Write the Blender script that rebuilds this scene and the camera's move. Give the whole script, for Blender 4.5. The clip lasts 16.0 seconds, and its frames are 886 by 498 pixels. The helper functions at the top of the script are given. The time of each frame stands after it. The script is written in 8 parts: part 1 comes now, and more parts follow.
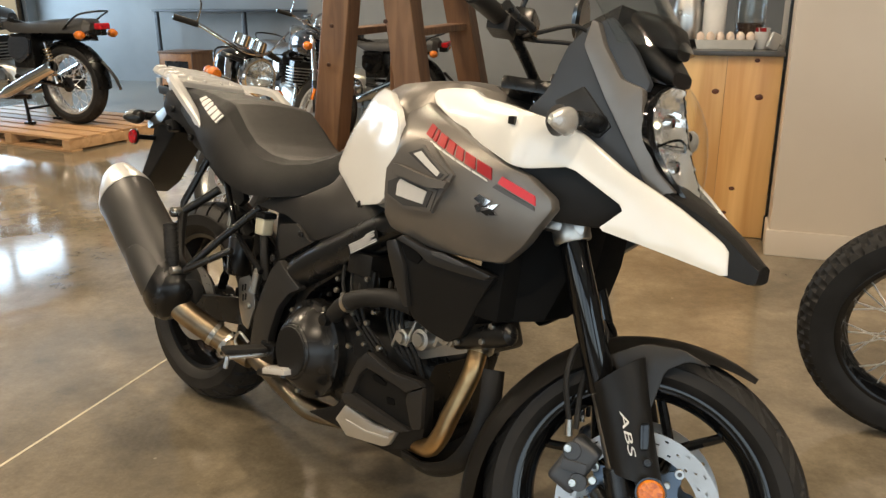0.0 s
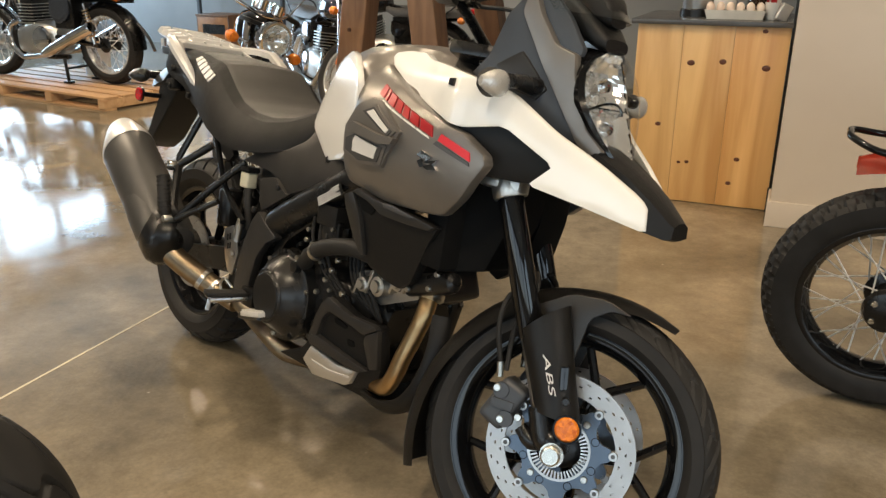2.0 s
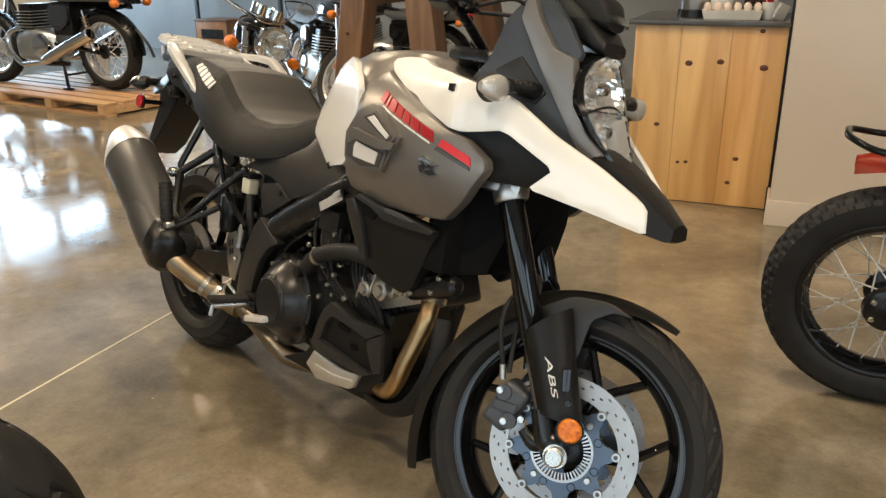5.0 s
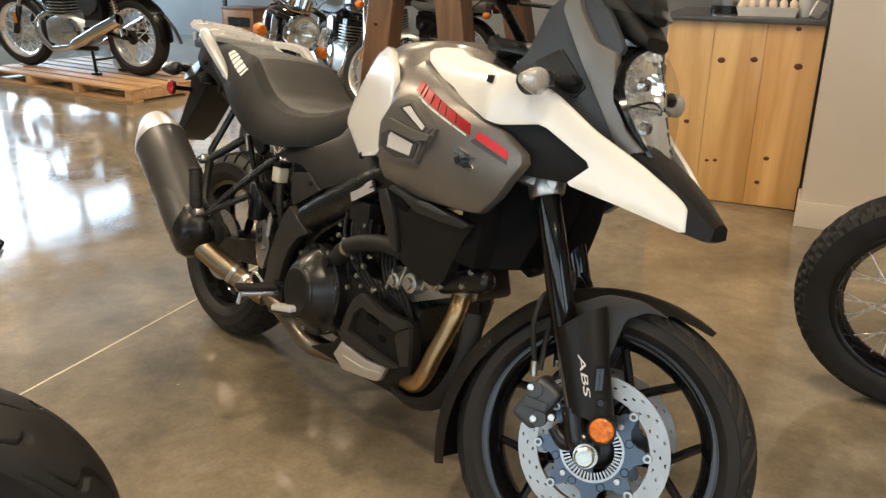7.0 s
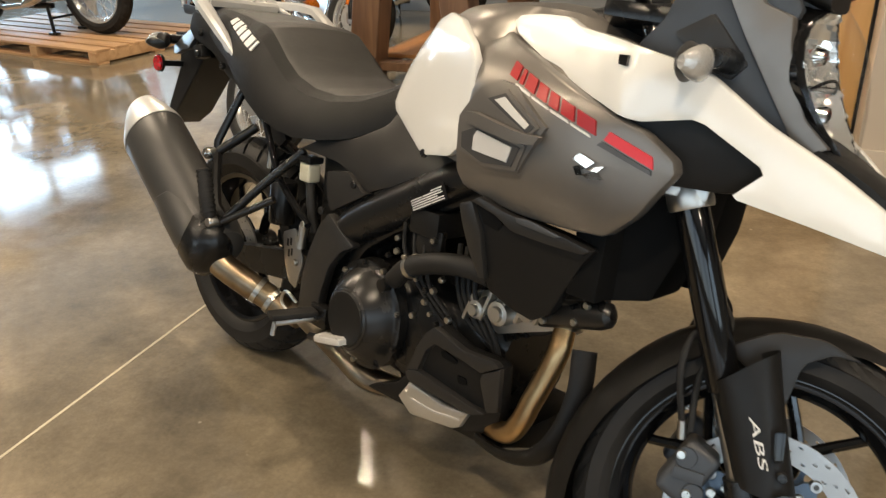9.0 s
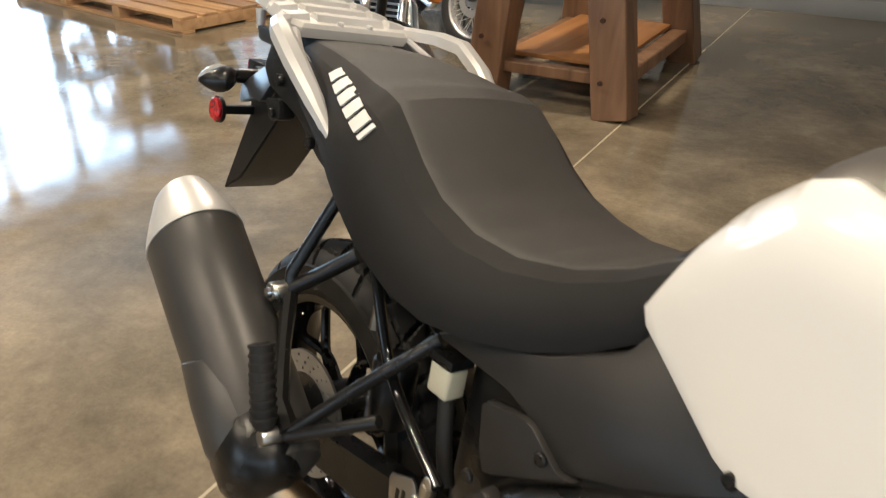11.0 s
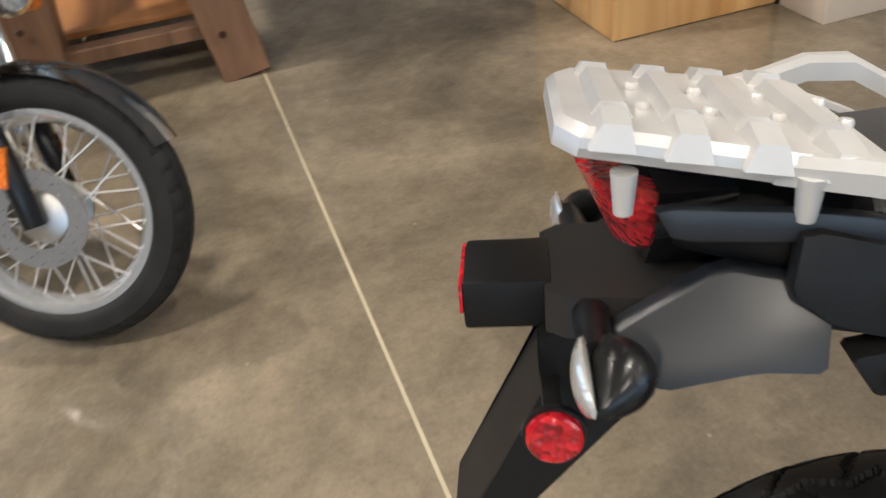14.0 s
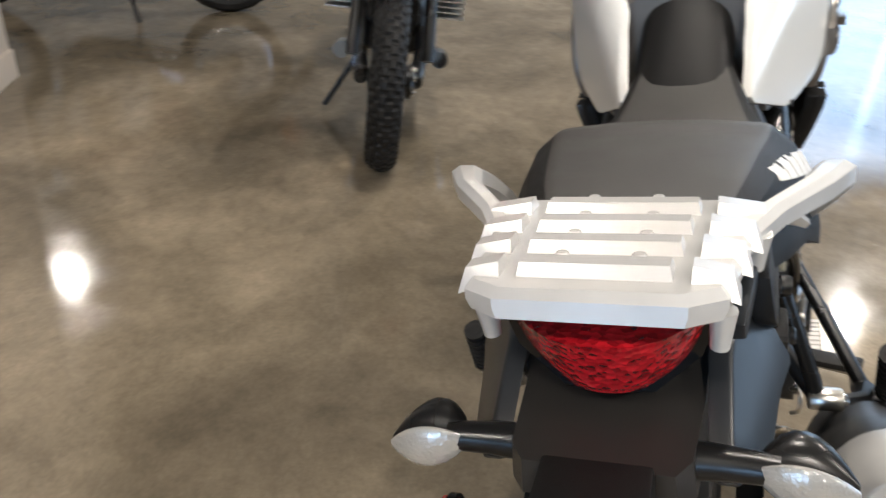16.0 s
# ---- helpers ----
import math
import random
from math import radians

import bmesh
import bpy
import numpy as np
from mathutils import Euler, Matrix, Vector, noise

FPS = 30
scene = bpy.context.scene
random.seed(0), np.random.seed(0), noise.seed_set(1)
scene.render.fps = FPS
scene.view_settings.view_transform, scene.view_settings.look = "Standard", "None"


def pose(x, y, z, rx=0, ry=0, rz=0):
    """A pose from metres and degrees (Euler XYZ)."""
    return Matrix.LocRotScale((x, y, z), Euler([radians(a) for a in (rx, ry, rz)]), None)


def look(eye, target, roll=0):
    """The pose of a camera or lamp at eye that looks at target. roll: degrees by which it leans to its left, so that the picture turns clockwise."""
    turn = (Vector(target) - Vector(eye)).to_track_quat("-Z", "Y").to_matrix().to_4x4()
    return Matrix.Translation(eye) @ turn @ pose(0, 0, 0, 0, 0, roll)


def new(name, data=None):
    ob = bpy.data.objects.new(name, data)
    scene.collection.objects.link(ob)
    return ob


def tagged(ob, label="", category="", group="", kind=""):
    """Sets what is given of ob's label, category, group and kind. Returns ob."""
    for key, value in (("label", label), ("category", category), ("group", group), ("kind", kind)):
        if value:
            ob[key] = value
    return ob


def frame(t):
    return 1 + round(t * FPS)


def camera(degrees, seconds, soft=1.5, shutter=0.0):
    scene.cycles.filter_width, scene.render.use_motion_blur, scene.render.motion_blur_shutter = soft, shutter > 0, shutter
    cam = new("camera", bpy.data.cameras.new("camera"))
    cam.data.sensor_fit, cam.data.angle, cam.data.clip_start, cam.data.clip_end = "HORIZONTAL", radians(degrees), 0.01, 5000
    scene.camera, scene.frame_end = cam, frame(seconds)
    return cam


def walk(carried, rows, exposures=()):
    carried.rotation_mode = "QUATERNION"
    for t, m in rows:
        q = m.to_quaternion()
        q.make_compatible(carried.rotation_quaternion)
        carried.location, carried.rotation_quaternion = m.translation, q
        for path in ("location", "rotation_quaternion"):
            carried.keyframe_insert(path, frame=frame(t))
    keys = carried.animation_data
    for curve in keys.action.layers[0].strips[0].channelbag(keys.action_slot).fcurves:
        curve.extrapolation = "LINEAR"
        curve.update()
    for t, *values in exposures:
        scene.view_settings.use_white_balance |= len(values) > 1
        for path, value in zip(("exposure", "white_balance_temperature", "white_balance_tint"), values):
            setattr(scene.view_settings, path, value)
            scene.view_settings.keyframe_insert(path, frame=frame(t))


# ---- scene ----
from mathutils.geometry import delaunay_2d_cdt, intersect_point_line

# ---------------------------------------------------------------- camera
cam = camera(58.3, 16.0, soft=1.35, shutter=0.3)
PATH = [
    (0, (1.823, -1.344, 1.252), (1.178, 0.446, 0.638), -0.4),
    (0.5, (1.822, -1.354, 1.263), (1.197, 0.432, 0.616), -0.4),
    (1, (1.888, -1.354, 1.275), (1.259, 0.424, 0.61), 0.0),
    (1.5, (1.993, -1.365, 1.265), (1.313, 0.387, 0.581), 0.9),
    (2, (2.054, -1.391, 1.256), (1.319, 0.338, 0.569), 0.2),
    (2.5, (2.069, -1.397, 1.259), (1.307, 0.32, 0.572), -1.1),
    (3, (2.068, -1.405, 1.261), (1.305, 0.311, 0.573), -1.4),
    (3.5, (2.065, -1.416, 1.258), (1.307, 0.299, 0.562), -1.1),
    (4, (2.06, -1.41, 1.266), (1.323, 0.315, 0.571), -0.8),
    (6.5, (2.04, -1.399, 1.262), (1.279, 0.322, 0.586), 0.5),
    (7, (2.019, -1.397, 1.26), (1.244, 0.308, 0.56), 0.5),
    (7.5, (1.95, -1.365, 1.258), (1.174, 0.327, 0.529), -0.0),
    (8, (1.828, -1.315, 1.265), (1.104, 0.385, 0.499), -1.6),
    (8.2, (1.798, -1.294, 1.265), (1.097, 0.41, 0.486), -1.6),
    (10.3, (1.286, -0.59, 1.293), (0.549, 1.02, 0.363), -0.4),
    (10.5, (1.229, -0.511, 1.282), (0.468, 1.089, 0.355), 0.7),
    (11, (1.07, -0.308, 1.28), (0.214, 1.245, 0.355), 0.6),
    (11.5, (0.881, -0.175, 1.288), (0.104, 1.384, 0.304), -0.5),
    (12, (0.676, -0.074, 1.294), (0.01, 1.467, 0.207), -1.8),
    (12.5, (0.412, 0.087, 1.29), (-0.178, 1.616, 0.144), -3.3),
    (13, (0.149, 0.152, 1.287), (-0.117, 1.728, 0.085), -2.6),
    (13.5, (-0.079, 0.225, 1.311), (0.061, 1.78, 0.061), -2.9),
    (14, (-0.21, 0.414, 1.309), (0.222, 1.942, 0.094), -6.6),
    (14.5, (-0.356, 0.578, 1.302), (0.665, 1.828, 0.12), -0.9),
    (15, (-0.486, 0.746, 1.322), (1.001, 1.466, 0.195), 0.7),
    (15.5, (-0.44, 0.943, 1.329), (1.196, 1.226, 0.214), 1.7),
    (15.7, (-0.429, 1.022, 1.328), (1.26, 1.145, 0.264), 3.0),
    (16, (-0.407, 1.098, 1.323), (1.301, 0.915, 0.285), 3.4),
]
walk(cam, [(t, look(eye, target, roll)) for t, eye, target, roll in PATH], exposures=((0, 0.15, 6950, 10), (8, 0.15, 6950, 10), (11, 0.12, 6350, 10), (12, 0.22, 6350, 10), (13, 0.18, 5900, 10), (14.5, 0.24, 5600, 10), (16, 0.2, 5600, 10)))

# ---------------------------------------------------------------- world and lights
world = bpy.data.worlds.new("world")
scene.world = world
world.use_nodes = True
wn, wl = world.node_tree.nodes, world.node_tree.links
sky = wn.new("ShaderNodeTexSky")
sky.sky_type = "NISHITA"
sky.sun_disc = False
sky.sun_elevation, sky.sun_rotation = radians(38), radians(250)
wl.new(sky.outputs[0], wn["Background"].inputs[0])
wn["Background"].inputs[1].default_value = 0.12


def area_lamp(name, eye, target, sx, sy, watts, color, spread=math.pi):
    data = bpy.data.lights.new(name, "AREA")
    data.shape, data.size, data.size_y, data.energy, data.color = "DISK" if sx < 0.3 else "RECTANGLE", sx, sy, watts, color
    ob = new(name, data)
    data.spread = spread
    ob.matrix_world = look(eye, target)
    return tagged(ob, kind="structure")


# daylight through the west shop window, one lamp to each pane
for y0 in (4.35, 5.4, 6.45, 7.5):
    area_lamp("window_light", (-8.47, y0 + 0.45, 2.3), (0, y0 + 0.2, 1.9), 0.86, 1.3, 40, (0.5, 0.74, 1.0))
    area_lamp("window_light", (-8.47, y0 + 0.45, 1.05), (0, y0 + 0.2, 0.9), 0.86, 1.0, 26, (0.5, 0.74, 1.0))
# daylight through the long shop front behind the aisle
for x0 in (-4.5, -1.0, 2.5, 6.0):
    area_lamp("window_light", (x0, -7.9, 2.0), (x0 * 0.5, 2, 0.9), 2.9, 2.4, 48, (0.66, 0.83, 1.0))
# daylight through the east window
for y0 in (-6.25, -4.35):
    area_lamp("window_light", (8.96, y0, 1.85), (2, y0 * 0.6, 0.8), 1.8, 2.5, 40, (0.6, 0.8, 1.0))
# ceiling downlights: one large fitting, many small spots; last six added as unseen fill
LAMPS = ((-1.45, 3.8, 84), (-1.9, 5.5, 6), (-2.5, 6.5, 6), (-3.6, 7.6, 6), (-0.45, 5.6, 6), (7.1, 4.35, 55), (7.0, 0.95, 42), (6.3, -4.1, 75), (-4.6, 1.6, 84), (-1.0, -1.4, 50), (1.6, -1.9, 48), (1.15, 0.6, 40), (3.7, -0.9, 55), (-3.0, -3.0, 70), (-2.3, 1.1, 74))
for lx, ly, watts in LAMPS:
    far = watts < 10
    area_lamp("ceiling_and_fill_light", (lx, ly, 3.64), (lx, ly, 0), 0.03 if far else 0.09 if lx > 6 else 0.16, 0.03 if far else 0.09 if lx > 6 else 0.16, watts, (1.0, 0.84, 0.64), radians(112 if far else 160))


# ---------------------------------------------------------------- materials
MATS = {}


def mat(name, base, rough=0.5, metal=0.0, base2=None, scale=8.0, bump=0.0, bscale=200.0, coat=0.0, rvar=0.08, spec=0.5, stretch=None, ior=1.45):
    """A principled material: two-scale colour variation, roughness variation and fine relief in object space."""
    m = bpy.data.materials.new(name)
    m.use_nodes = True
    n, l = m.node_tree.nodes, m.node_tree.links
    p = n["Principled BSDF"]
    p.inputs["Metallic"].default_value = metal
    p.inputs["Coat Weight"].default_value = coat
    p.inputs["Coat Roughness"].default_value = 0.06
    p.inputs["Specular IOR Level"].default_value = spec
    tc = n.new("ShaderNodeTexCoord")
    mp = n.new("ShaderNodeMapping")
    l.new(tc.outputs["Object"], mp.inputs[0])
    if stretch:
        mp.inputs["Scale"].default_value = stretch
    big, small = n.new("ShaderNodeTexNoise"), n.new("ShaderNodeTexNoise")
    big.inputs["Scale"].default_value, small.inputs["Scale"].default_value = scale, bscale
    big.inputs["Detail"].default_value, small.inputs["Detail"].default_value = 5, 3
    l.new(mp.outputs[0], big.inputs[0])
    l.new(mp.outputs[0], small.inputs[0])
    mix = n.new("ShaderNodeMix")
    mix.data_type = "RGBA"
    b2 = base2 or tuple(c * 0.82 for c in base)
    mix.inputs[6].default_value, mix.inputs[7].default_value = (*base, 1), (*b2, 1)
    ramp = n.new("ShaderNodeMapRange")
    ramp.inputs[1].default_value, ramp.inputs[2].default_value = 0.35, 0.68
    l.new(big.outputs[0], ramp.inputs[0])
    l.new(ramp.outputs[0], mix.inputs[0])
    l.new(mix.outputs[2], p.inputs["Base Color"])
    rr = n.new("ShaderNodeMapRange")
    rr.inputs[3].default_value, rr.inputs[4].default_value = max(0.02, rough - rvar), min(1, rough + rvar)
    l.new(big.outputs[0], rr.inputs[0])
    l.new(rr.outputs[0], p.inputs["Roughness"])
    if bump:
        b = n.new("ShaderNodeBump")
        b.inputs["Strength"].default_value = bump
        b.inputs["Distance"].default_value = 0.002
        l.new(small.outputs[0], b.inputs["Height"])
        l.new(b.outputs[0], p.inputs["Normal"])
    MATS[name] = m
    return m


def clear(name, tint, gloss=0.04, least=0.05, most=0.85):
    """A thin clear sheet: see-through, with a surface gloss that grows at grazing angles."""
    m = bpy.data.materials.new(name)
    m.use_nodes = True
    n, l = m.node_tree.nodes, m.node_tree.links
    n.remove(n["Principled BSDF"])
    tr, gl, mx, lw, pw, sc0 = n.new("ShaderNodeBsdfTransparent"), n.new("ShaderNodeBsdfGlossy"), n.new("ShaderNodeMixShader"), n.new("ShaderNodeLayerWeight"), n.new("ShaderNodeMath"), n.new("ShaderNodeMapRange")
    tr.inputs[0].default_value = (*tint, 1)
    gl.inputs["Roughness"].default_value = gloss
    pw.operation = "POWER"
    pw.inputs[1].default_value = 4.0
    sc0.inputs[3].default_value, sc0.inputs[4].default_value = least, most
    l.new(lw.outputs["Facing"], pw.inputs[0])
    l.new(pw.outputs[0], sc0.inputs[0])
    l.new(sc0.outputs[0], mx.inputs[0])
    l.new(tr.outputs[0], mx.inputs[1])
    l.new(gl.outputs[0], mx.inputs[2])
    l.new(mx.outputs[0], n["Material Output"].inputs[0])
    MATS[name] = m
    return m


def concrete():
    """Polished, stained concrete: clouds, blotches and fine mottling under a glossy sealer, with small pale chips."""
    m = mat("polished_concrete", (0.2, 0.16, 0.11), 0.2)
    n, l = m.node_tree.nodes, m.node_tree.links
    p = n["Principled BSDF"]
    tc = n["Texture Coordinate"]

    def noise(scale, detail, rough, distort=0.0):
        t = n.new("ShaderNodeTexNoise")
        t.inputs["Scale"].default_value, t.inputs["Detail"].default_value, t.inputs["Roughness"].default_value, t.inputs["Distortion"].default_value = scale, detail, rough, distort
        l.new(tc.outputs["Object"], t.inputs[0])
        return t.outputs[0]

    def fit_range(v, a, b, c, d):
        r = n.new("ShaderNodeMapRange")
        for k, x in enumerate((a, b, c, d)):
            r.inputs[k + 1].default_value = x
        l.new(v, r.inputs[0])
        return r.outputs[0]

    def times(a, b):
        q = n.new("ShaderNodeMix")
        q.data_type, q.blend_type = "RGBA", "MULTIPLY"
        q.inputs[0].default_value = 1
        l.new(a, q.inputs[6])
        l.new(b, q.inputs[7])
        return q.outputs[2]

    cloud = noise(1.1, 8, 0.55, 0.5)
    ramp = n.new("ShaderNodeValToRGB")
    e = ramp.color_ramp.elements
    e[0].position, e[0].color = 0.3, (0.1, 0.083, 0.058, 1)
    e[1].position, e[1].color = 0.7, (0.32, 0.266, 0.19, 1)
    for pos, col in ((0.46, (0.172, 0.142, 0.099, 1)), (0.55, (0.226, 0.186, 0.131, 1))):
        k = ramp.color_ramp.elements.new(pos)
        k.color = col
    l.new(cloud, ramp.inputs[0])
    c = times(ramp.outputs[0], fit_range(noise(4.5, 8, 0.6, 0.5), 0.32, 0.68, 0.82, 1.16))
    c = times(c, fit_range(noise(20, 9, 0.7), 0.3, 0.7, 0.85, 1.14))
    c = times(c, fit_range(noise(75, 6, 0.75), 0.3, 0.7, 0.86, 1.13))
    chips = n.new("ShaderNodeTexVoronoi")
    chips.inputs["Scale"].default_value = 5.0
    l.new(tc.outputs["Object"], chips.inputs[0])
    lite = n.new("ShaderNodeMix")
    lite.data_type = "RGBA"
    lite.inputs[7].default_value = (0.42, 0.37, 0.29, 1)
    l.new(fit_range(chips.outputs["Distance"], 0.012, 0.035, 0.6, 0.0), lite.inputs[0])
    l.new(c, lite.inputs[6])
    l.new(lite.outputs[2], p.inputs["Base Color"])
    l.new(fit_range(noise(7, 6, 0.6), 0.3, 0.7, 0.06, 0.16), p.inputs["Roughness"])
    p.inputs["Specular IOR Level"].default_value = 0.7
    b = n.new("ShaderNodeBump")
    b.inputs["Strength"].default_value, b.inputs["Distance"].default_value = 0.06, 0.004
    l.new(noise(2.2, 3, 0.5), b.inputs["Height"])
    l.new(b.outputs[0], p.inputs["Normal"])
    return m


def faceted(name, bright, dark, scale, rough=0.12, metal=0.0):
    """A moulded lens or reflector: small bumped facets, uneven glints painted as cell colours."""
    m = mat(name, bright, rough, metal, coat=0.5)
    n, l = m.node_tree.nodes, m.node_tree.links
    p = n["Principled BSDF"]
    v = n.new("ShaderNodeTexVoronoi")
    v.inputs["Scale"].default_value = scale
    l.new(n["Texture Coordinate"].outputs["Object"], v.inputs[0])
    mix = n.new("ShaderNodeMix")
    mix.data_type = "RGBA"
    mix.inputs[6].default_value, mix.inputs[7].default_value = (*dark, 1), (*bright, 1)
    sep = n.new("ShaderNodeSeparateColor")
    l.new(v.outputs["Color"], sep.inputs[0])
    l.new(sep.outputs[0], mix.inputs[0])
    l.new(mix.outputs[2], p.inputs["Base Color"])
    b = n.new("ShaderNodeBump")
    b.inputs["Strength"].default_value, b.inputs["Distance"].default_value = 0.5, 0.004
    l.new(v.outputs["Distance"], b.inputs["Height"])
    l.new(b.outputs[0], p.inputs["Normal"])
    return m


def timber(name, light, dark, ring=14.0, knots=0.0, rough=0.45, axis="Z"):
    """Sawn wood: grain drawn out along one axis, growth bands, scattered knots; each board differs."""
    m = mat(name, light, rough)
    n, l = m.node_tree.nodes, m.node_tree.links
    p = n["Principled BSDF"]
    tc, info = n["Texture Coordinate"], n.new("ShaderNodeObjectInfo")
    off = n.new("ShaderNodeVectorMath")
    off.operation = "MULTIPLY_ADD"
    off.inputs[1].default_value = (7, 5, 9)
    l.new(info.outputs["Random"], off.inputs[0])
    l.new(tc.outputs["Object"], off.inputs[2])
    mp = n.new("ShaderNodeMapping")
    mp.inputs["Scale"].default_value = {"Z": (1, 1, 0.07), "X": (0.07, 1, 1), "Y": (1, 0.07, 1)}[axis]
    l.new(off.outputs[0], mp.inputs[0])
    g = n.new("ShaderNodeTexNoise")
    g.inputs["Scale"].default_value, g.inputs["Detail"].default_value, g.inputs["Distortion"].default_value = ring, 6, 0.6
    l.new(mp.outputs[0], g.inputs[0])
    ramp = n.new("ShaderNodeValToRGB")
    e = ramp.color_ramp.elements
    e[0].position, e[0].color, e[1].position, e[1].color = 0.32, (*dark, 1), 0.66, (*light, 1)
    l.new(g.outputs[0], ramp.inputs[0])
    tint = n.new("ShaderNodeHueSaturation")
    tv = n.new("ShaderNodeMapRange")
    tv.inputs[3].default_value, tv.inputs[4].default_value = 0.8, 1.15
    l.new(info.outputs["Random"], tv.inputs[0])
    l.new(tv.outputs[0], tint.inputs["Value"])
    l.new(ramp.outputs[0], tint.inputs["Color"])
    last = tint.outputs[0]
    if knots:
        v = n.new("ShaderNodeTexVoronoi")
        v.inputs["Scale"].default_value, v.inputs["Randomness"].default_value = knots, 1
        mp2 = n.new("ShaderNodeMapping")
        mp2.inputs["Scale"].default_value = {"Z": (1, 1, 0.6), "X": (0.6, 1, 1), "Y": (1, 0.6, 1)}[axis]
        l.new(off.outputs[0], mp2.inputs[0])
        l.new(mp2.outputs[0], v.inputs[0])
        kr = n.new("ShaderNodeMapRange")
        kr.inputs[1].default_value, kr.inputs[2].default_value, kr.inputs[3].default_value, kr.inputs[4].default_value = 0.05, 0.1, 1, 0
        l.new(v.outputs["Distance"], kr.inputs[0])
        km = n.new("ShaderNodeMix")
        km.data_type = "RGBA"
        km.inputs[7].default_value = (0.1, 0.035, 0.012, 1)
        l.new(kr.outputs[0], km.inputs[0])
        l.new(last, km.inputs[6])
        last = km.outputs[2]
    l.new(last, p.inputs["Base Color"])
    b = n.new("ShaderNodeBump")
    b.inputs["Strength"].default_value, b.inputs["Distance"].default_value = 0.25, 0.002
    l.new(g.outputs[0], b.inputs["Height"])
    l.new(b.outputs[0], p.inputs["Normal"])
    return m


CONCRETE = concrete()
JOINT = mat("joint_filler", (0.5, 0.43, 0.3), 0.6)
WALLGREY = mat("grey_wall_paint", (0.27, 0.28, 0.285), 0.6, scale=1.5, bump=0.1, bscale=90)
WALLPALE = mat("pale_wall_paint", (0.64, 0.565, 0.48), 0.42, base2=(0.57, 0.495, 0.415), scale=1.1, bump=0.1, bscale=90)
CEIL = mat("ceiling_paint", (0.5, 0.48, 0.45), 0.8)
PINE = timber("knotty_pine", (0.82, 0.53, 0.23), (0.58, 0.31, 0.11), 9, 0.0, 0.35)
STAINED = timber("brown_stained_timber", (0.23, 0.125, 0.066), (0.125, 0.064, 0.034), 14, 0.0, 0.45)
PALLETWOOD = timber("pallet_softwood", (0.5, 0.31, 0.16), (0.34, 0.19, 0.09), 14, 0.0, 0.6, "X")
BLACKPAINT = mat("satin_black_paint", (0.008, 0.0078, 0.0077), 0.28, bump=0.02, spec=0.42)
GLOSSBLACK = mat("gloss_black_paint", (0.006, 0.006, 0.0063), 0.07, coat=0.2, rvar=0.02, spec=0.34)
PLASTIC = mat("textured_black_plastic", (0.0095, 0.0092, 0.009), 0.42, bump=0.25, bscale=900, spec=0.24)
DARKGREY = mat("matt_dark_grey_plastic", (0.023, 0.0215, 0.02), 0.36, bump=0.12, bscale=700, spec=0.42)
BLUEGREY = mat("slate_grey_plastic", (0.042, 0.047, 0.055), 0.4, bump=0.1, bscale=700)
GREYMET = mat("grey_metallic_paint", (0.205, 0.188, 0.17), 0.36, 0.62, bump=0.05, bscale=2500, coat=0.1)
# near-black for radiator and inner cowl, and for shade in holes and slots
DEEPBLACK = mat("black_plastic_and_hole_shade", (0.004, 0.004, 0.004), 0.75, spec=0.12)
SKID = mat("brushed_silver_plate", (0.6, 0.58, 0.54), 0.34, 0.75, bump=0.1, bscale=300, stretch=(0.1, 1, 1))
SLATE = mat("glossy_slate_plastic", (0.013, 0.015, 0.018), 0.36, bump=0.04, bscale=700, spec=0.55)
WHITE = mat("pearl_white_paint", (0.8, 0.785, 0.74), 0.22, coat=0.8, base2=(0.78, 0.765, 0.72))
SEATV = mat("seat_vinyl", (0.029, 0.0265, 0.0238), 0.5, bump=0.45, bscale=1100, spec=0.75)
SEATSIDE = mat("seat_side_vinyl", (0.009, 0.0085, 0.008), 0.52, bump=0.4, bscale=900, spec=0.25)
RUBBER = mat("tyre_rubber", (0.013, 0.0124, 0.0118), 0.55, base2=(0.02, 0.019, 0.018), scale=14, bump=0.15, bscale=400, spec=0.22)
STEEL = mat("brushed_steel", (0.55, 0.54, 0.52), 0.3, 1.0, bump=0.08, bscale=500)
ZINC = mat("zinc_plated_steel", (0.62, 0.6, 0.55), 0.28, 1.0)
CHROME = mat("chrome", (0.75, 0.75, 0.75), 0.06, 1.0, rvar=0.03)
ALU = mat("cast_aluminium", (0.66, 0.65, 0.62), 0.36, 1.0, bump=0.25, bscale=350)
POLISHED = mat("polished_rim", (0.85, 0.85, 0.84), 0.2, 0.75)
ALUPALE = mat("silver_painted_aluminium", (0.68, 0.67, 0.65), 0.33, 0.4, coat=0.2)
GOLDPIPE = mat("heat_tinted_steel", (0.6, 0.43, 0.23), 0.34, 1.0, base2=(0.4, 0.25, 0.12), scale=9)
DULLPIPE = mat("dull_steel_pipe", (0.3, 0.26, 0.2), 0.36, 1.0, base2=(0.2, 0.16, 0.12), scale=14)
CANGREY = mat("matt_grey_silencer", (0.055, 0.053, 0.05), 0.42, 0.3, bump=0.06, bscale=900)
RED = mat("red_decal", (0.33, 0.009, 0.012), 0.35)
REDPAINT = mat("red_orange_paint", (0.5, 0.045, 0.018), 0.22, coat=0.8)
REDLENS = faceted("red_lens", (0.62, 0.01, 0.018), (0.2, 0.003, 0.006), 150)
REFLECTOR = mat("aluminised_reflector", (0.96, 0.95, 0.93), 0.1, 0.78, base2=(0.9, 0.89, 0.86))
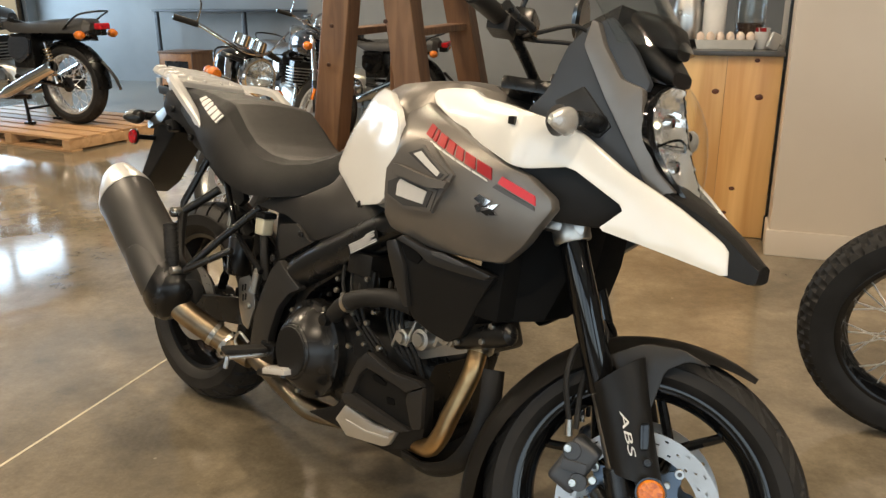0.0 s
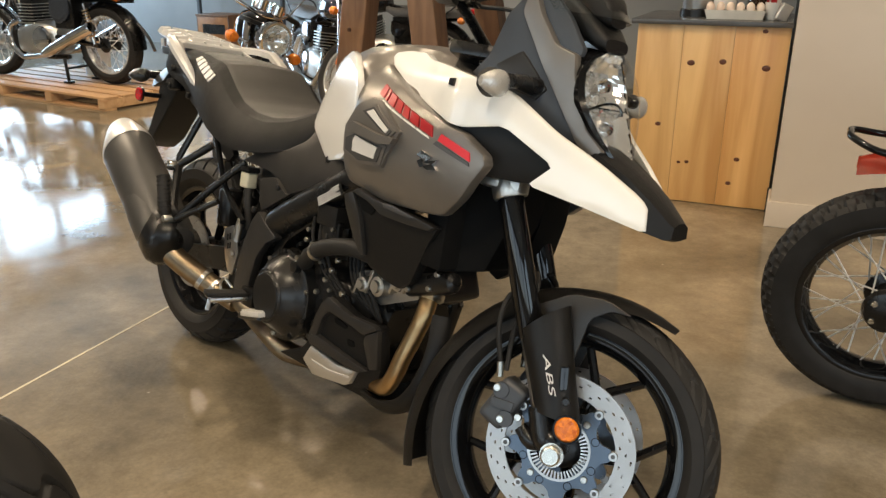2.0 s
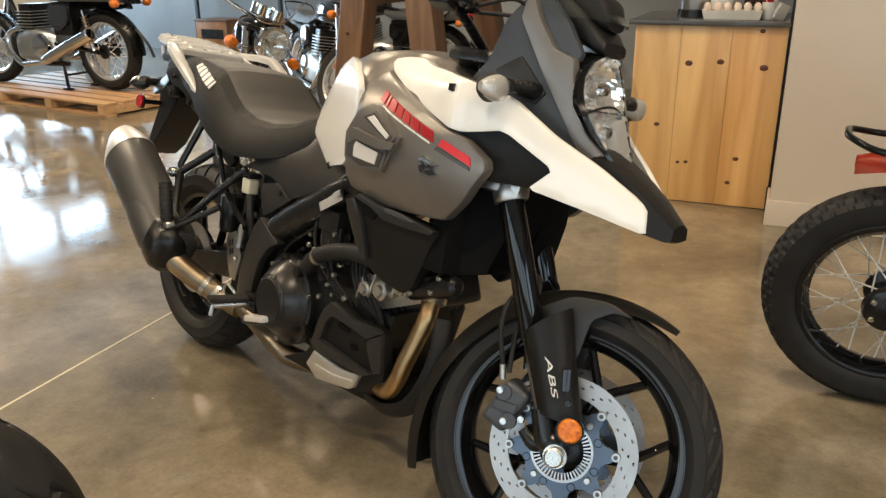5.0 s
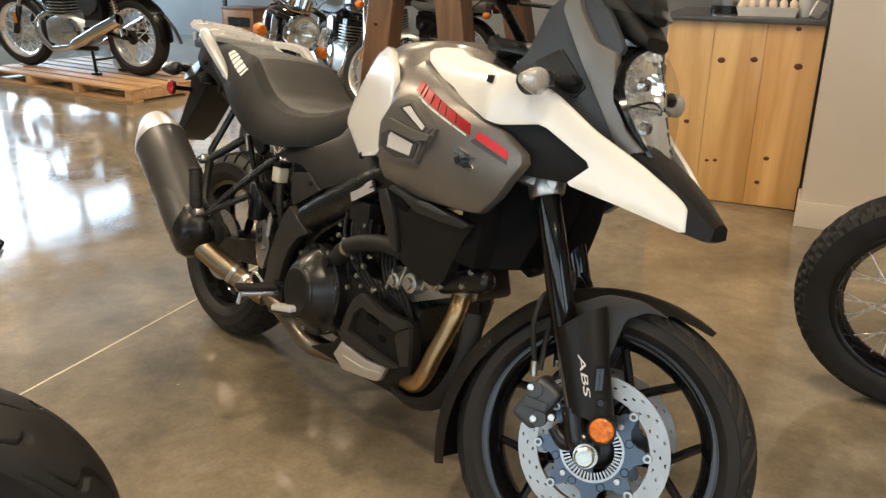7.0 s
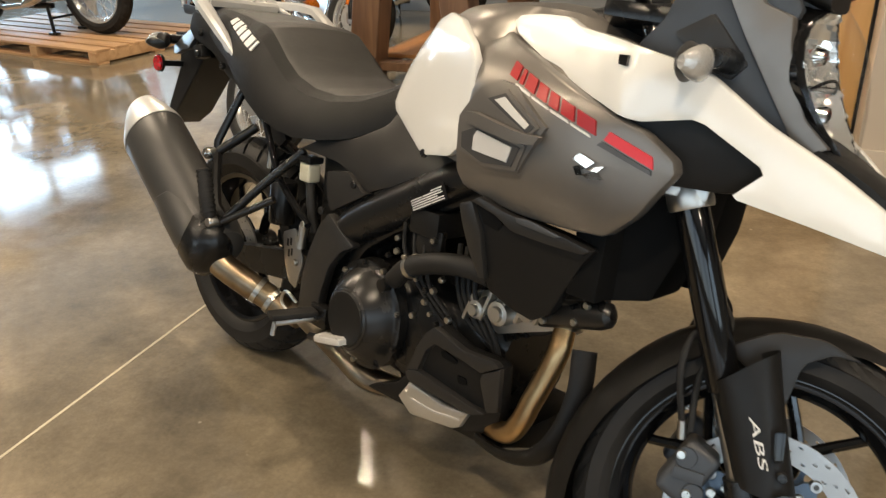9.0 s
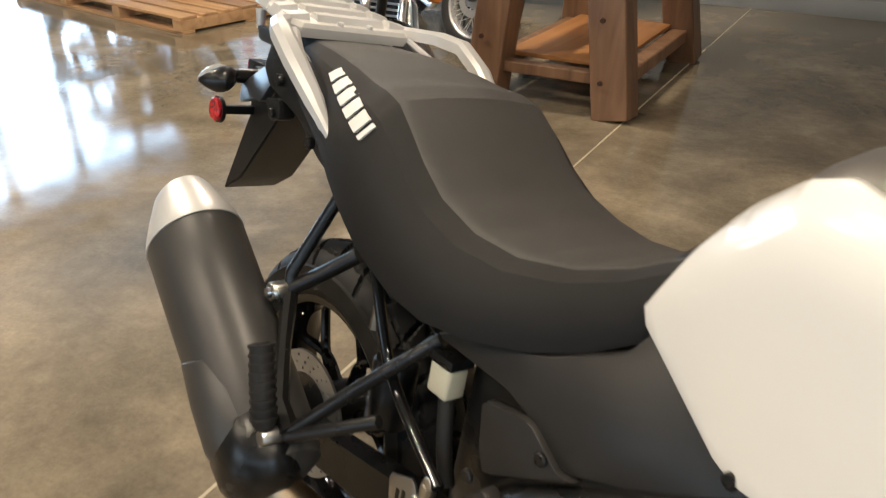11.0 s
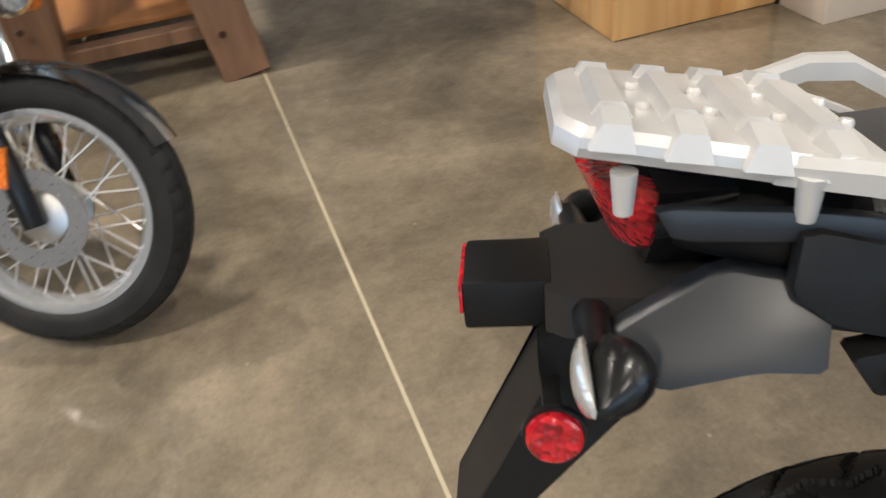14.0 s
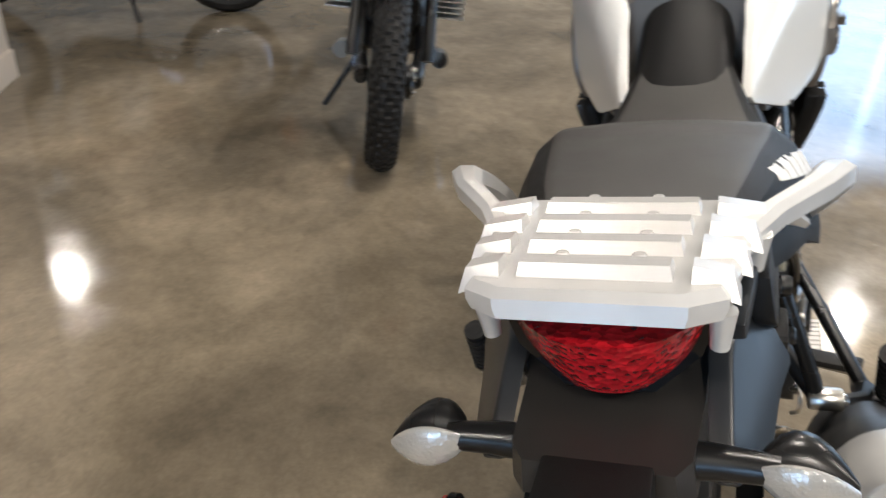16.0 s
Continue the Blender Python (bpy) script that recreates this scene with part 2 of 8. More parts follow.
DISCSTEEL = mat("ground_disc_steel", (0.45, 0.445, 0.435), 0.36, 0.8, bump=0.05, bscale=900)
AMBER = faceted("amber_lens", (0.72, 0.2, 0.012), (0.42, 0.085, 0.006), 150, 0.25)
CLEARLENS = mat("clear_ribbed_lens", (0.55, 0.53, 0.5), 0.13, 0.45, coat=1.0, bump=0.6, bscale=260, stretch=(0.25, 1, 1), base2=(0.5, 0.49, 0.46), scale=60)
VENTGREY = mat("dark_grey_metallic", (0.085, 0.082, 0.08), 0.4, 0.45)
CARRIER = mat("blue_grey_anodised", (0.11, 0.14, 0.18), 0.3, 0.8)
LETTER = mat("white_print", (0.72, 0.71, 0.68), 0.45)
MILKY = mat("milky_plastic", (0.6, 0.56, 0.42), 0.35)
SCREEN = clear("clear_screen", (0.9, 0.93, 0.94), 0.03, 0.1, 0.9)
LAMPCLEAR = clear("clear_lamp_cover", (0.97, 0.97, 0.96), 0.02, 0.02, 0.5)
DARKBLUE = mat("dark_navy_paint", (0.02, 0.025, 0.035), 0.1, coat=1.0)
FLASHRED = mat("bright_red_decal", (0.62, 0.012, 0.02), 0.3)
# white dimmed in its colour for the shade inside the vents
VENTWHITE = mat("shaded_white_insert", (0.62, 0.6, 0.57), 0.4)
BRONZEPIPE = mat("bronzed_steel_pipe", (0.42, 0.33, 0.22), 0.36, 1.0, base2=(0.26, 0.19, 0.12), scale=14)
CASING = mat("satin_black_casing", (0.02, 0.019, 0.018), 0.27, 0.25, bump=0.06, bscale=700, spec=0.5)


# ---------------------------------------------------------------- mesh helpers
def finish(name, bm, material, angle=38, smooth=True):
    bmesh.ops.recalc_face_normals(bm, faces=bm.faces)
    me = bpy.data.meshes.new(name)
    bm.to_mesh(me)
    bm.free()
    me.materials.append(material)
    if smooth:
        me.shade_smooth()
        me.set_sharp_from_angle(angle=radians(angle))
    return me


def part(name, bm, material, parent=None, label="", angle=38):
    ob = new(name, finish(name, bm, material, angle))
    if parent is not None:
        ob.parent = parent
    return tagged(ob, label)


def thing(name, m, label, category, group="", kind=""):
    ob = new(name)
    ob.matrix_world = m
    ob.empty_display_size = 0.1
    return tagged(ob, label, category, group, kind)


def setting(name, bm, material, label, category):
    return tagged(new(name, finish(name, bm, material)), label, category, kind="structure")


def box(x0, x1, y0, y1, z0, z1, bev=0.0, seg=2, bm=None):
    own = bmesh.new()
    r = bmesh.ops.create_cube(own, size=1)
    for v in own.verts:
        v.co = Vector(((x0 + x1) / 2 + v.co.x * (x1 - x0), (y0 + y1) / 2 + v.co.y * (y1 - y0), (z0 + z1) / 2 + v.co.z * (z1 - z0)))
    if bev:
        bmesh.ops.bevel(own, geom=own.edges[:], offset=bev, segments=seg, affect="EDGES", profile=0.6)
    return join(bm, own)


def join(bm, own):
    if bm is None:
        return own
    me = bpy.data.meshes.new("tmp")
    own.to_mesh(me)
    own.free()
    bm.from_mesh(me)
    bpy.data.meshes.remove(me)
    return bm


def moved(bm, m):
    bmesh.ops.transform(bm, matrix=m, verts=bm.verts)
    return bm


def ring_loft(rings, closed=True, caps=True, bm=None):
    """Skin between rings of equal length."""
    bm = bm or bmesh.new()
    rows = [[bm.verts.new(p) for p in r] for r in rings]
    n = len(rows[0])
    for a, b in zip(rows, rows[1:]):
        for i in range(n if closed else n - 1):
            j = (i + 1) % n
            bm.faces.new((a[i], a[j], b[j], b[i]))
    if caps and closed:
        bm.faces.new(rows[0][::-1])
        bm.faces.new(rows[-1])
    return bm


def spline(pts, n=8):
    """Points along a smooth curve through pts."""
    p = [Vector(q) for q in pts]
    p = [2 * p[0] - p[1]] + p + [2 * p[-1] - p[-2]]
    out = []
    for i in range(1, len(p) - 2):
        a, b, c, d = p[i - 1:i + 3]
        for k in range(n):
            t = k / n
            out.append(0.5 * (2 * b + (c - a) * t + (2 * a - 5 * b + 4 * c - d) * t * t + (3 * b - a - 3 * c + d) * t ** 3))
    return out + [p[-2]]


def tube(pts, r, seg=12, smooth=6, bm=None, flat=1.0):
    """A round bar along pts; r is one radius or one for each point given."""
    path = spline(pts, smooth) if smooth and len(pts) > 2 else [Vector(q) for q in pts]
    rs = r if isinstance(r, (list, tuple)) else [r] * len(pts)
    rings, up = [], None
    for i, q in enumerate(path):
        d = (path[min(i + 1, len(path) - 1)] - path[max(i - 1, 0)]).normalized()
        if up is None:
            up = d.orthogonal().normalized()
        up = (up - d * up.dot(d)).normalized()
        side = d.cross(up)
        s = i / (len(path) - 1) * (len(rs) - 1)
        k = min(int(s), len(rs) - 2) if len(rs) > 1 else 0
        rad = rs[k] + (rs[min(k + 1, len(rs) - 1)] - rs[k]) * (s - k)
        rings.append([q + (up * math.cos(a) * flat + side * math.sin(a)) * rad for a in (2 * math.pi * j / seg for j in range(seg))])
    return ring_loft(rings, bm=bm)


def lathe(profile, seg=64, axis="Y", centre=(0, 0, 0), closed=False, bm=None, caps=True):
    """Turn (radius, along) points about an axis through centre."""
    rings = []
    for i in range(seg):
        a = 2 * math.pi * i / seg
        c, s = math.cos(a), math.sin(a)
        rings.append([{"Y": (r * c, h, r * s), "Z": (r * c, r * s, h), "X": (h, r * c, r * s)}[axis] for r, h in profile])
    bm = bm or bmesh.new()
    o = Vector(centre)
    rows = [[bm.verts.new(Vector(p) + o) for p in r] for r in rings]
    m = len(profile)
    for i in range(seg):
        a, b = rows[i], rows[(i + 1) % seg]
        for j in range(m if closed else m - 1):
            k = (j + 1) % m
            bm.faces.new((a[j], b[j], b[k], a[k]))
    if caps and not closed:
        for j in (0, m - 1):
            if profile[j][0] > 1e-6:
                bm.faces.new([rows[i][j] for i in range(seg)])
    bmesh.ops.remove_doubles(bm, verts=bm.verts, dist=1e-6)
    return bm


def cyl(p, q, r, seg=16, bm=None, bev=0.0):
    """A plain round bar from p to q, its ends slightly rounded."""
    p, q = Vector(p), Vector(q)
    d = (q - p).normalized()
    if bev:
        return tube([p, p + d * bev * 0.01, p + d * bev, q - d * bev, q - d * bev * 0.01, q], [r - bev, r - bev * 0.6, r, r, r - bev * 0.6, r - bev], seg, 0, bm)
    return tube([p, q], r, seg, 0, bm)


def rounded(poly, f=0.18, times=1):
    for _ in range(times):
        out = []
        for i, a in enumerate(poly):
            b = poly[(i + 1) % len(poly)]
            out += [(a[0] + (b[0] - a[0]) * f, a[1] + (b[1] - a[1]) * f), (b[0] - (b[0] - a[0]) * f, b[1] - (b[1] - a[1]) * f)]
        poly = out
    return poly


def panel(outline, depth, thick=0.012, cell=0.04, side=1, bev=0.004, round_by=0.16, bm=None):
    """A curved panel: outline in (x, z), y given by depth(x, z), thickness towards the middle plane. side=-1 mirrors it."""
    own = bmesh.new()
    pts = rounded(outline, round_by) if round_by else outline
    n = len(pts)
    xs, zs = [p[0] for p in pts], [p[1] for p in pts]
    grid = []
    nx, nz = int((max(xs) - min(xs)) / cell) + 1, int((max(zs) - min(zs)) / cell) + 1
    for i in range(1, nx):
        for j in range(1, nz):
            c = Vector((min(xs) + (max(xs) - min(xs)) * i / nx, min(zs) + (max(zs) - min(zs)) * j / nz))
            gap = min((c - intersect_point_line(c, Vector(p), Vector(q))[0].to_2d()).length if 0 < intersect_point_line(c, Vector(p), Vector(q))[1] < 1 else (c - Vector(p)).length for p, q in zip(pts, pts[1:] + pts[:1]))
            if gap > cell * 0.3:
                grid.append(c)
    edge = []
    for p, q in zip(pts, pts[1:] + pts[:1]):
        k = max(1, int((Vector(q) - Vector(p)).length / cell))
        edge += [Vector(p).lerp(Vector(q), i / k) for i in range(k)]
    n = len(edge)
    co, _, tris, _, _, _ = delaunay_2d_cdt(edge + grid, [(i, (i + 1) % n) for i in range(n)], [], 1, 1e-6)
    verts = {}
    for t in tris:
        for i in t:
            if i not in verts:
                verts[i] = own.verts.new((co[i].x, 0, co[i].y))
        own.faces.new([verts[i] for i in t])
    ext = bmesh.ops.extrude_face_region(own, geom=own.faces[:])
    back = {v for v in ext["geom"] if isinstance(v, bmesh.types.BMVert)}
    for v in own.verts:
        d = depth(v.co.x, v.co.z)
        v.co.y = d
    for v in back:
        v.co.y += thick if v.co.y < 0 else -thick
    bmesh.ops.recalc_face_normals(own, faces=own.faces)
    if bev:
        own.normal_update()
        rim = [e for e in own.edges if len(e.link_faces) == 2 and (e.verts[0] in back) == (e.verts[1] in back) and e.calc_face_angle(0) > 0.7]
        bmesh.ops.bevel(own, geom=rim, offset=bev, segments=2, affect="EDGES", profile=0.6, clamp_overlap=True)
    if side < 0:
        bmesh.ops.scale(own, vec=(1, -1, 1), verts=own.verts)
        bmesh.ops.reverse_faces(own, faces=own.faces)
    return join(bm, own)


def tread_tyre(R, half, rim, groove, seg=240, across=30, depth=0.004, crown=0.8):
    """A tyre about the y axis. groove(u, s): how deep the tread is cut at turn u (0..1) and place s across (-1..1)."""
    bm = bmesh.new()
    rows = []
    for i in range(seg):
        u = i / seg
        a = 2 * math.pi * u
        row = []
        for j in range(across + 1):
            s = -1 + 2 * j / across
            ang = s * 1.28
            w = half * math.sin(ang) / math.sin(1.28) if abs(s) < 0.9 else half * math.copysign(1, s)
            r = R - half * crown * (1 - math.cos(ang)) * 1.15
            r -= depth * groove(u, s) if abs(s) < 0.86 else 0
            row.append((r, w))
        side = R - half * crown * (1 - math.cos(1.28)) * 1.15
        k = [(side - (side - rim) * 0.45, half * 1.04), (side - (side - rim) * 0.8, half * 0.9), (rim, half * 0.74), (rim - 0.004, half * 0.6)]
        row = [(r, -w) for r, w in k[::-1]] + row + k
        rows.append([bm.verts.new((r * math.cos(a), w, r * math.sin(a))) for r, w in row])
    n = len(rows[0])
    for i in range(seg):
        p, q = rows[i], rows[(i + 1) % seg]
        for j in range(n - 1):
            bm.faces.new((p[j], q[j], q[j + 1], p[j + 1]))
    return bm


# ---------------------------------------------------------------- the room
fb = bmesh.new()
fv = [fb.verts.new(p) for p in ((-9, -9, 0), (9.2, -9, 0), (9.2, 9, 0), (-9, 9, 0))]
fb.faces.new(fv)
setting("floor", fb, CONCRETE, "polished brown-grey stained concrete floor with mottled blotches", "floor")
jb = box(-0.0045, 0.0045, -6, 7.0, -0.002, 0.0012)
setting("floor_joint", jb, JOINT, "pale sealed saw-cut joint in the concrete floor", "floor joint")

setting("wall_north", box(-2.6, 9.2, 7.0, 7.2, 0, 3.8), WALLGREY, "plain grey painted showroom wall", "wall")
setting("wall_north_far", box(-8.6, -2.8, 8.7, 8.9, 0, 3.8), WALLGREY, "grey painted showroom wall behind the bikes", "wall")
setting("wall_return", box(-2.8, -2.6, 7.0, 8.9, 0, 3.8), WALLGREY, "grey painted wall return", "wall")
setting("baseboard", box(-2.6, 9.0, 6.985, 6.998, 0.0, 0.14, 0.003), WALLGREY, "grey painted baseboard", "baseboard")


def glazed_wall(wall_name, along, at, a0, a1, posts, z0, z1, mid, nn):
    """A wall with a window opening from a0 to a1, posts between the panes and one mid rail. along: the axis it runs on."""
    def bx(u0, u1, d0, d1, w0, w1, e=0.0):
        return box(u0, u1, at + d0, at + d1, w0, w1, e) if along == "X" else box(at + d0, at + d1, u0, u1, w0, w1, e)
    lo, hi = (-8.6, 9.2) if along == "X" else (-8.2, 8.7 if at < 0 else 7.0)
    w = bx(lo, a0, 0, 0.2, 0, 3.8)
    for piece in (bx(a1, hi, 0, 0.2, 0, 3.8), bx(a0, a1, 0, 0.2, 0, z0), bx(a0, a1, 0, 0.2, z1, 3.8)):
        join(w, piece)
    setting(wall_name, w, WALLGREY, "grey painted showroom wall with a glazed opening", "wall")
    win = tagged(new("window_%d" % nn), "black-framed shop window with plain panes", "window", kind="structure")
    for u in [a0, a1] + list(posts):
        part("window_post", bx(u - 0.035, u + 0.035, 0.05, 0.13, z0, z1, 0.004), BLACKPAINT, win)
    part("window_rail", bx(a0, a1, 0.06, 0.12, mid - 0.03, mid + 0.03, 0.004), BLACKPAINT, win)
    part("window_sill", bx(a0 - 0.05, a1 + 0.05, -0.06 if at < 0 else 0.2, 0.26, z0 - 0.04, z0, 0.004), WALLPALE, win)


glazed_wall("wall_west", "Y", -8.7, 4.25, 8.5, (5.3, 6.35, 7.4), 0.45, 3.0, 1.6, 1)
glazed_wall("wall_east", "Y", 9.0, -7.2, -3.4, (-5.3,), 0.5, 3.2, 2.5, 3)
glazed_wall("wall_south", "X", -8.2, -6.2, 7.7, (-2.75, 0.75, 4.25), 0.7, 3.3, 2.6, 2)
setting("partition_wall", box(2.066, 3.3, 2.74, 3.9, 0, 3.8, 0.004), WALLPALE, "pale beige painted partition wall end", "wall")
setting("partition_baseboard", box(2.052, 3.3, 2.726, 2.74, 0, 0.13, 0.004), WALLPALE, "painted pale baseboard of the partition", "baseboard")
setting("partition_side_baseboard", box(2.052, 2.066, 2.74, 2.98, 0, 0.13, 0.004), WALLPALE, "painted pale baseboard of the partition", "baseboard")
setting("ceiling", box(-8.6, 9.2, -8.2, 8.9, 3.8, 3.95), CEIL, "plain pale showroom ceiling", "ceiling")
# the added fill lamps get the same housings, out of view
for lx, ly, _ in LAMPS:
    can = setting("ceiling_light_can", lathe([(0.17, 0.15), (0.17, 0.0), (0.2, -0.01), (0.21, 0.0), (0.21, 0.15)], 24, "Z", (lx, ly, 3.65)), WALLPALE, "round ceiling lamp housing, also above the added fill lamps", "ceiling lamp")

# ---------------------------------------------------------------- the adventure motorcycle
BIKE = pose(0.3227, 0.5957, 0.0, -12.1, 0, -22.8)
hero = thing("motorcycle", BIKE, "white and grey adventure touring motorcycle leaning on its side stand", "motorcycle")
FA = Vector((1.523, 0, 0.305))      # front axle
RA = Vector((-0.03, 0, 0.316))     # rear axle
STEER = Matrix.Translation((1.255, 0, 0.8)) @ Matrix.Rotation(radians(25.3), 4, Vector((-0.432, 0, 0.902))) @ Matrix.Translation((-1.279, -0.025, -0.821))


def hp(name, bm, material, label="", parent=None, angle=38):
    return part(name, bm, material, parent or hero, label, angle)


def fp(name, bm, material, label="", parent=None, angle=38):
    """A part that turns with the handlebar."""
    return part(name, moved(bm, STEER), material, parent or hero, label, angle)


def road_groove(u, s):
    """Chunky blocks: wide swept cuts from the middle to each shoulder, a wandering centre cut and short sipes."""
    n = 17
    a = abs(s)
    w = u * n + (0.5 if s > 0 else 0)
    p = (w + 0.9 * a ** 1.3) % 1
    q = (w + 0.5 + 0.9 * a ** 1.3) % 1
    g = 1 if p < 0.15 and 0.04 < a < 0.84 else 0
    h = 1 if q < 0.1 and 0.42 < a < 0.84 else 0
    c = 1 if abs(s - 0.07 * math.sin(u * n * 2 * math.pi)) < 0.035 else 0
    d = 0.8 if abs(a - 0.46 - 0.05 * math.sin(u * n * 2 * math.pi)) < 0.03 and (w % 1) < 0.55 else 0
    return max(g, h, c, d)

def chunk_groove(u, s):
    """Large blocks: a zigzag centre cut, and slanting cross cuts out to each shoulder."""
    n = 26
    a = abs(s)
    w = u * n + (0.5 if s > 0 else 0)
    p = (w + 0.8 * a) % 1
    g = 1 if p < 0.13 and a < 0.86 else 0
    zig = 0.09 * (2 * abs(2 * ((u * n) % 1) - 1) - 1)
    c = 1 if abs(s - zig) < 0.035 else 0
    d = 0.9 if abs(a - 0.47 - 0.03 * (2 * abs(2 * (w % 1) - 1) - 1)) < 0.028 else 0
    return max(g, c, d)


def cast_spokes(r0, r1, n, w, t, twin=True):
    """Y-shaped cast spokes between hub and rim about the y axis."""
    bm = bmesh.new()
    for i in range(n):
        a = 2 * math.pi * i / n
        rm = r0 + (r1 - r0) * 0.42
        for b in (-1, 1):
            a1 = a + b * 0.5 * 2 * math.pi / n * 0.52
            pts = [(r0 * math.cos(a), 0, r0 * math.sin(a)), (rm * math.cos(a), 0, rm * math.sin(a)), (r1 * math.cos(a1), 0, r1 * math.sin(a1))]
            tube(pts, [w * 1.15, w * 0.9, w * 0.8], 8, 5, bm, flat=1.0)
    return bm


def rim_profile(r, half):
    """A closed cross-section of a rim: flanges, bead seats and a shallow well."""
    return [(r - 0.024, -half * 0.3), (r - 0.012, -half * 0.62), (r - 0.006, -half * 0.8), (r + 0.004, -half * 0.92), (r + 0.006, -half), (r + 0.0, -half * 1.02), (r - 0.012, -half * 0.93),
            (r - 0.019, -half * 0.66), (r - 0.031, -half * 0.34), (r - 0.033, 0), (r - 0.031, half * 0.34), (r - 0.019, half * 0.66), (r - 0.012, half * 0.93), (r + 0.0, half * 1.02), (r + 0.006, half),
            (r + 0.004, half * 0.92), (r - 0.006, half * 0.8), (r - 0.012, half * 0.62), (r - 0.024, half * 0.3)]


def drilled_disc(r0, r1, y, thick=0.005, seg=120, rows=3):
    """A brake disc with rows of drilled holes."""
    bm = bmesh.new()
    rings = 11
    def hole(i, j):
        if j not in (2, 5, 8):
            return False
        return (i + (j // 3) * 2) % 6 == 0
    vs = {}
    for s, yy in ((0, y - thick / 2), (1, y + thick / 2)):
        for i in range(seg):
            a = 2 * math.pi * i / seg
            for j in range(rings + 1):
                r = r0 + (r1 - r0) * j / rings
                vs[s, i, j] = bm.verts.new((r * math.cos(a), yy, r * math.sin(a)))
    for i in range(seg):
        k = (i + 1) % seg
        for j in range(rings):
            q = [(i, j), (k, j), (k, j + 1), (i, j + 1)]
            if hole(i, j):
                for a, b in zip(q, q[1:] + q[:1]):
                    bm.faces.new((vs[0, a[0], a[1]], vs[0, b[0], b[1]], vs[1, b[0], b[1]], vs[1, a[0], a[1]]))
            else:
                bm.faces.new([vs[0, a, b] for a, b in q])
                bm.faces.new([vs[1, a, b] for a, b in q[::-1]])
        bm.faces.new((vs[0, i, 0], vs[1, i, 0], vs[1, k, 0], vs[0, k, 0]))
        bm.faces.new((vs[0, i, rings], vs[0, k, rings], vs[1, k, rings], vs[1, i, rings]))
    return bm


def bolt_at(p, r=0.007, h=0.006, axis=(0, -1, 0), bm=None):
    """A round-headed bolt with a small socket."""
    p, d = Vector(p), Vector(axis).normalized()
    return tube([p, p + d * h * 0.7, p + d * h, p + d * h * 1.01, p + d * h * 0.5], [r, r, r * 0.8, r * 0.45, r * 0.4], 10, 0, bm)


# wheels
def hero_wheel(name, axle, R, half, rim, label, steer):
    put = fp if steer else hp
    at = Matrix.Translation(axle)
    w = put(name, moved(lathe(rim_profile(rim, half * 0.78), 96, closed=True), at), GLOSSBLACK, label)
    put("tyre", moved(tread_tyre(R, half, rim, road_groove if steer else chunk_groove, 624, 60, 0.007), at), RUBBER, "black road tyre with curved diagonal tread cuts", w, angle=30)
    put("spokes", moved(cast_spokes(0.045, rim - 0.026, 5, 0.0115, 0.02), at), GLOSSBLACK, "", w)
    put("hub", moved(lathe([(0.0, -0.05), (0.03, -0.05), (0.045, -0.04), (0.048, 0), (0.045, 0.04), (0.03, 0.05), (0, 0.05)], 32), at), BLACKPAINT, "", w)
    return w


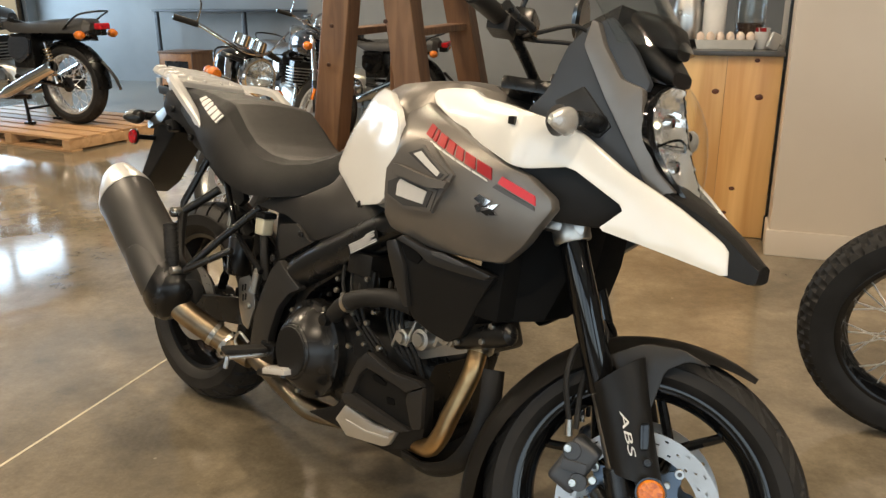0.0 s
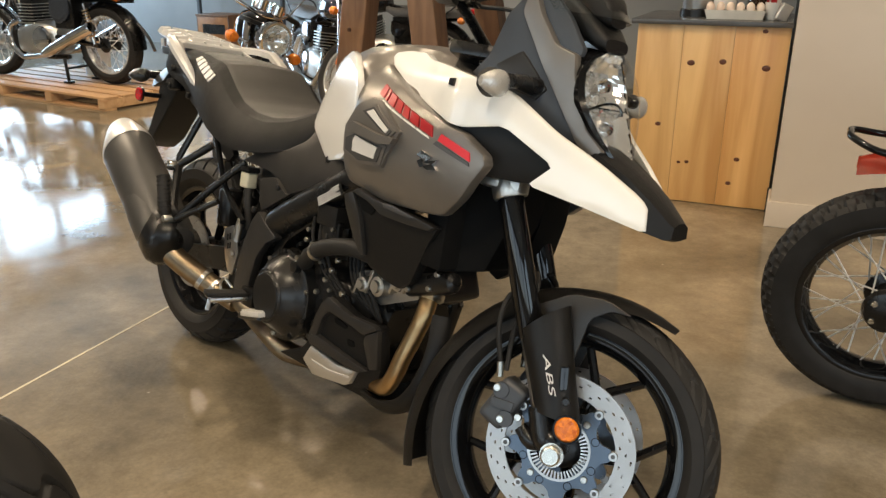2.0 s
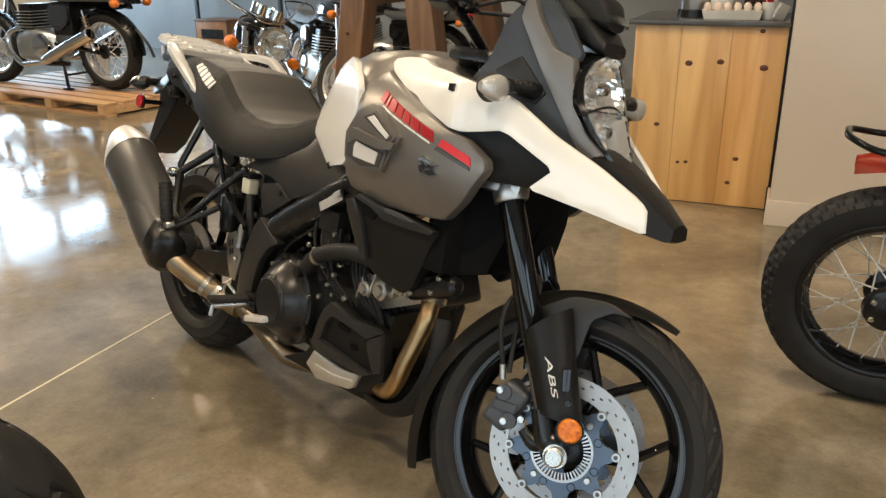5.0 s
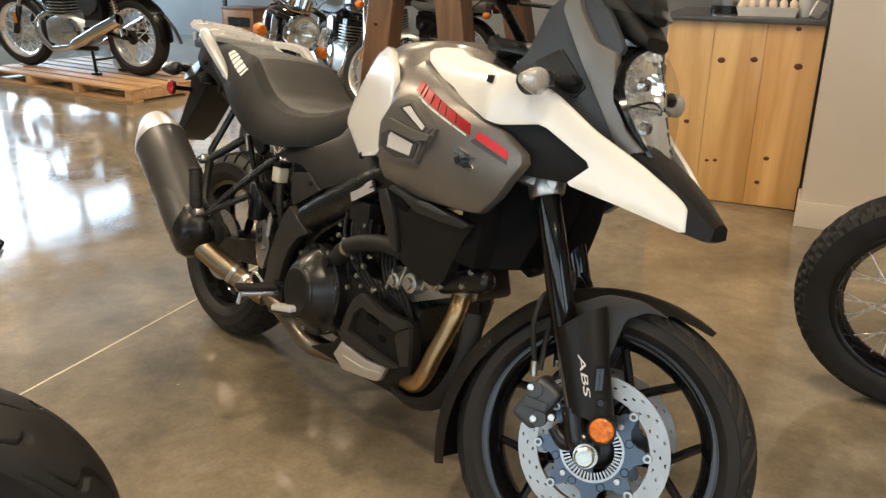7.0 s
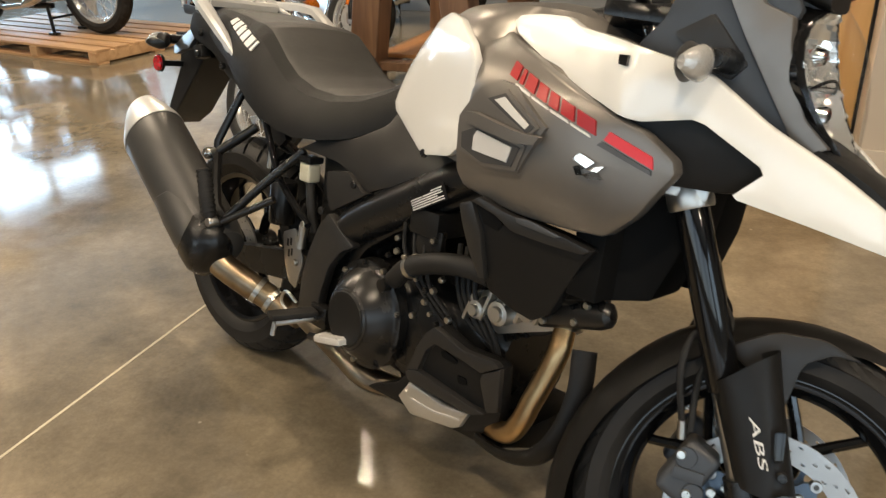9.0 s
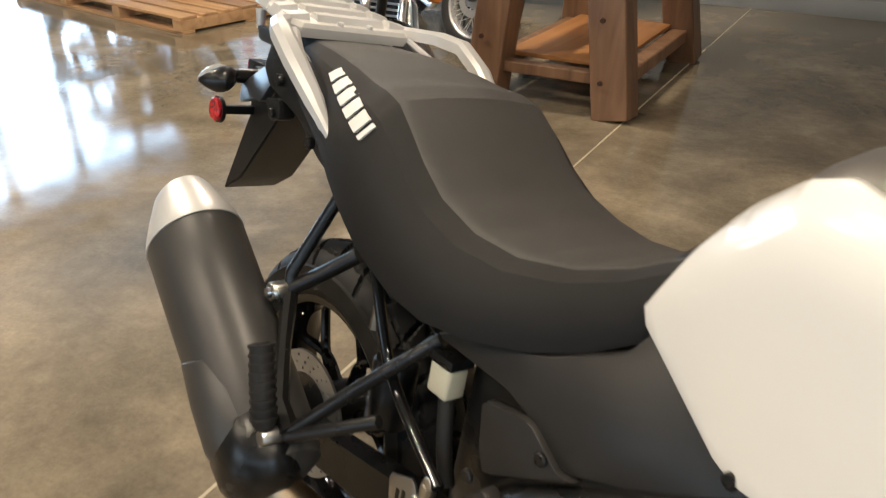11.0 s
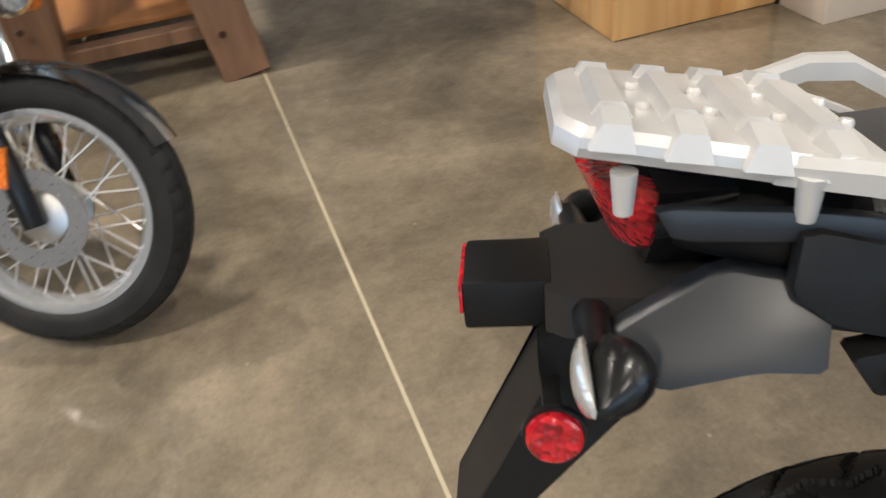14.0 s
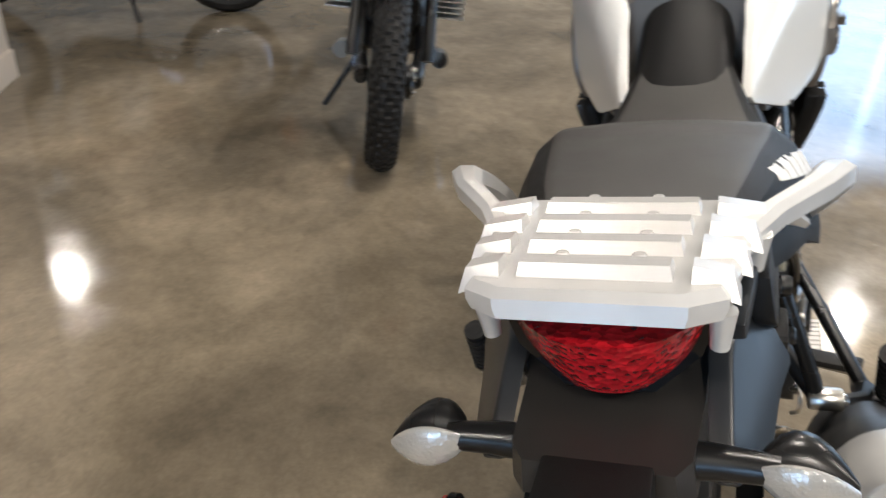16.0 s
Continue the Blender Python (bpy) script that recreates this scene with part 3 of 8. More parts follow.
fw = hero_wheel("front_wheel", FA, 0.314, 0.057, 0.2415, "black cast front wheel with five split spokes", True)
rw = hero_wheel("rear_wheel", RA, 0.318, 0.078, 0.216, "black cast rear wheel with split spokes", False)
for sgn in (-1, 1):
    d = fp("brake_disc", moved(drilled_disc(0.115, 0.155, sgn * 0.068), Matrix.Translation(FA)), DISCSTEEL, "drilled steel front brake disc", fw)
    lobes = []
    for r_of, yy in (((lambda a: 0.062), 0.062), ((lambda a: 0.062), 0.07), ((lambda a: 0.09 + 0.02 * max(0, math.cos(8 * a)) ** 0.7 - 0.007 * max(0, -math.cos(8 * a))), 0.07), ((lambda a: 0.09 + 0.02 * max(0, math.cos(8 * a)) ** 0.7 - 0.007 * max(0, -math.cos(8 * a))), 0.062)):
        lobes.append([(r_of(2 * math.pi * k / 128) * math.cos(2 * math.pi * k / 128 + 0.2), sgn * yy, r_of(2 * math.pi * k / 128) * math.sin(2 * math.pi * k / 128 + 0.2)) for k in range(128)])
    plate = ring_loft(lobes + lobes[:1], caps=False)
    bmesh.ops.remove_doubles(plate, verts=plate.verts, dist=1e-5)
    bmesh.ops.recalc_face_normals(plate, faces=plate.faces)
    fp("disc_carrier", moved(plate, Matrix.Translation(FA)), CARRIER, "blue-grey lobed disc carrier", fw)
    for i in range(8):
        a = 2 * math.pi * i / 8 + 0.2
        q = FA + Vector((0.111 * math.cos(a), 0, 0.111 * math.sin(a)))
        fp("disc_rivet", cyl(q + Vector((0, sgn * 0.062, 0)), q + Vector((0, sgn * 0.0775, 0)), 0.0095, 14, None, 0.0015), STEEL, "", fw)
        fp("rivet_core", cyl(q + Vector((0, sgn * 0.077, 0)), q + Vector((0, sgn * 0.0785, 0)), 0.0045, 10), VENTGREY, "", fw)
        if i % 2:
            q = FA + Vector((0.078 * math.cos(a), 0, 0.078 * math.sin(a)))
            fp("carrier_bolt", bolt_at(q + Vector((0, sgn * 0.07, 0)), 0.0075, 0.006, (0, sgn, 0)), ZINC, "", fw)
        q = FA + Vector((0.077 * math.cos(a + 0.3), 0, 0.077 * math.sin(a + 0.3)))
        # dark discs on the carrier stand in for shaded holes
        fp("lightening_hole", lathe([(0, sgn * 0.0695), (0.0075, sgn * 0.0695), (0.0075, sgn * 0.0708), (0.009, sgn * 0.0708), (0.009, sgn * 0.0688), (0, sgn * 0.0688)], 14, "Y", q), DEEPBLACK, "", fw)
    rb = bmesh.new()
    for i in range(48):
        a = 2 * math.pi * i / 48
        box(0.046, 0.062, sgn * 0.0735 - 0.001, sgn * 0.0735 + 0.001, -0.0016, 0.0016, bm=rb) if i == 0 else join(rb, moved(box(0.046, 0.062, sgn * 0.0735 - 0.001, sgn * 0.0735 + 0.001, -0.0016, 0.0016), Matrix.Rotation(a, 4, "Y")))
    lathe([(0.061, sgn * 0.0725), (0.066, sgn * 0.0725), (0.066, sgn * 0.0745), (0.061, sgn * 0.0745)], 48, bm=rb, closed=True)
    fp("speed_sensor_ring", moved(rb, Matrix.Translation(FA)), STEEL, "slotted steel sensor ring", fw)
hp("rear_brake_disc", moved(drilled_disc(0.075, 0.12, -0.085), Matrix.Translation(RA)), DISCSTEEL, "drilled steel rear brake disc", rw)

# front fork
FORK_D = (Vector((1.298, 0, 0.80)) - Vector((1.50, 0, 0.345))).normalized()
for sgn in (-1, 1):
    foot = Vector((1.497, sgn * 0.105, 0.33))
    top = foot + FORK_D * 0.8
    fp("fork_tube", cyl(foot + FORK_D * 0.2, top, 0.0275, 28, None, 0.002), GLOSSBLACK, "gloss black upside-down fork tube")
    fp("fork_slider", cyl(foot + FORK_D * 0.02, foot + FORK_D * 0.22, 0.0215, 24, None, 0.002), STEEL, "bright steel fork slider")
    lug = tube([foot + FORK_D * 0.06, foot, FA + Vector((-0.012, sgn * 0.105, 0.02)), FA + Vector((0, sgn * 0.105, -0.005))], [0.028, 0.032, 0.034, 0.03], 16, 5)
    fp("fork_foot", lug, BLACKPAINT, "black cast fork foot")
    cl = foot + FORK_D * 0.49
    fp("fork_clamp", cyl(cl, cl + FORK_D * 0.045, 0.037, 28, None, 0.004), ALU, "pale cast aluminium lower fork clamp")
# axle nut
nb = lathe([(0.0, -0.158), (0.011, -0.158), (0.0115, -0.142), (0.0115, -0.158), (0.016, -0.158), (0.02, -0.154), (0.02, -0.142), (0.024, -0.142), (0.024, -0.136), (0, -0.136)], 6 * 6)
fp("axle_nut", moved(nb, Matrix.Translation(FA)), ZINC, "pale zinc axle nut")


# bodywork surfaces, by how far each lies from the middle plane
def y_shroud(x, z):
    return -(0.28 - 0.55 * (x - 1.08) ** 2 - 6.9 * max(0, z - 0.9) ** 2 - 2.7 * max(0, 0.835 - z) ** 2)


def y_white(x, z):
    return -(0.25 - 0.6 * (x - 1.25)) if x > 1.25 else -(0.25 - 0.25 * (1.25 - x) - 0.3 * max(0, z - 0.98))


def white_crease(x):
    """Height of the soft ridge below the fairing's upper edge."""
    return 1.0 - 0.08 * (x - 1.0) if x < 1.28 else 0.978 - 0.6 * (x - 1.28)


def tank_top(x):
    """Height of the tank's crest along its length."""
    keys = ((0.6, 0.9), (0.69, 0.985), (0.755, 1.04), (0.8, 1.052), (0.95, 1.062))
    for (x0, z0), (x1, z1) in zip(keys, keys[1:]):
        if x <= x1:
            return z0 + (z1 - z0) * max(0, x - x0) / (x1 - x0)
    return 1.062


def y_tank(x, z):
    k = 1 - min(1, max(0, tank_top(x) - z) / 0.1)
    return -(0.117 + 0.42 * (x - 0.608)) * (0.62 + 0.38 * math.sqrt(max(0, 1 - k * k)))

SHROUD = [(0.9, 1.015), (0.935, 0.985), (0.958, 0.949), (0.96, 0.88), (0.94, 0.811), (0.938, 0.768), (0.952, 0.741), (1.08, 0.719), (1.185, 0.72), (1.244, 0.724), (1.297, 0.771), (1.345, 0.846), (1.339, 0.867), (1.29, 0.9), (1.256, 0.91), (1.178, 0.938), (1.076, 0.976), (0.984, 1.005), (0.93, 1.026)]
WHITE_SIDE = [(0.953, 1.033), (0.962, 1.044), (1.015, 1.05), (1.08, 1.05), (1.119, 1.036), (1.212, 1.025), (1.285, 1.011), (1.345, 0.992), (1.424, 0.932), (1.505, 0.886), (1.598, 0.822), (1.606, 0.77), (1.5, 0.798), (1.4, 0.822), (1.438, 0.866), (1.345, 0.927), (1.275, 0.912), (1.254, 0.915), (1.157, 0.944), (1.053, 0.983), (0.974, 1.013)]
TANK_SIDE = [(0.608, 0.83), (0.655, 0.925), (0.7, 0.985), (0.745, 1.022), (0.785, 1.036), (0.85, 1.026), (0.93, 0.99), (0.958, 0.962), (0.966, 0.93), (0.965, 0.87), (0.945, 0.815), (0.9, 0.783), (0.78, 0.76)]
for sgn, nm in ((1, ""), (-1, "")):
    hp("tank_shroud", panel(SHROUD, y_shroud, 0.03, 0.035, sgn, 0.006, 0.1), GREYMET, "matt grey metallic tank side shroud")
    hp("side_fairing", panel(WHITE_SIDE, lambda x, z: y_white(x, z) - 0.012 + 0.15 * max(0, z - white_crease(x)), 0.02, 0.022, sgn, 0.005, 0.1), WHITE, "pearl white side fairing running into the beak")
    hp("tank_rear_panel", panel(TANK_SIDE, y_tank, 0.02, 0.02, sgn, 0.004, 0.1), WHITE, "pearl white rear tank panel")


def superring(x, w, zc, h, n=28, p=2.6, flat_bottom=0.0):
    """A rounded cross-section at x: half width w, centre height zc, half height h."""
    out = []
    for i in range(n):
        a = 2 * math.pi * i / n
        c, s = math.cos(a), math.sin(a)
        out.append((x, w * math.copysign(abs(c) ** (2 / p), c), zc + h * math.copysign(abs(s) ** (2 / p), s)))
    return out


# tank core and top
def crest(x):
    """Height of the tank's middle line."""
    keys = ((0.72, 1.03), (0.757, 1.058), (0.855, 1.072), (0.955, 1.077), (1.06, 1.07), (1.15, 1.045), (1.24, 0.99))
    for (x0, z0), (x1, z1) in zip(keys, keys[1:]):
        if x <= x1:
            return z0 + (z1 - z0) * max(0, x - x0) / (x1 - x0)
    return 0.99


def tank_ring(x):
    """One cross-section of the tank just inside its outer panels, from one foot over the crest to the other."""
    k = min(1, max(0, (x - 0.9) / 0.08))
    zt = min(tank_top(x), crest(x) - 0.012)
    side = []
    for i in range(11):
        z = 0.775 + (zt - 0.775) * i / 10
        y = (1 - k) * (-y_tank(x, z) - 0.018) + k * (-y_shroud(x, min(z, 1.04)) - 0.02)
        side.append((y * (1 - 1.6 * max(0, x - 1.12)), z))
    ye = side[-1][0]
    top = [(ye * (1 - j / 6), zt + (crest(x) - zt) * (1 - (1 - j / 6) ** 2)) for j in range(1, 7)]
    right = [(x, -y, z) for y, z in side + top]
    return right + [(x, -y, z) for _, y, z in right[-2::-1]]


tank = ring_loft([tank_ring(0.72 + 0.52 * i / 20) for i in range(21)])
hp("fuel_tank", tank, GREYMET, "grey metallic fuel tank")
hp("tank_saddle", ring_loft([superring(0.58, 0.08, 0.84, 0.03), superring(0.64, 0.086, 0.87, 0.065), superring(0.7, 0.086, 0.905, 0.08), superring(0.76, 0.084, 0.945, 0.087), superring(0.82, 0.08, 0.96, 0.087)]), PLASTIC, "black plastic panel between seat and tank")

# seat: rider's dip and raised pillion
SEAT_HALF = [(1.0, 0.0), (1.0, 0.15), (0.97, 0.4), (0.9, 0.65), (0.82, 0.83), (0.685, 0.962), (0.655, 0.98), (0.6, 0.988), (0.3, 1.0)]


def seat_ring(x, w, ztop, zbot, crown):
    prof = [(-a, b) for a, b in SEAT_HALF] + [(0, 1.0)] + SEAT_HALF[::-1] + [(0.5, 0.0), (-0.5, 0.0)]
    return [(x, w * a, zbot + (ztop - zbot) * b + (crown * (1 - a * a) if b > 0.8 else 0)) for a, b in prof]


SEAT_KEYS = [(-0.17, 0.08, 0.958, 0.93, 0.0), (-0.15, 0.125, 0.974, 0.912, 0.004), (-0.06, 0.155, 0.974, 0.885, 0.006), (0.04, 0.178, 0.966, 0.852, 0.008), (0.1, 0.192, 0.957, 0.818, 0.01), (0.14, 0.199, 0.953, 0.795, 0.014),
             (0.175, 0.203, 0.944, 0.776, 0.014), (0.21, 0.206, 0.92, 0.758, 0.01), (0.25, 0.207, 0.887, 0.742, 0.005), (0.3, 0.208, 0.856, 0.727, 0.0), (0.37, 0.206, 0.834, 0.719, 0.0), (0.44, 0.19, 0.828, 0.724, 0.0),
             (0.51, 0.16, 0.838, 0.738, 0.003), (0.57, 0.133, 0.862, 0.762, 0.004), (0.63, 0.108, 0.897, 0.805, 0.006), (0.69, 0.085, 0.94, 0.862, 0.006), (0.725, 0.076, 0.968, 0.895, 0.006)]

SEAT = []
for a, b in zip(SEAT_KEYS, SEAT_KEYS[1:]):
    SEAT += [tuple(p + (q - p) * k / 3 for p, q in zip(a, b)) for k in range(3)]
SEAT.append(SEAT_KEYS[-1])
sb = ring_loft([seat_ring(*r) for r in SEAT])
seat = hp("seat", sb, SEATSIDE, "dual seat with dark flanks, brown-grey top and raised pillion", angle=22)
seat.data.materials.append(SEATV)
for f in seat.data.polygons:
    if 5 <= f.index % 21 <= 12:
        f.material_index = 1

# silencer
ma, mb = Vector((-0.168, -0.266, 0.629)), Vector((0.187, -0.276, 0.405))
md = (mb - ma).normalized()
def can_rings(keys, flat=0.86, lift=0.0):
    """Oval rings along the silencer from (along, radius, slant) keys."""
    up = Vector((0, 1, 0))
    up = (up - md * up.dot(md)).normalized()
    sd = md.cross(up)
    return [[ma + md * (t - cut * r * math.sin(a)) - up * lift + up * math.cos(a) * r * flat + sd * math.sin(a) * r for a in (2 * math.pi * k / 40 for k in range(40))] for t, r, cut in keys]
sil = hp("silencer", ring_loft(can_rings([(0.012, 0.091, 0), (0.016, 0.093, 0), (0.15, 0.092, 0), (0.3, 0.09, 0), (0.4, 0.087, 0), (0.435, 0.078, 0), (0.45, 0.05, 0)])), CANGREY, "matt grey oval silencer")
part("end_cap", ring_loft(can_rings([(-0.06, 0.038, 0.3), (-0.068, 0.058, 0.3), (-0.0665, 0.0605, 0.3), (-0.062, 0.063, 0.28), (-0.03, 0.079, 0.12), (0.0, 0.0915, 0.02), (0.008, 0.0935, 0), (0.0145, 0.0945, 0)])), ALUPALE, sil, "brushed silver silencer end cap")
# the outlet's inner shade is a plain dark disc
part("outlet", ring_loft(can_rings([(-0.064, 0.034, 0.3), (-0.056, 0.032, 0.3)])), DEEPBLACK, sil, "dark disc for the shade in the outlet")
part("outer_shell", ring_loft(can_rings([(0.225, 0.03, -0.5), (0.228, 0.05, -0.5), (0.235, 0.06, -0.45), (0.3, 0.066, -0.2), (0.37, 0.066, 0), (0.4, 0.055, 0)], 0.8, 0.034)), CANGREY, sil, "matt grey outer heat shell")
part("joint_cover", ring_loft(can_rings([(0.35, 0.06, 0), (0.36, 0.08, 0), (0.385, 0.086, 0), (0.425, 0.083, 0), (0.452, 0.066, 0), (0.465, 0.035, 0)], 0.72, 0.02)), BLACKPAINT, sil, "black round joint cover")
part("cover_bolt", bolt_at((0.205, -0.322, 0.414), 0.016, 0.008), GLOSSBLACK, sil)

# bosses of the disc on the rear wheel
hp("rear_disc_carrier", moved(lathe([(0.03, -0.08), (0.078, -0.08), (0.078, -0.088), (0.03, -0.088)], 40, closed=True), Matrix.Translation(RA)), BLACKPAINT, "", rw)


def plate_panel(name, outline, y, thick, material, label="", side=1, bev=0.004, rb=0.12, cell=0.06, slope=0.0, x0=0.0, zs=0.0, z0=0.0):
    """A panel on a plane (y at x0, z0) that leans with slope along x and zs along z."""
    return hp(name, panel(outline, lambda x, z: y + slope * (x - x0) + zs * (z - z0), thick, cell, side, bev, rb), material, label)


# luggage rack: a cast plate with side steps and cross ribs, on four feet
RACK_TOP = 1.015
R0 = [(-0.395, -0.07), (-0.395, 0.07), (-0.378, 0.096), (-0.26, 0.112), (-0.185, 0.125), (-0.16, 0.11), (-0.16, -0.11), (-0.185, -0.125), (-0.26, -0.112), (-0.378, -0.096)]
TILT = Matrix.Translation((-0.265, 0, 1.0)) @ Matrix.Rotation(radians(8.5), 4, "Y") @ Matrix.Translation((0.265, 0, -1.0))
rk = hp("luggage_rack", moved(ring_loft([[(x, y * 0.96, 0.992) for x, y in R0], [(x, y, 1.0) for x, y in R0], [(x, y, 1.008) for x, y in R0], [(-0.265 + (x + 0.265) * 0.95, y * 0.94, RACK_TOP) for x, y in R0]]), TILT), ALUPALE, "silver cast luggage rack with raised cross ribs", angle=25)
for i in range(4):
    x = -0.352 + i * 0.052
    w = 0.058 + 0.004 * i
    rib = ring_loft([[(x - 0.017, y, RACK_TOP - 0.002) for y in (-w, w)] + [(x + 0.017, y, RACK_TOP - 0.002) for y in (w, -w)], [(x - 0.01, y * 0.96, RACK_TOP + 0.01) for y in (-w, w)] + [(x + 0.008, y * 0.96, RACK_TOP + 0.01) for y in (w, -w)]])
    part("cross_rib", moved(rib, TILT), ALUPALE, rk)
    for sgn in (-1, 1):
        y0, y1 = sgn * (w + 0.012), sgn * (0.104 + 0.008 * i)
        st = ring_loft([[(x - 0.02, y0, RACK_TOP - 0.003), (x - 0.02, y1, RACK_TOP - 0.014), (x + 0.014, y1, RACK_TOP - 0.014), (x + 0.014, y0, RACK_TOP - 0.003)], [(x - 0.012, y0 * 1.02, RACK_TOP + 0.011), (x - 0.012, y1 * 0.95, RACK_TOP + 0.005), (x + 0.008, y1 * 0.95, RACK_TOP + 0.005), (x + 0.008, y0 * 1.02, RACK_TOP + 0.011)]])
        part("side_step", moved(st, TILT), ALUPALE, rk)
        part("rib_peg", moved(cyl((x + 0.026, sgn * 0.03, RACK_TOP - 0.002), (x + 0.026, sgn * 0.03, RACK_TOP + 0.006), 0.006, 10, None, 0.002), TILT), ALUPALE, rk)
for sgn in (-1, 1):
    for x, y in ((-0.222, 0.118), (-0.344, 0.092)):
        part("rack_foot", tube([(x, sgn * y, 0.996), (x, sgn * y * 0.97, 0.962)], [0.0105, 0.0075], 10, 0), ALUPALE, rk)
    rail = ring_loft([[(x, sgn * (y + dy), z + dz) for dy, dz in ((-hw, -hh), (hw, -hh), (hw, hh * 0.4), (hw * 0.4, hh), (-hw * 0.5, hh), (-hw, hh * 0.5))] for x, y, z, hw, hh in (
        (-0.245, 0.1, 0.998, 0.012, 0.01), (-0.19, 0.126, 0.998, 0.013, 0.011), (-0.135, 0.168, 1.0, 0.014, 0.012), (-0.085, 0.187, 0.994, 0.018, 0.012), (-0.03, 0.19, 0.962, 0.018, 0.012), (0.03, 0.184, 0.914, 0.014, 0.011), (0.076, 0.177, 0.868, 0.004, 0.006))])
    gr = hp("grab_rail", rail, ALUPALE, "silver cast grab rail with pointed end", angle=25)
    low = [(-0.165, sgn * 0.118, 0.985), (-0.1, sgn * 0.14, 0.955), (-0.04, sgn * 0.155, 0.92), (0.03, sgn * 0.17, 0.878), (0.07, sgn * 0.174, 0.864)]
    part("lower_bar", tube(low, [0.01, 0.01, 0.01, 0.009, 0.005], 8, 4, flat=0.7), ALUPALE, gr)

# tail unit under the seat
tail = ring_loft([superring(-0.33, 0.06, 0.95, 0.028), superring(-0.29, 0.085, 0.945, 0.036), superring(-0.2, 0.112, 0.935, 0.046), superring(-0.08, 0.128, 0.905, 0.056), superring(0.06, 0.138, 0.865, 0.06), superring(0.2, 0.14, 0.81, 0.06), superring(0.34, 0.136, 0.755, 0.055), superring(0.44, 0.12, 0.72, 0.05)])
hp("tail_body", tail, PLASTIC, "black plastic tail body")
for sgn in (1, -1):
    plate_panel("tail_side_cover", [(-0.225, 0.96), (-0.12, 0.935), (-0.045, 0.895), (0.06, 0.84), (0.03, 0.824), (-0.08, 0.856), (-0.2, 0.886), (-0.232, 0.912)], -0.136, 0.02, PLASTIC, "black tail side cover", sgn, zs=0.15, z0=0.9)
    plate_panel("tail_frame_cover", [(-0.21, 0.88), (-0.132, 0.867), (-0.085, 0.838), (-0.04, 0.806), (0.015, 0.785), (0.047, 0.758), (0.09, 0.735), (0.15, 0.7), (0.215, 0.66), (0.25, 0.69), (0.155, 0.77), (0.1, 0.825), (0.05, 0.845), (-0.01, 0.88), (-0.11, 0.92), (-0.2, 0.94)], -0.128, 0.02, PLASTIC, "black subframe side cover", sgn)
    for bx, bz in ((-0.155, 0.905), (-0.036, 0.83), (0.085, 0.78)):
        hp("cover_bolt", bolt_at((bx, -0.128 * sgn - 0.012 * sgn, bz), 0.0105, 0.01, (0, -sgn, 0)), BLACKPAINT, "black socket bolt")
    plate_panel("tail_upper_cover", [(-0.325, 0.972), (-0.2, 0.968), (-0.05, 0.945), (0.02, 0.9), (-0.05, 0.91), (-0.2, 0.945), (-0.31, 0.945)], -0.12, 0.015, SLATE, "dark slate upper tail cover", sgn, slope=-0.1, x0=-0.2)
    plate_panel("fender_side", [(-0.345, 0.872), (-0.27, 0.918), (-0.22, 0.915), (-0.2, 0.89), (-0.205, 0.855), (-0.25, 0.85), (-0.32, 0.828), (-0.375, 0.848)], -0.098, 0.02, SLATE, "slate grey rear mudguard side", sgn, slope=-0.3, x0=-0.3, zs=0.55, z0=0.9)
    tb = panel([(-0.19, 0.866), (-0.145, 0.876), (-0.135, 0.842), (-0.168, 0.832)], lambda x, z: -0.148, 0.03, 0.05, sgn, 0.003, 0.1)
    tab = hp("bracket_tab", tb, PLASTIC, "black bracket tab with bolt")
    part("bolt", bolt_at((-0.155, -0.15 * sgn, 0.848), 0.009, 0.006, (0, -sgn, 0)), BLACKPAINT, tab)
# mudguard top and lamp box for the plate
mg = ring_loft([[(x, y, z) for y, z in ((-w, z1), (w, z1), (w * 1.04, z0), (-w * 1.04, z0))] for x, w, z0, z1 in ((-0.25, 0.08, 0.85, 0.9), (-0.31, 0.078, 0.845, 0.882), (-0.385, 0.072, 0.845, 0.883), (-0.402, 0.06, 0.845, 0.881))])
hp("rear_mudguard", mg, DARKGREY, "dark grey plastic rear mudguard", angle=25)
pb = box(-0.472, -0.395, -0.045, 0.045, 0.838, 0.884, 0.005)
plb = hp("plate_lamp_box", pb, PLASTIC, "black plate lamp box")
part("rear_reflector", box(-0.4755, -0.4715, -0.043, 0.043, 0.853, 0.881, 0.0015), REDLENS, plb, "flat red reflector strip")
FL = [(-0.5, 0.598), (-0.425, 0.645), (-0.27, 0.83), (-0.34, 0.862), (-0.41, 0.84), (-0.405, 0.78)]
flap = ring_loft([[(x, -0.062, z) for x, z in FL], [(x, 0.062, z) for x, z in FL]])
bmesh.ops.bevel(flap, geom=flap.edges[:], offset=0.003, segments=2, affect="EDGES")
hp("mud_flap", flap, PLASTIC, "black plastic mud flap and plate carrier")
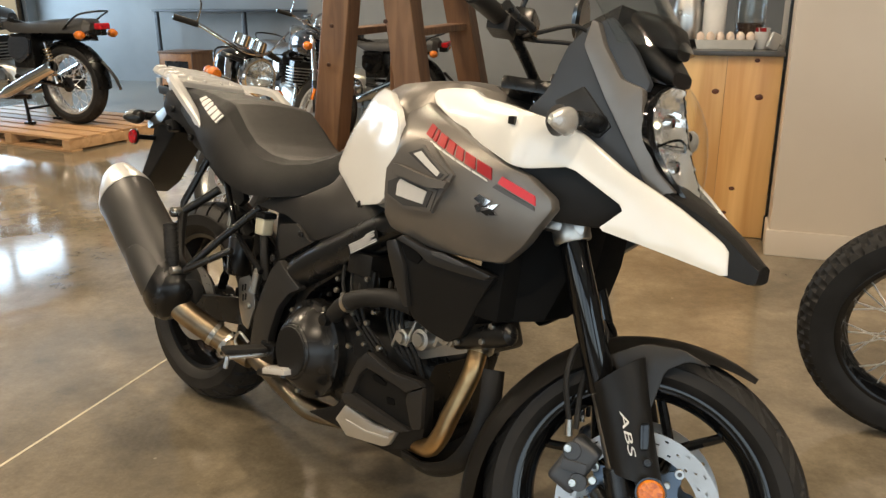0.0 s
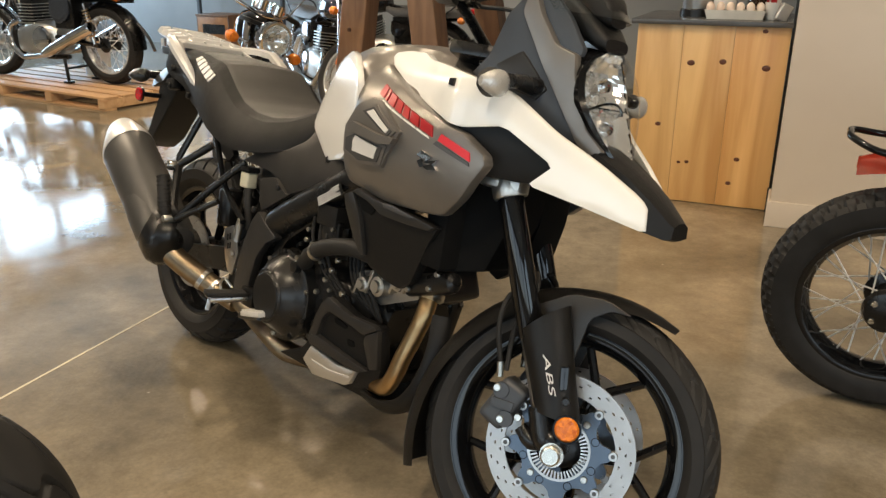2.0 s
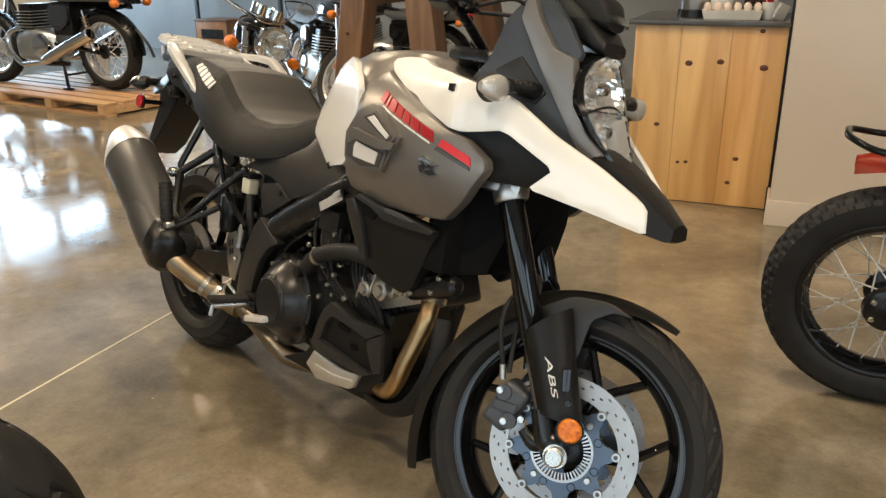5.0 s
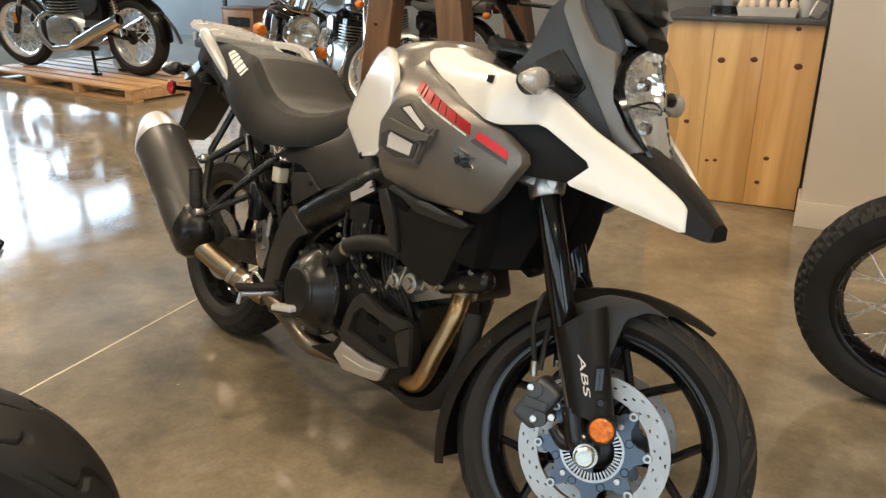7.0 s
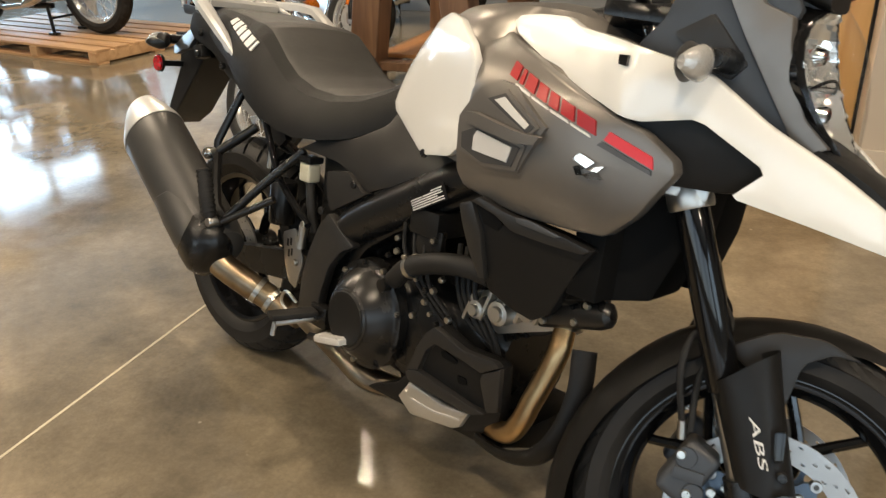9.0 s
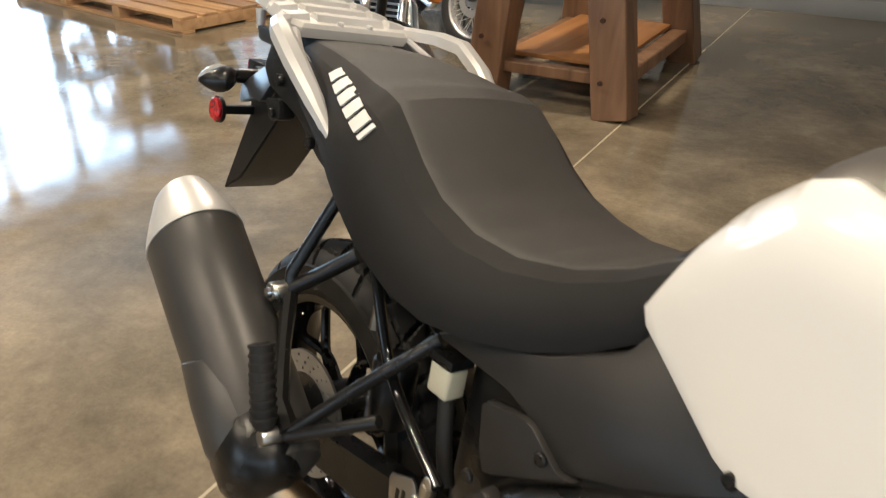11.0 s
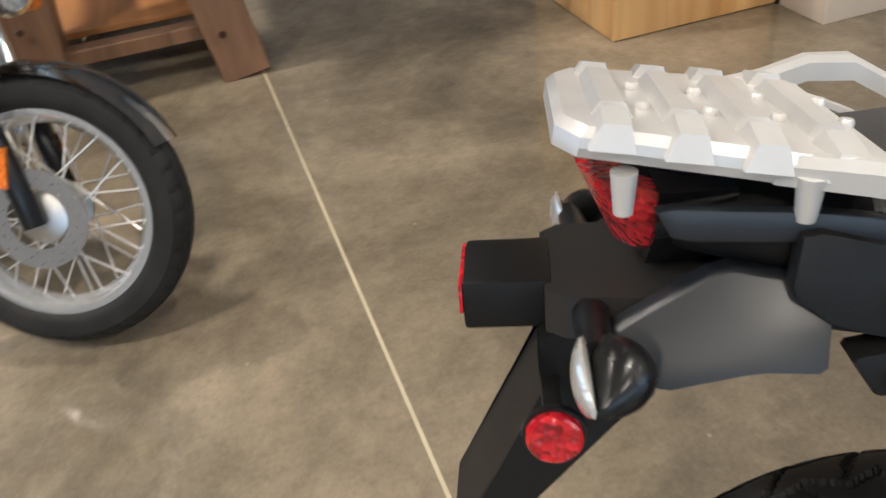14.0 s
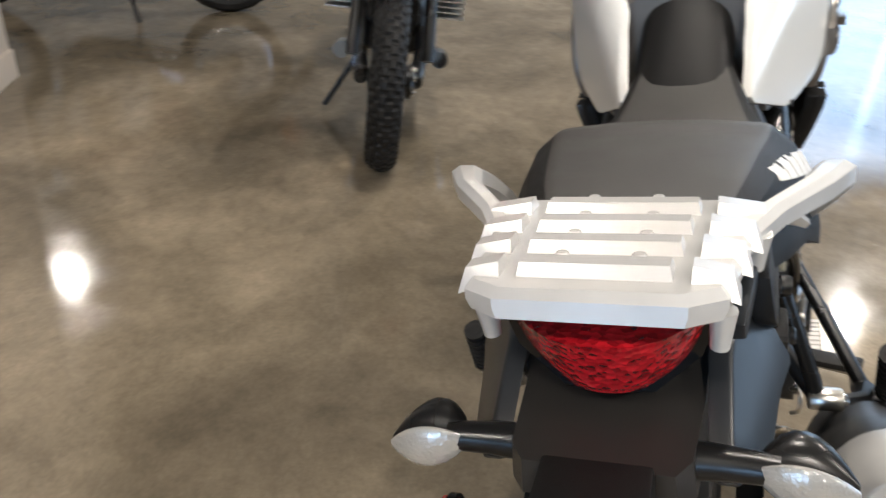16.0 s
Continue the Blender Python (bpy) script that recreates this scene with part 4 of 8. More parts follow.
for sgn in (-1, 1):
    st = hp("indicator_rear", tube([(-0.365, sgn * 0.06, 0.866), (-0.366, sgn * 0.1, 0.867), (-0.368, sgn * 0.135, 0.867)], [0.017, 0.014, 0.013], 14, 4), BLACKPAINT, "black stalked rear indicator with clear lens")
    # teardrop shell and its lens
    def drop(scale, cut, x0):
        rows = []
        for i in range(9):
            v = i / 8
            r = scale * math.sin(math.pi * (0.06 + 0.9 * v) / 1.0) ** 0.75
            yy = sgn * (0.118 + 0.072 * v)
            rows.append([(x0 + cut * (0.5 + 0.5 * math.cos(a)) * r * 1.1, yy, 0.868 - 0.012 * v + math.sin(a) * r * 0.95) for a in (2 * math.pi * k / 18 for k in range(18))])
        return ring_loft(rows)
    part("shell", drop(0.025, 1.7, -0.372), BLACKPAINT, st)
    part("lens", drop(0.0235, -0.6, -0.373), CLEARLENS, st, "clear ribbed indicator lens")
    rf = hp("side_reflector", lathe([(0, -0.009), (0.02, -0.009), (0.0225, -0.007), (0.0235, 0), (0, 0)], 28, "Y", (-0.4, sgn * 0.135, 0.794)) if sgn < 0 else lathe([(0, 0.009), (0.02, 0.009), (0.0225, 0.007), (0.0235, 0), (0, 0)], 28, "Y", (-0.4, sgn * 0.135, 0.794)), REDLENS, "round red side reflector")
    part("reflector_arm", box(-0.408, -0.392, min(sgn * 0.135, sgn * 0.05), max(sgn * 0.135, sgn * 0.05), 0.786, 0.802, 0.002), PLASTIC, rf)
    part("rim", lathe([(0.0225, sgn * 0.001), (0.026, sgn * 0.001), (0.026, -sgn * 0.006), (0.0225, -sgn * 0.006)], 28, "Y", (-0.4, sgn * 0.135, 0.794), True), BLACKPAINT, rf)
# tail lamp: a rounded trapezium bulging backwards
rows = []
for i in range(9):
    v = i / 8
    w = 0.08 - 0.014 * v - 0.02 * v ** 3
    z = 0.974 - 0.066 * v
    rows.append([(-0.318 - 0.068 * (1 - abs(y) ** 2.4) * (0.8 - 0.35 * v) + 0.006 * v, y * w, z) for y in (-1 + 2 * k / 14 for k in range(15))])
tl = bmesh.new()
vv = [[tl.verts.new(p) for p in r] for r in rows]
for a, b in zip(vv, vv[1:]):
    for i in range(14):
        tl.faces.new((a[i], a[i + 1], b[i + 1], b[i]))
ex = bmesh.ops.extrude_face_region(tl, geom=tl.faces[:])
for v in ex["geom"]:
    if isinstance(v, bmesh.types.BMVert):
        v.co.x += 0.035
hp("tail_lamp", tl, REDLENS, "faceted red tail lamp", angle=50)
HS = [(-0.086, 0.976), (0.086, 0.976), (0.074, 0.935), (0.036, 0.893), (-0.036, 0.893), (-0.074, 0.935)]
hp("tail_lamp_housing", ring_loft([[(-0.26, y * 1.0, z) for y, z in HS], [(-0.318, y * 1.03, z) for y, z in HS]]), GLOSSBLACK, "black tail lamp housing")

# the maker's and model's names as plain slanted bars
def mark_bars(at, along, up, widths, gap, material, name, label, put):
    """A row of plain slanted blocks, as wide and high as the print."""
    u = 0.0
    for k, w in enumerate(widths):
        q = [(u, 0), (u + w, 0), (u + w + 0.02, 1), (u + 0.02, 1)]
        put(name, [(at[0] + along[0] * c + up[0] * d, at[1] + along[1] * c + up[1] * d) for c, d in q], material, label)
        u += w + gap


def y_seat(x, z):
    """How far the seat's flank lies from the middle plane."""
    for a, b in zip(SEAT_KEYS, SEAT_KEYS[1:]):
        if x <= b[0]:
            k = max(0, x - a[0]) / (b[0] - a[0])
            w, zt, zb = (a[i] + (b[i] - a[i]) * k for i in (1, 2, 3))
            f = min(1, max(0, (z - zb) / (zt - zb)))
            for (p, q), (r, s) in zip(SEAT_HALF, SEAT_HALF[1:]):
                if f <= s:
                    return -w * (p + (r - p) * (f - q) / (s - q)) - 0.005
    return -0.15


mark_bars((-0.004, 0.948), (0.176, -0.064), (0.011, 0.024), (0.135, 0.13, 0.125, 0.13, 0.135, 0.05), 0.043, LETTER, "seat_mark", "white printed bar", lambda nm, o, mt, lb: hp(nm, panel(o, y_seat, 0.006, 0.008, 1, 0, 0), mt, lb))

# tank decals: red slanted blocks, a red flash, a thin pale line, a chrome badge
def on_shroud(outline, lift, thick=0.004, cell=0.03):
    return panel(outline, lambda x, z: y_shroud(x, z) - lift, thick, cell, 1, 0.0, 0.0)
mark_bars((1.037, 0.9485), (0.205, -0.074), (-0.008, 0.0235), (0.1, 0.04, 0.11, 0.1, 0.09, 0.12, 0.16), 0.03, RED, "name_mark", "red printed bar", lambda nm, o, mt, lb: hp(nm, on_shroud(o, 0.003), mt, lb))
hp("flash", on_shroud([(1.243, 0.892), (1.311, 0.867), (1.315, 0.849), (1.236, 0.878)], 0.003), FLASHRED, "red flash decal")
hp("dark_line", on_shroud([(1.233, 0.8755), (1.313, 0.8465), (1.314, 0.84), (1.226, 0.869)], 0.003), VENTGREY, "dark grey decal line under the flash")
for k in range(4):
    x0 = 1.058 + 0.0395 * k
    hp("thin_line", on_shroud([(x0, 0.9365 - 0.0142 * k), (x0 + 0.034, 0.9365 - 0.0142 * k - 0.0122), (x0 + 0.0365, 0.9325 - 0.0142 * k - 0.0122), (x0 + 0.0025, 0.9325 - 0.0142 * k)], 0.003), LETTER, "row of tiny pale print")
for q in ([(1.193, 0.842), (1.204, 0.853), (1.23, 0.843), (1.218, 0.832)], [(1.206, 0.83), (1.218, 0.832), (1.246, 0.84), (1.236, 0.829)], [(1.212, 0.821), (1.224, 0.815), (1.245, 0.819), (1.232, 0.83)], [(1.196, 0.83), (1.206, 0.835), (1.214, 0.82), (1.203, 0.818)]):
    hp("badge", on_shroud(q, 0.007, 0.008), CHROME, "chrome badge shape")
# shroud vents: raised surround and rims, painted recess shade, pale windows, a bar between
vf = hp("vent_frame", on_shroud([(0.992, 0.92), (1.03, 0.938), (1.067, 0.933), (1.14, 0.879), (1.128, 0.858), (1.094, 0.797), (1.035, 0.79), (0.952, 0.81), (0.95, 0.867)], 0.008, 0.014, 0.02), GREYMET, "grey moulded vent frame with two openings")
for rim, shade_of, pane in (([(1.012, 0.906), (1.055, 0.927), (1.131, 0.878), (1.112, 0.859)], [(1.02, 0.907), (1.055, 0.92), (1.122, 0.877), (1.11, 0.865)], [(1.037, 0.907), (1.056, 0.914), (1.113, 0.879), (1.107, 0.871)]),
                            ([(0.957, 0.846), (0.995, 0.862), (1.11, 0.845), (1.095, 0.801), (1.024, 0.793), (0.96, 0.812)], [(0.968, 0.842), (0.998, 0.854), (1.1, 0.84), (1.087, 0.807), (1.022, 0.8), (0.97, 0.817)], [(1.0, 0.841), (1.008, 0.852), (1.086, 0.838), (1.078, 0.812), (1.0, 0.818)])):
    part("vent_rim", on_shroud(rim, 0.0125, 0.008), GREYMET, vf, "bevelled rim of the vent")
    # raised dark panel stands in for the shade of the recess
    part("vent_floor", on_shroud(shade_of, 0.0145, 0.005), VENTGREY, vf, "dark grey panel for the shade inside the vent")
    part("vent_window", on_shroud(pane, 0.0165, 0.004), VENTWHITE, vf, "white insert seen in the vent")
part("vent_bar", on_shroud([(0.985, 0.88), (1.003, 0.881), (1.096, 0.866), (1.142, 0.865), (1.134, 0.852), (1.099, 0.847), (0.99, 0.862)], 0.026, 0.014), GREYMET, vf)

# nose: slate side panels, grey strips, beak, black wedge ducts
def y_nose(x, z):
    return -(0.172 - 0.42 * (x - 1.2))
for sgn in (1, -1):
    hp("fairing_slot", panel([(1.225, 1.003), (1.243, 1.004), (1.246, 0.988), (1.229, 0.99)], lambda x, z: y_white(x, z) - 0.0145, 0.006, 0.05, sgn, 0, 0), GLOSSBLACK, "small black slot")
    hp("duct_panel", panel([(1.255, 0.93), (1.356, 0.928), (1.49, 0.873), (1.435, 0.832), (1.379, 0.82), (1.3, 0.82), (1.24, 0.86)], lambda x, z: -(0.236 - 0.58 * max(0, x - 1.25)) + 0.25 * max(0, 0.885 - z), 0.05, 0.03, sgn, 0.004, 0.08), PLASTIC, "black wedge-shaped air duct")
    hp("nose_side", panel([(1.26, 1.148), (1.235, 1.062), (1.205, 1.02), (1.25, 1.0), (1.292, 0.985), (1.341, 0.965), (1.43, 0.905), (1.445, 0.915), (1.35, 1.056), (1.297, 1.152), (1.304, 1.2), (1.285, 1.182)], y_nose, 0.02, 0.04, sgn, 0.004, 0.06), BLUEGREY, "slate grey nose side panel")
    hp("nose_strip", panel([(1.292, 1.152), (1.3, 1.2), (1.311, 1.196), (1.327, 1.155), (1.364, 1.099), (1.403, 1.085), (1.409, 1.044), (1.424, 0.996), (1.447, 0.944), (1.485, 0.906), (1.46, 0.893), (1.436, 0.911), (1.345, 1.056)], lambda x, z: y_nose(x, z) - 0.009, 0.022, 0.04, sgn, 0.005, 0.06), GREYMET, "grey metallic nose strip")
    hp("nose_inner", panel([(1.306, 1.2), (1.325, 1.21), (1.373, 1.155), (1.407, 1.097), (1.403, 1.082), (1.364, 1.096), (1.326, 1.152)], lambda x, z: y_nose(x, z) + 0.008, 0.016, 0.04, sgn, 0.003, 0.06), BLUEGREY, "slate grey inner nose panel")
    base = hp("indicator_front", panel([(1.253, 1.044), (1.301, 1.078), (1.314, 1.064), (1.359, 1.01), (1.34, 0.985), (1.301, 0.998)], lambda x, z: y_nose(x, z) - 0.006, 0.01, 0.05, sgn, 0.003, 0.06), DARKGREY, "black indicator base with stalked clear indicator")
    p0 = Vector((1.335, -sgn * 0.115, 1.012))
    part("stalk", tube([p0, p0 + Vector((0.012, -sgn * 0.06, 0.003)), p0 + Vector((0.022, -sgn * 0.11, 0.002))], [0.02, 0.015, 0.014], 12, 4), BLACKPAINT, base)
    c0 = p0 + Vector((0.006, -sgn * 0.135, -0.006))
    def bulb(fx, r0):
        rr = []
        for i in range(8):
            v = i / 7
            r = r0 * math.sin(math.pi * (0.08 + 0.88 * v)) ** 0.7
            rr.append([(c0.x + fx * (0.5 + 0.5 * math.cos(a)) * r, c0.y - sgn * (v - 0.5) * 0.085 * -1, c0.z + math.sin(a) * r) for a in (2 * math.pi * k / 16 for k in range(16))])
        return ring_loft(rr)
    part("shell", bulb(-0.4, 0.0285), VENTGREY, base, "grey indicator shell")
    part("lens", bulb(1.1, 0.0262), CLEARLENS, base, "clear ribbed lens")
beak = ring_loft([[(x, -w, z0), (x, -w * 0.9, z1), (x, -w * 0.35, z1 + 0.008), (x, w * 0.35, z1 + 0.008), (x, w * 0.9, z1), (x, w, z0), (x, 0, z0 - 0.004)] for x, w, z0, z1 in ((1.40, 0.09, 0.875, 0.94), (1.48, 0.072, 0.83, 0.9), (1.55, 0.055, 0.79, 0.865), (1.6, 0.046, 0.772, 0.832), (1.64, 0.036, 0.766, 0.8), (1.652, 0.03, 0.77, 0.792))])
hp("beak", beak, PLASTIC, "black plastic beak", angle=25)

# headlamp: housing, stacked bright reflectors and a clear cover
def lamp_row(v):
    """Height, half width, middle and edge of the lamp at v, from its pointed top to its foot."""
    keys = ((0.0, 1.106, 0.02, 1.445, 1.425), (0.1, 1.083, 0.06, 1.464, 1.413), (0.2, 1.06, 0.082, 1.478, 1.412), (0.33, 1.03, 0.092, 1.492, 1.417), (0.47, 0.998, 0.091, 1.5, 1.427), (0.6, 0.968, 0.083, 1.505, 1.443), (0.73, 0.938, 0.07, 1.507, 1.462), (0.87, 0.905, 0.048, 1.508, 1.486), (0.95, 0.88, 0.026, 1.508, 1.5), (1.0, 0.862, 0.012, 1.505, 1.502))
    for a, b in zip(keys, keys[1:]):
        if v <= b[0]:
            k = (v - a[0]) / (b[0] - a[0])
            return tuple(p + (q - p) * k for p, q in zip(a[1:], b[1:]))
    return keys[-1][1:]


def lamp_grid(push, shrink, n=16):
    g = []
    for i in range(n + 1):
        z, w, xc, xe = lamp_row(i / n)
        g.append([(xc + push - (xc - xe) * abs(y) ** 2.2, y * w * shrink, z) for y in (-1 + 2 * k / 14 for k in range(15))])
    return g
def sheet(grid, thick):
    bm = bmesh.new()
    vs = [[bm.verts.new(p) for p in r] for r in grid]
    for a, b in zip(vs, vs[1:]):
        for i in range(len(a) - 1):
            bm.faces.new((a[i], a[i + 1], b[i + 1], b[i]))
    if thick:
        e = bmesh.ops.extrude_face_region(bm, geom=bm.faces[:])
        for v in e["geom"]:
            if isinstance(v, bmesh.types.BMVert):
                v.co.x -= thick
    return bm
def flat_row(v, back, width, n=12):
    z, w, xc, xe = lamp_row(v)
    return [(xe + back, y * w * width, z) for y in (-1 + 2 * k / n for k in range(n + 1))]


hl = hp("headlamp", sheet([flat_row(i / 16, -0.04, 1.0) for i in range(17)], 0.03), GLOSSBLACK, "stacked twin headlamp behind a clear cover")
for sgn in (-1, 1):
    rows = []
    for i in range(15):
        z, w, xc, xe = lamp_row(0.02 + 0.94 * i / 14)
        rows.append([(xe + 0.001 + 0.006 * f, sgn * w * (1.0 - 0.19 * f), z) for f in (0, 0.3, 0.7, 1)])
    part("bezel", sheet(rows, 0.03), GLOSSBLACK, hl, "gloss black inner bezel")


def reflector_sheet(v0, v1, zc, nv, nu, dip):
    """A bright bowl-shaped reflector filling the lamp between two heights, cut into facets."""
    rows = []
    for i in range(nv + 1):
        v = v0 + (v1 - v0) * i / nv
        z, w, xc, xe = lamp_row(v)
        row = []
        for k in range(nu + 1):
            y = -1 + 2 * k / nu
            bowl = dip * max(0, 1 - (y * y) ** 1.2) * max(0, 1 - ((z - zc) / 0.07) ** 2)
            row.append((xe + 0.008 - bowl - 0.003 * ((k + i) % 2) - 0.0018 * math.sin(k * 2.3 + i * 1.7), y * w * 0.83, z))
        rows.append(row)
    return sheet(rows, 0.004)


part("reflector", reflector_sheet(0.03, 0.5, 1.045, 14, 15, 0.034), REFLECTOR, hl, "faceted bright upper reflector", 6)
part("reflector", reflector_sheet(0.51, 0.97, 0.95, 14, 15, 0.03), REFLECTOR, hl, "faceted bright lower reflector", 6)
arch = []
for k in range(9):
    y = -0.075 + 0.15 * k / 8
    arch.append((1.448 - 6.0 * y * y * 0.6, y, 1.002 - 5.0 * y * y))
part("divider", tube(arch, 0.0028, 8, 3), GLOSSBLACK, hl, "black arch between the reflectors")
for zc, x in ((1.035, 1.415), (0.95, 1.44)):
    part("bulb_cap", lathe([(0, 0.018), (0.012, 0.014), (0.016, 0), (0, 0)], 16, "X", (x, 0, zc)), CHROME, hl, "bright bulb shield")
part("clear_cover", sheet(lamp_grid(0.0, 1.0), 0), LAMPCLEAR, hl, "clear moulded lamp cover")
hp("nose_cowl", ring_loft([superring(x, w, z, h, 24, 3.0) for x, w, z, h in ((1.28, 0.06, 1.195, 0.03), (1.33, 0.058, 1.178, 0.034), (1.375, 0.055, 1.15, 0.034), (1.41, 0.05, 1.128, 0.026), (1.432, 0.04, 1.113, 0.014))]), PLASTIC, "black cowl over the headlamp")
brk = hp("screen_bracket", ring_loft([superring(x, w, z, h, 24, 3.0) for x, w, z, h in ((1.318, 0.03, 1.225, 0.012), (1.335, 0.04, 1.215, 0.026), (1.38, 0.045, 1.198, 0.032), (1.412, 0.04, 1.18, 0.03), (1.425, 0.028, 1.168, 0.018))]), PLASTIC, "black screen bracket")
for k in range(5):
    part("print_bar", box(1.424, 1.4265, -0.022 + 0.009 * k, -0.017 + 0.009 * k, 1.172, 1.18), VENTGREY, brk)
sc = []
for i in range(9):
    v = i / 8
    sc.append([(1.44 - 0.2 * v - (0.09 - 0.02 * v) * (y * y), y * (0.115 + 0.04 * math.sin(v * 2.2)), 1.165 + 0.27 * v) for y in (-1 + 2 * k / 12 for k in range(13))])
hp("windscreen", sheet(sc, 0.004), SCREEN, "clear touring windscreen")
hp("instrument_panel", ring_loft([[(1.2, -0.08, 1.12), (1.2, 0.08, 1.12), (1.31, 0.085, 1.13), (1.31, -0.085, 1.13)], [(1.24, -0.075, 1.2), (1.24, 0.075, 1.2), (1.32, 0.075, 1.24), (1.32, -0.075, 1.24)]]), PLASTIC, "black instrument panel", angle=25)
hp("tank_console", ring_loft([superring(1.03, 0.085, 1.045, 0.028), superring(1.1, 0.1, 1.052, 0.035), superring(1.2, 0.1, 1.055, 0.04), superring(1.25, 0.09, 1.06, 0.035)]), PLASTIC, "black console between tank and dash")

# bars and controls
fp("handlebar", tube([(1.08, -0.4, 1.135), (1.1, -0.3, 1.14), (1.12, -0.18, 1.125), (1.14, -0.06, 1.09), (1.145, 0, 1.085), (1.14, 0.06, 1.09), (1.12, 0.18, 1.125), (1.1, 0.3, 1.14), (1.08, 0.4, 1.135)], 0.0115, 12, 5), BLACKPAINT, "black tapered handlebar")
fp("top_yoke", box(1.09, 1.2, -0.14, 0.14, 1.045, 1.075, 0.01), BLACKPAINT, "black top fork yoke")
for sgn in (-1, 1):
    gp = fp("grip", tube([(1.082, sgn * 0.405, 1.135), (1.083, sgn * 0.4, 1.135), (1.1, sgn * 0.29, 1.14), (1.1, sgn * 0.285, 1.14)], [0.012, 0.018, 0.0175, 0.015], 14, 0), RUBBER, "black rubber grip")
    fp("bar_end", cyl((1.078, sgn * 0.44, 1.134), (1.082, sgn * 0.405, 1.135), 0.017, 14, None, 0.003), BLACKPAINT, "", gp)
    fp("switch_block", box(1.08, 1.125, min(sgn * 0.285, sgn * 0.225), max(sgn * 0.285, sgn * 0.225), 1.115, 1.165, 0.008), PLASTIC, "black switch block")
    lv = fp("lever", tube([(1.14, sgn * 0.22, 1.135), (1.165, sgn * 0.27, 1.13), (1.155, sgn * 0.35, 1.122), (1.15, sgn * 0.41, 1.118)], [0.009, 0.008, 0.007, 0.009], 10, 5), BLACKPAINT, "black control lever")
    fp("master_cylinder", box(1.115, 1.155, min(sgn * 0.25, sgn * 0.18), max(sgn * 0.25, sgn * 0.18), 1.13, 1.175, 0.006), BLACKPAINT, "", lv)
    ms = fp("mirror", tube([(1.12, sgn * 0.22, 1.16), (1.14, sgn * 0.25, 1.26), (1.13, sgn * 0.3, 1.33)], 0.0055, 8, 5), BLACKPAINT, "black mirror on a thin stem")
    fp("mirror_head", moved(lathe([(0, -0.02), (0.05, -0.018), (0.062, -0.005), (0.06, 0.004), (0, 0.006)], 24, "X"), Matrix.Translation((1.13, sgn * 0.34, 1.36)) @ Matrix.Diagonal((1, 1.3, 0.85, 1))), BLACKPAINT, "", ms)
for k, (y0, y1) in enumerate(((-0.2, -0.09), (-0.17, -0.05), (0.17, 0.06))):
    fp("control_cable", tube([(1.14, y0, 1.14), (1.24 + 0.01 * k, y0 * 0.9, 1.17 - 0.03 * k), (1.27, y1, 1.08), (1.235, y1 * 0.6, 0.98)], 0.0045, 8, 6), RUBBER, "black control cable")
fp("steering_stem", cyl((1.255, 0, 0.8), (1.135, 0, 1.05), 0.03, 16), BLACKPAINT, "black steering head")
fp("lower_yoke", box(1.225, 1.32, -0.14, 0.14, 0.79, 0.825, 0.012), ALU, "cast aluminium lower fork yoke")

# front mudguard, fork guards, caliper, hoses
mgr = []
for i in range(23):
    a = radians(61 + (206 - 61) * i / 22)
    rr = 0.331 + 0.042 * max(0, (i - 12) / 10) ** 1.5 + 0.009 * max(0, 1 - i / 6) ** 1.3
    dr = 0.012 + 0.03 * min(1, i / 7)
    w = 0.022 + 0.044 * min(1, i / 7) ** 0.6 if i < 8 else 0.066 + 0.006 * math.sin((i - 8) / 14 * math.pi)
    mgr.append([(FA.x + (rr - dr * abs(s) ** 2.5) * math.cos(a), s * w, FA.z + (rr - dr * abs(s) ** 2.5) * math.sin(a)) for s in (-1 + 2 * k / 10 for k in range(11))])
mb2 = bmesh.new()
vs = [[mb2.verts.new(p) for p in r] for r in mgr]
for a, b in zip(vs, vs[1:]):
    for i in range(10):
        mb2.faces.new((a[i], a[i + 1], b[i + 1], b[i]))
e = bmesh.ops.solidify(mb2, geom=mb2.faces[:], thickness=0.004)
fp("front_mudguard", mb2, DARKGREY, "matt dark grey front mudguard")
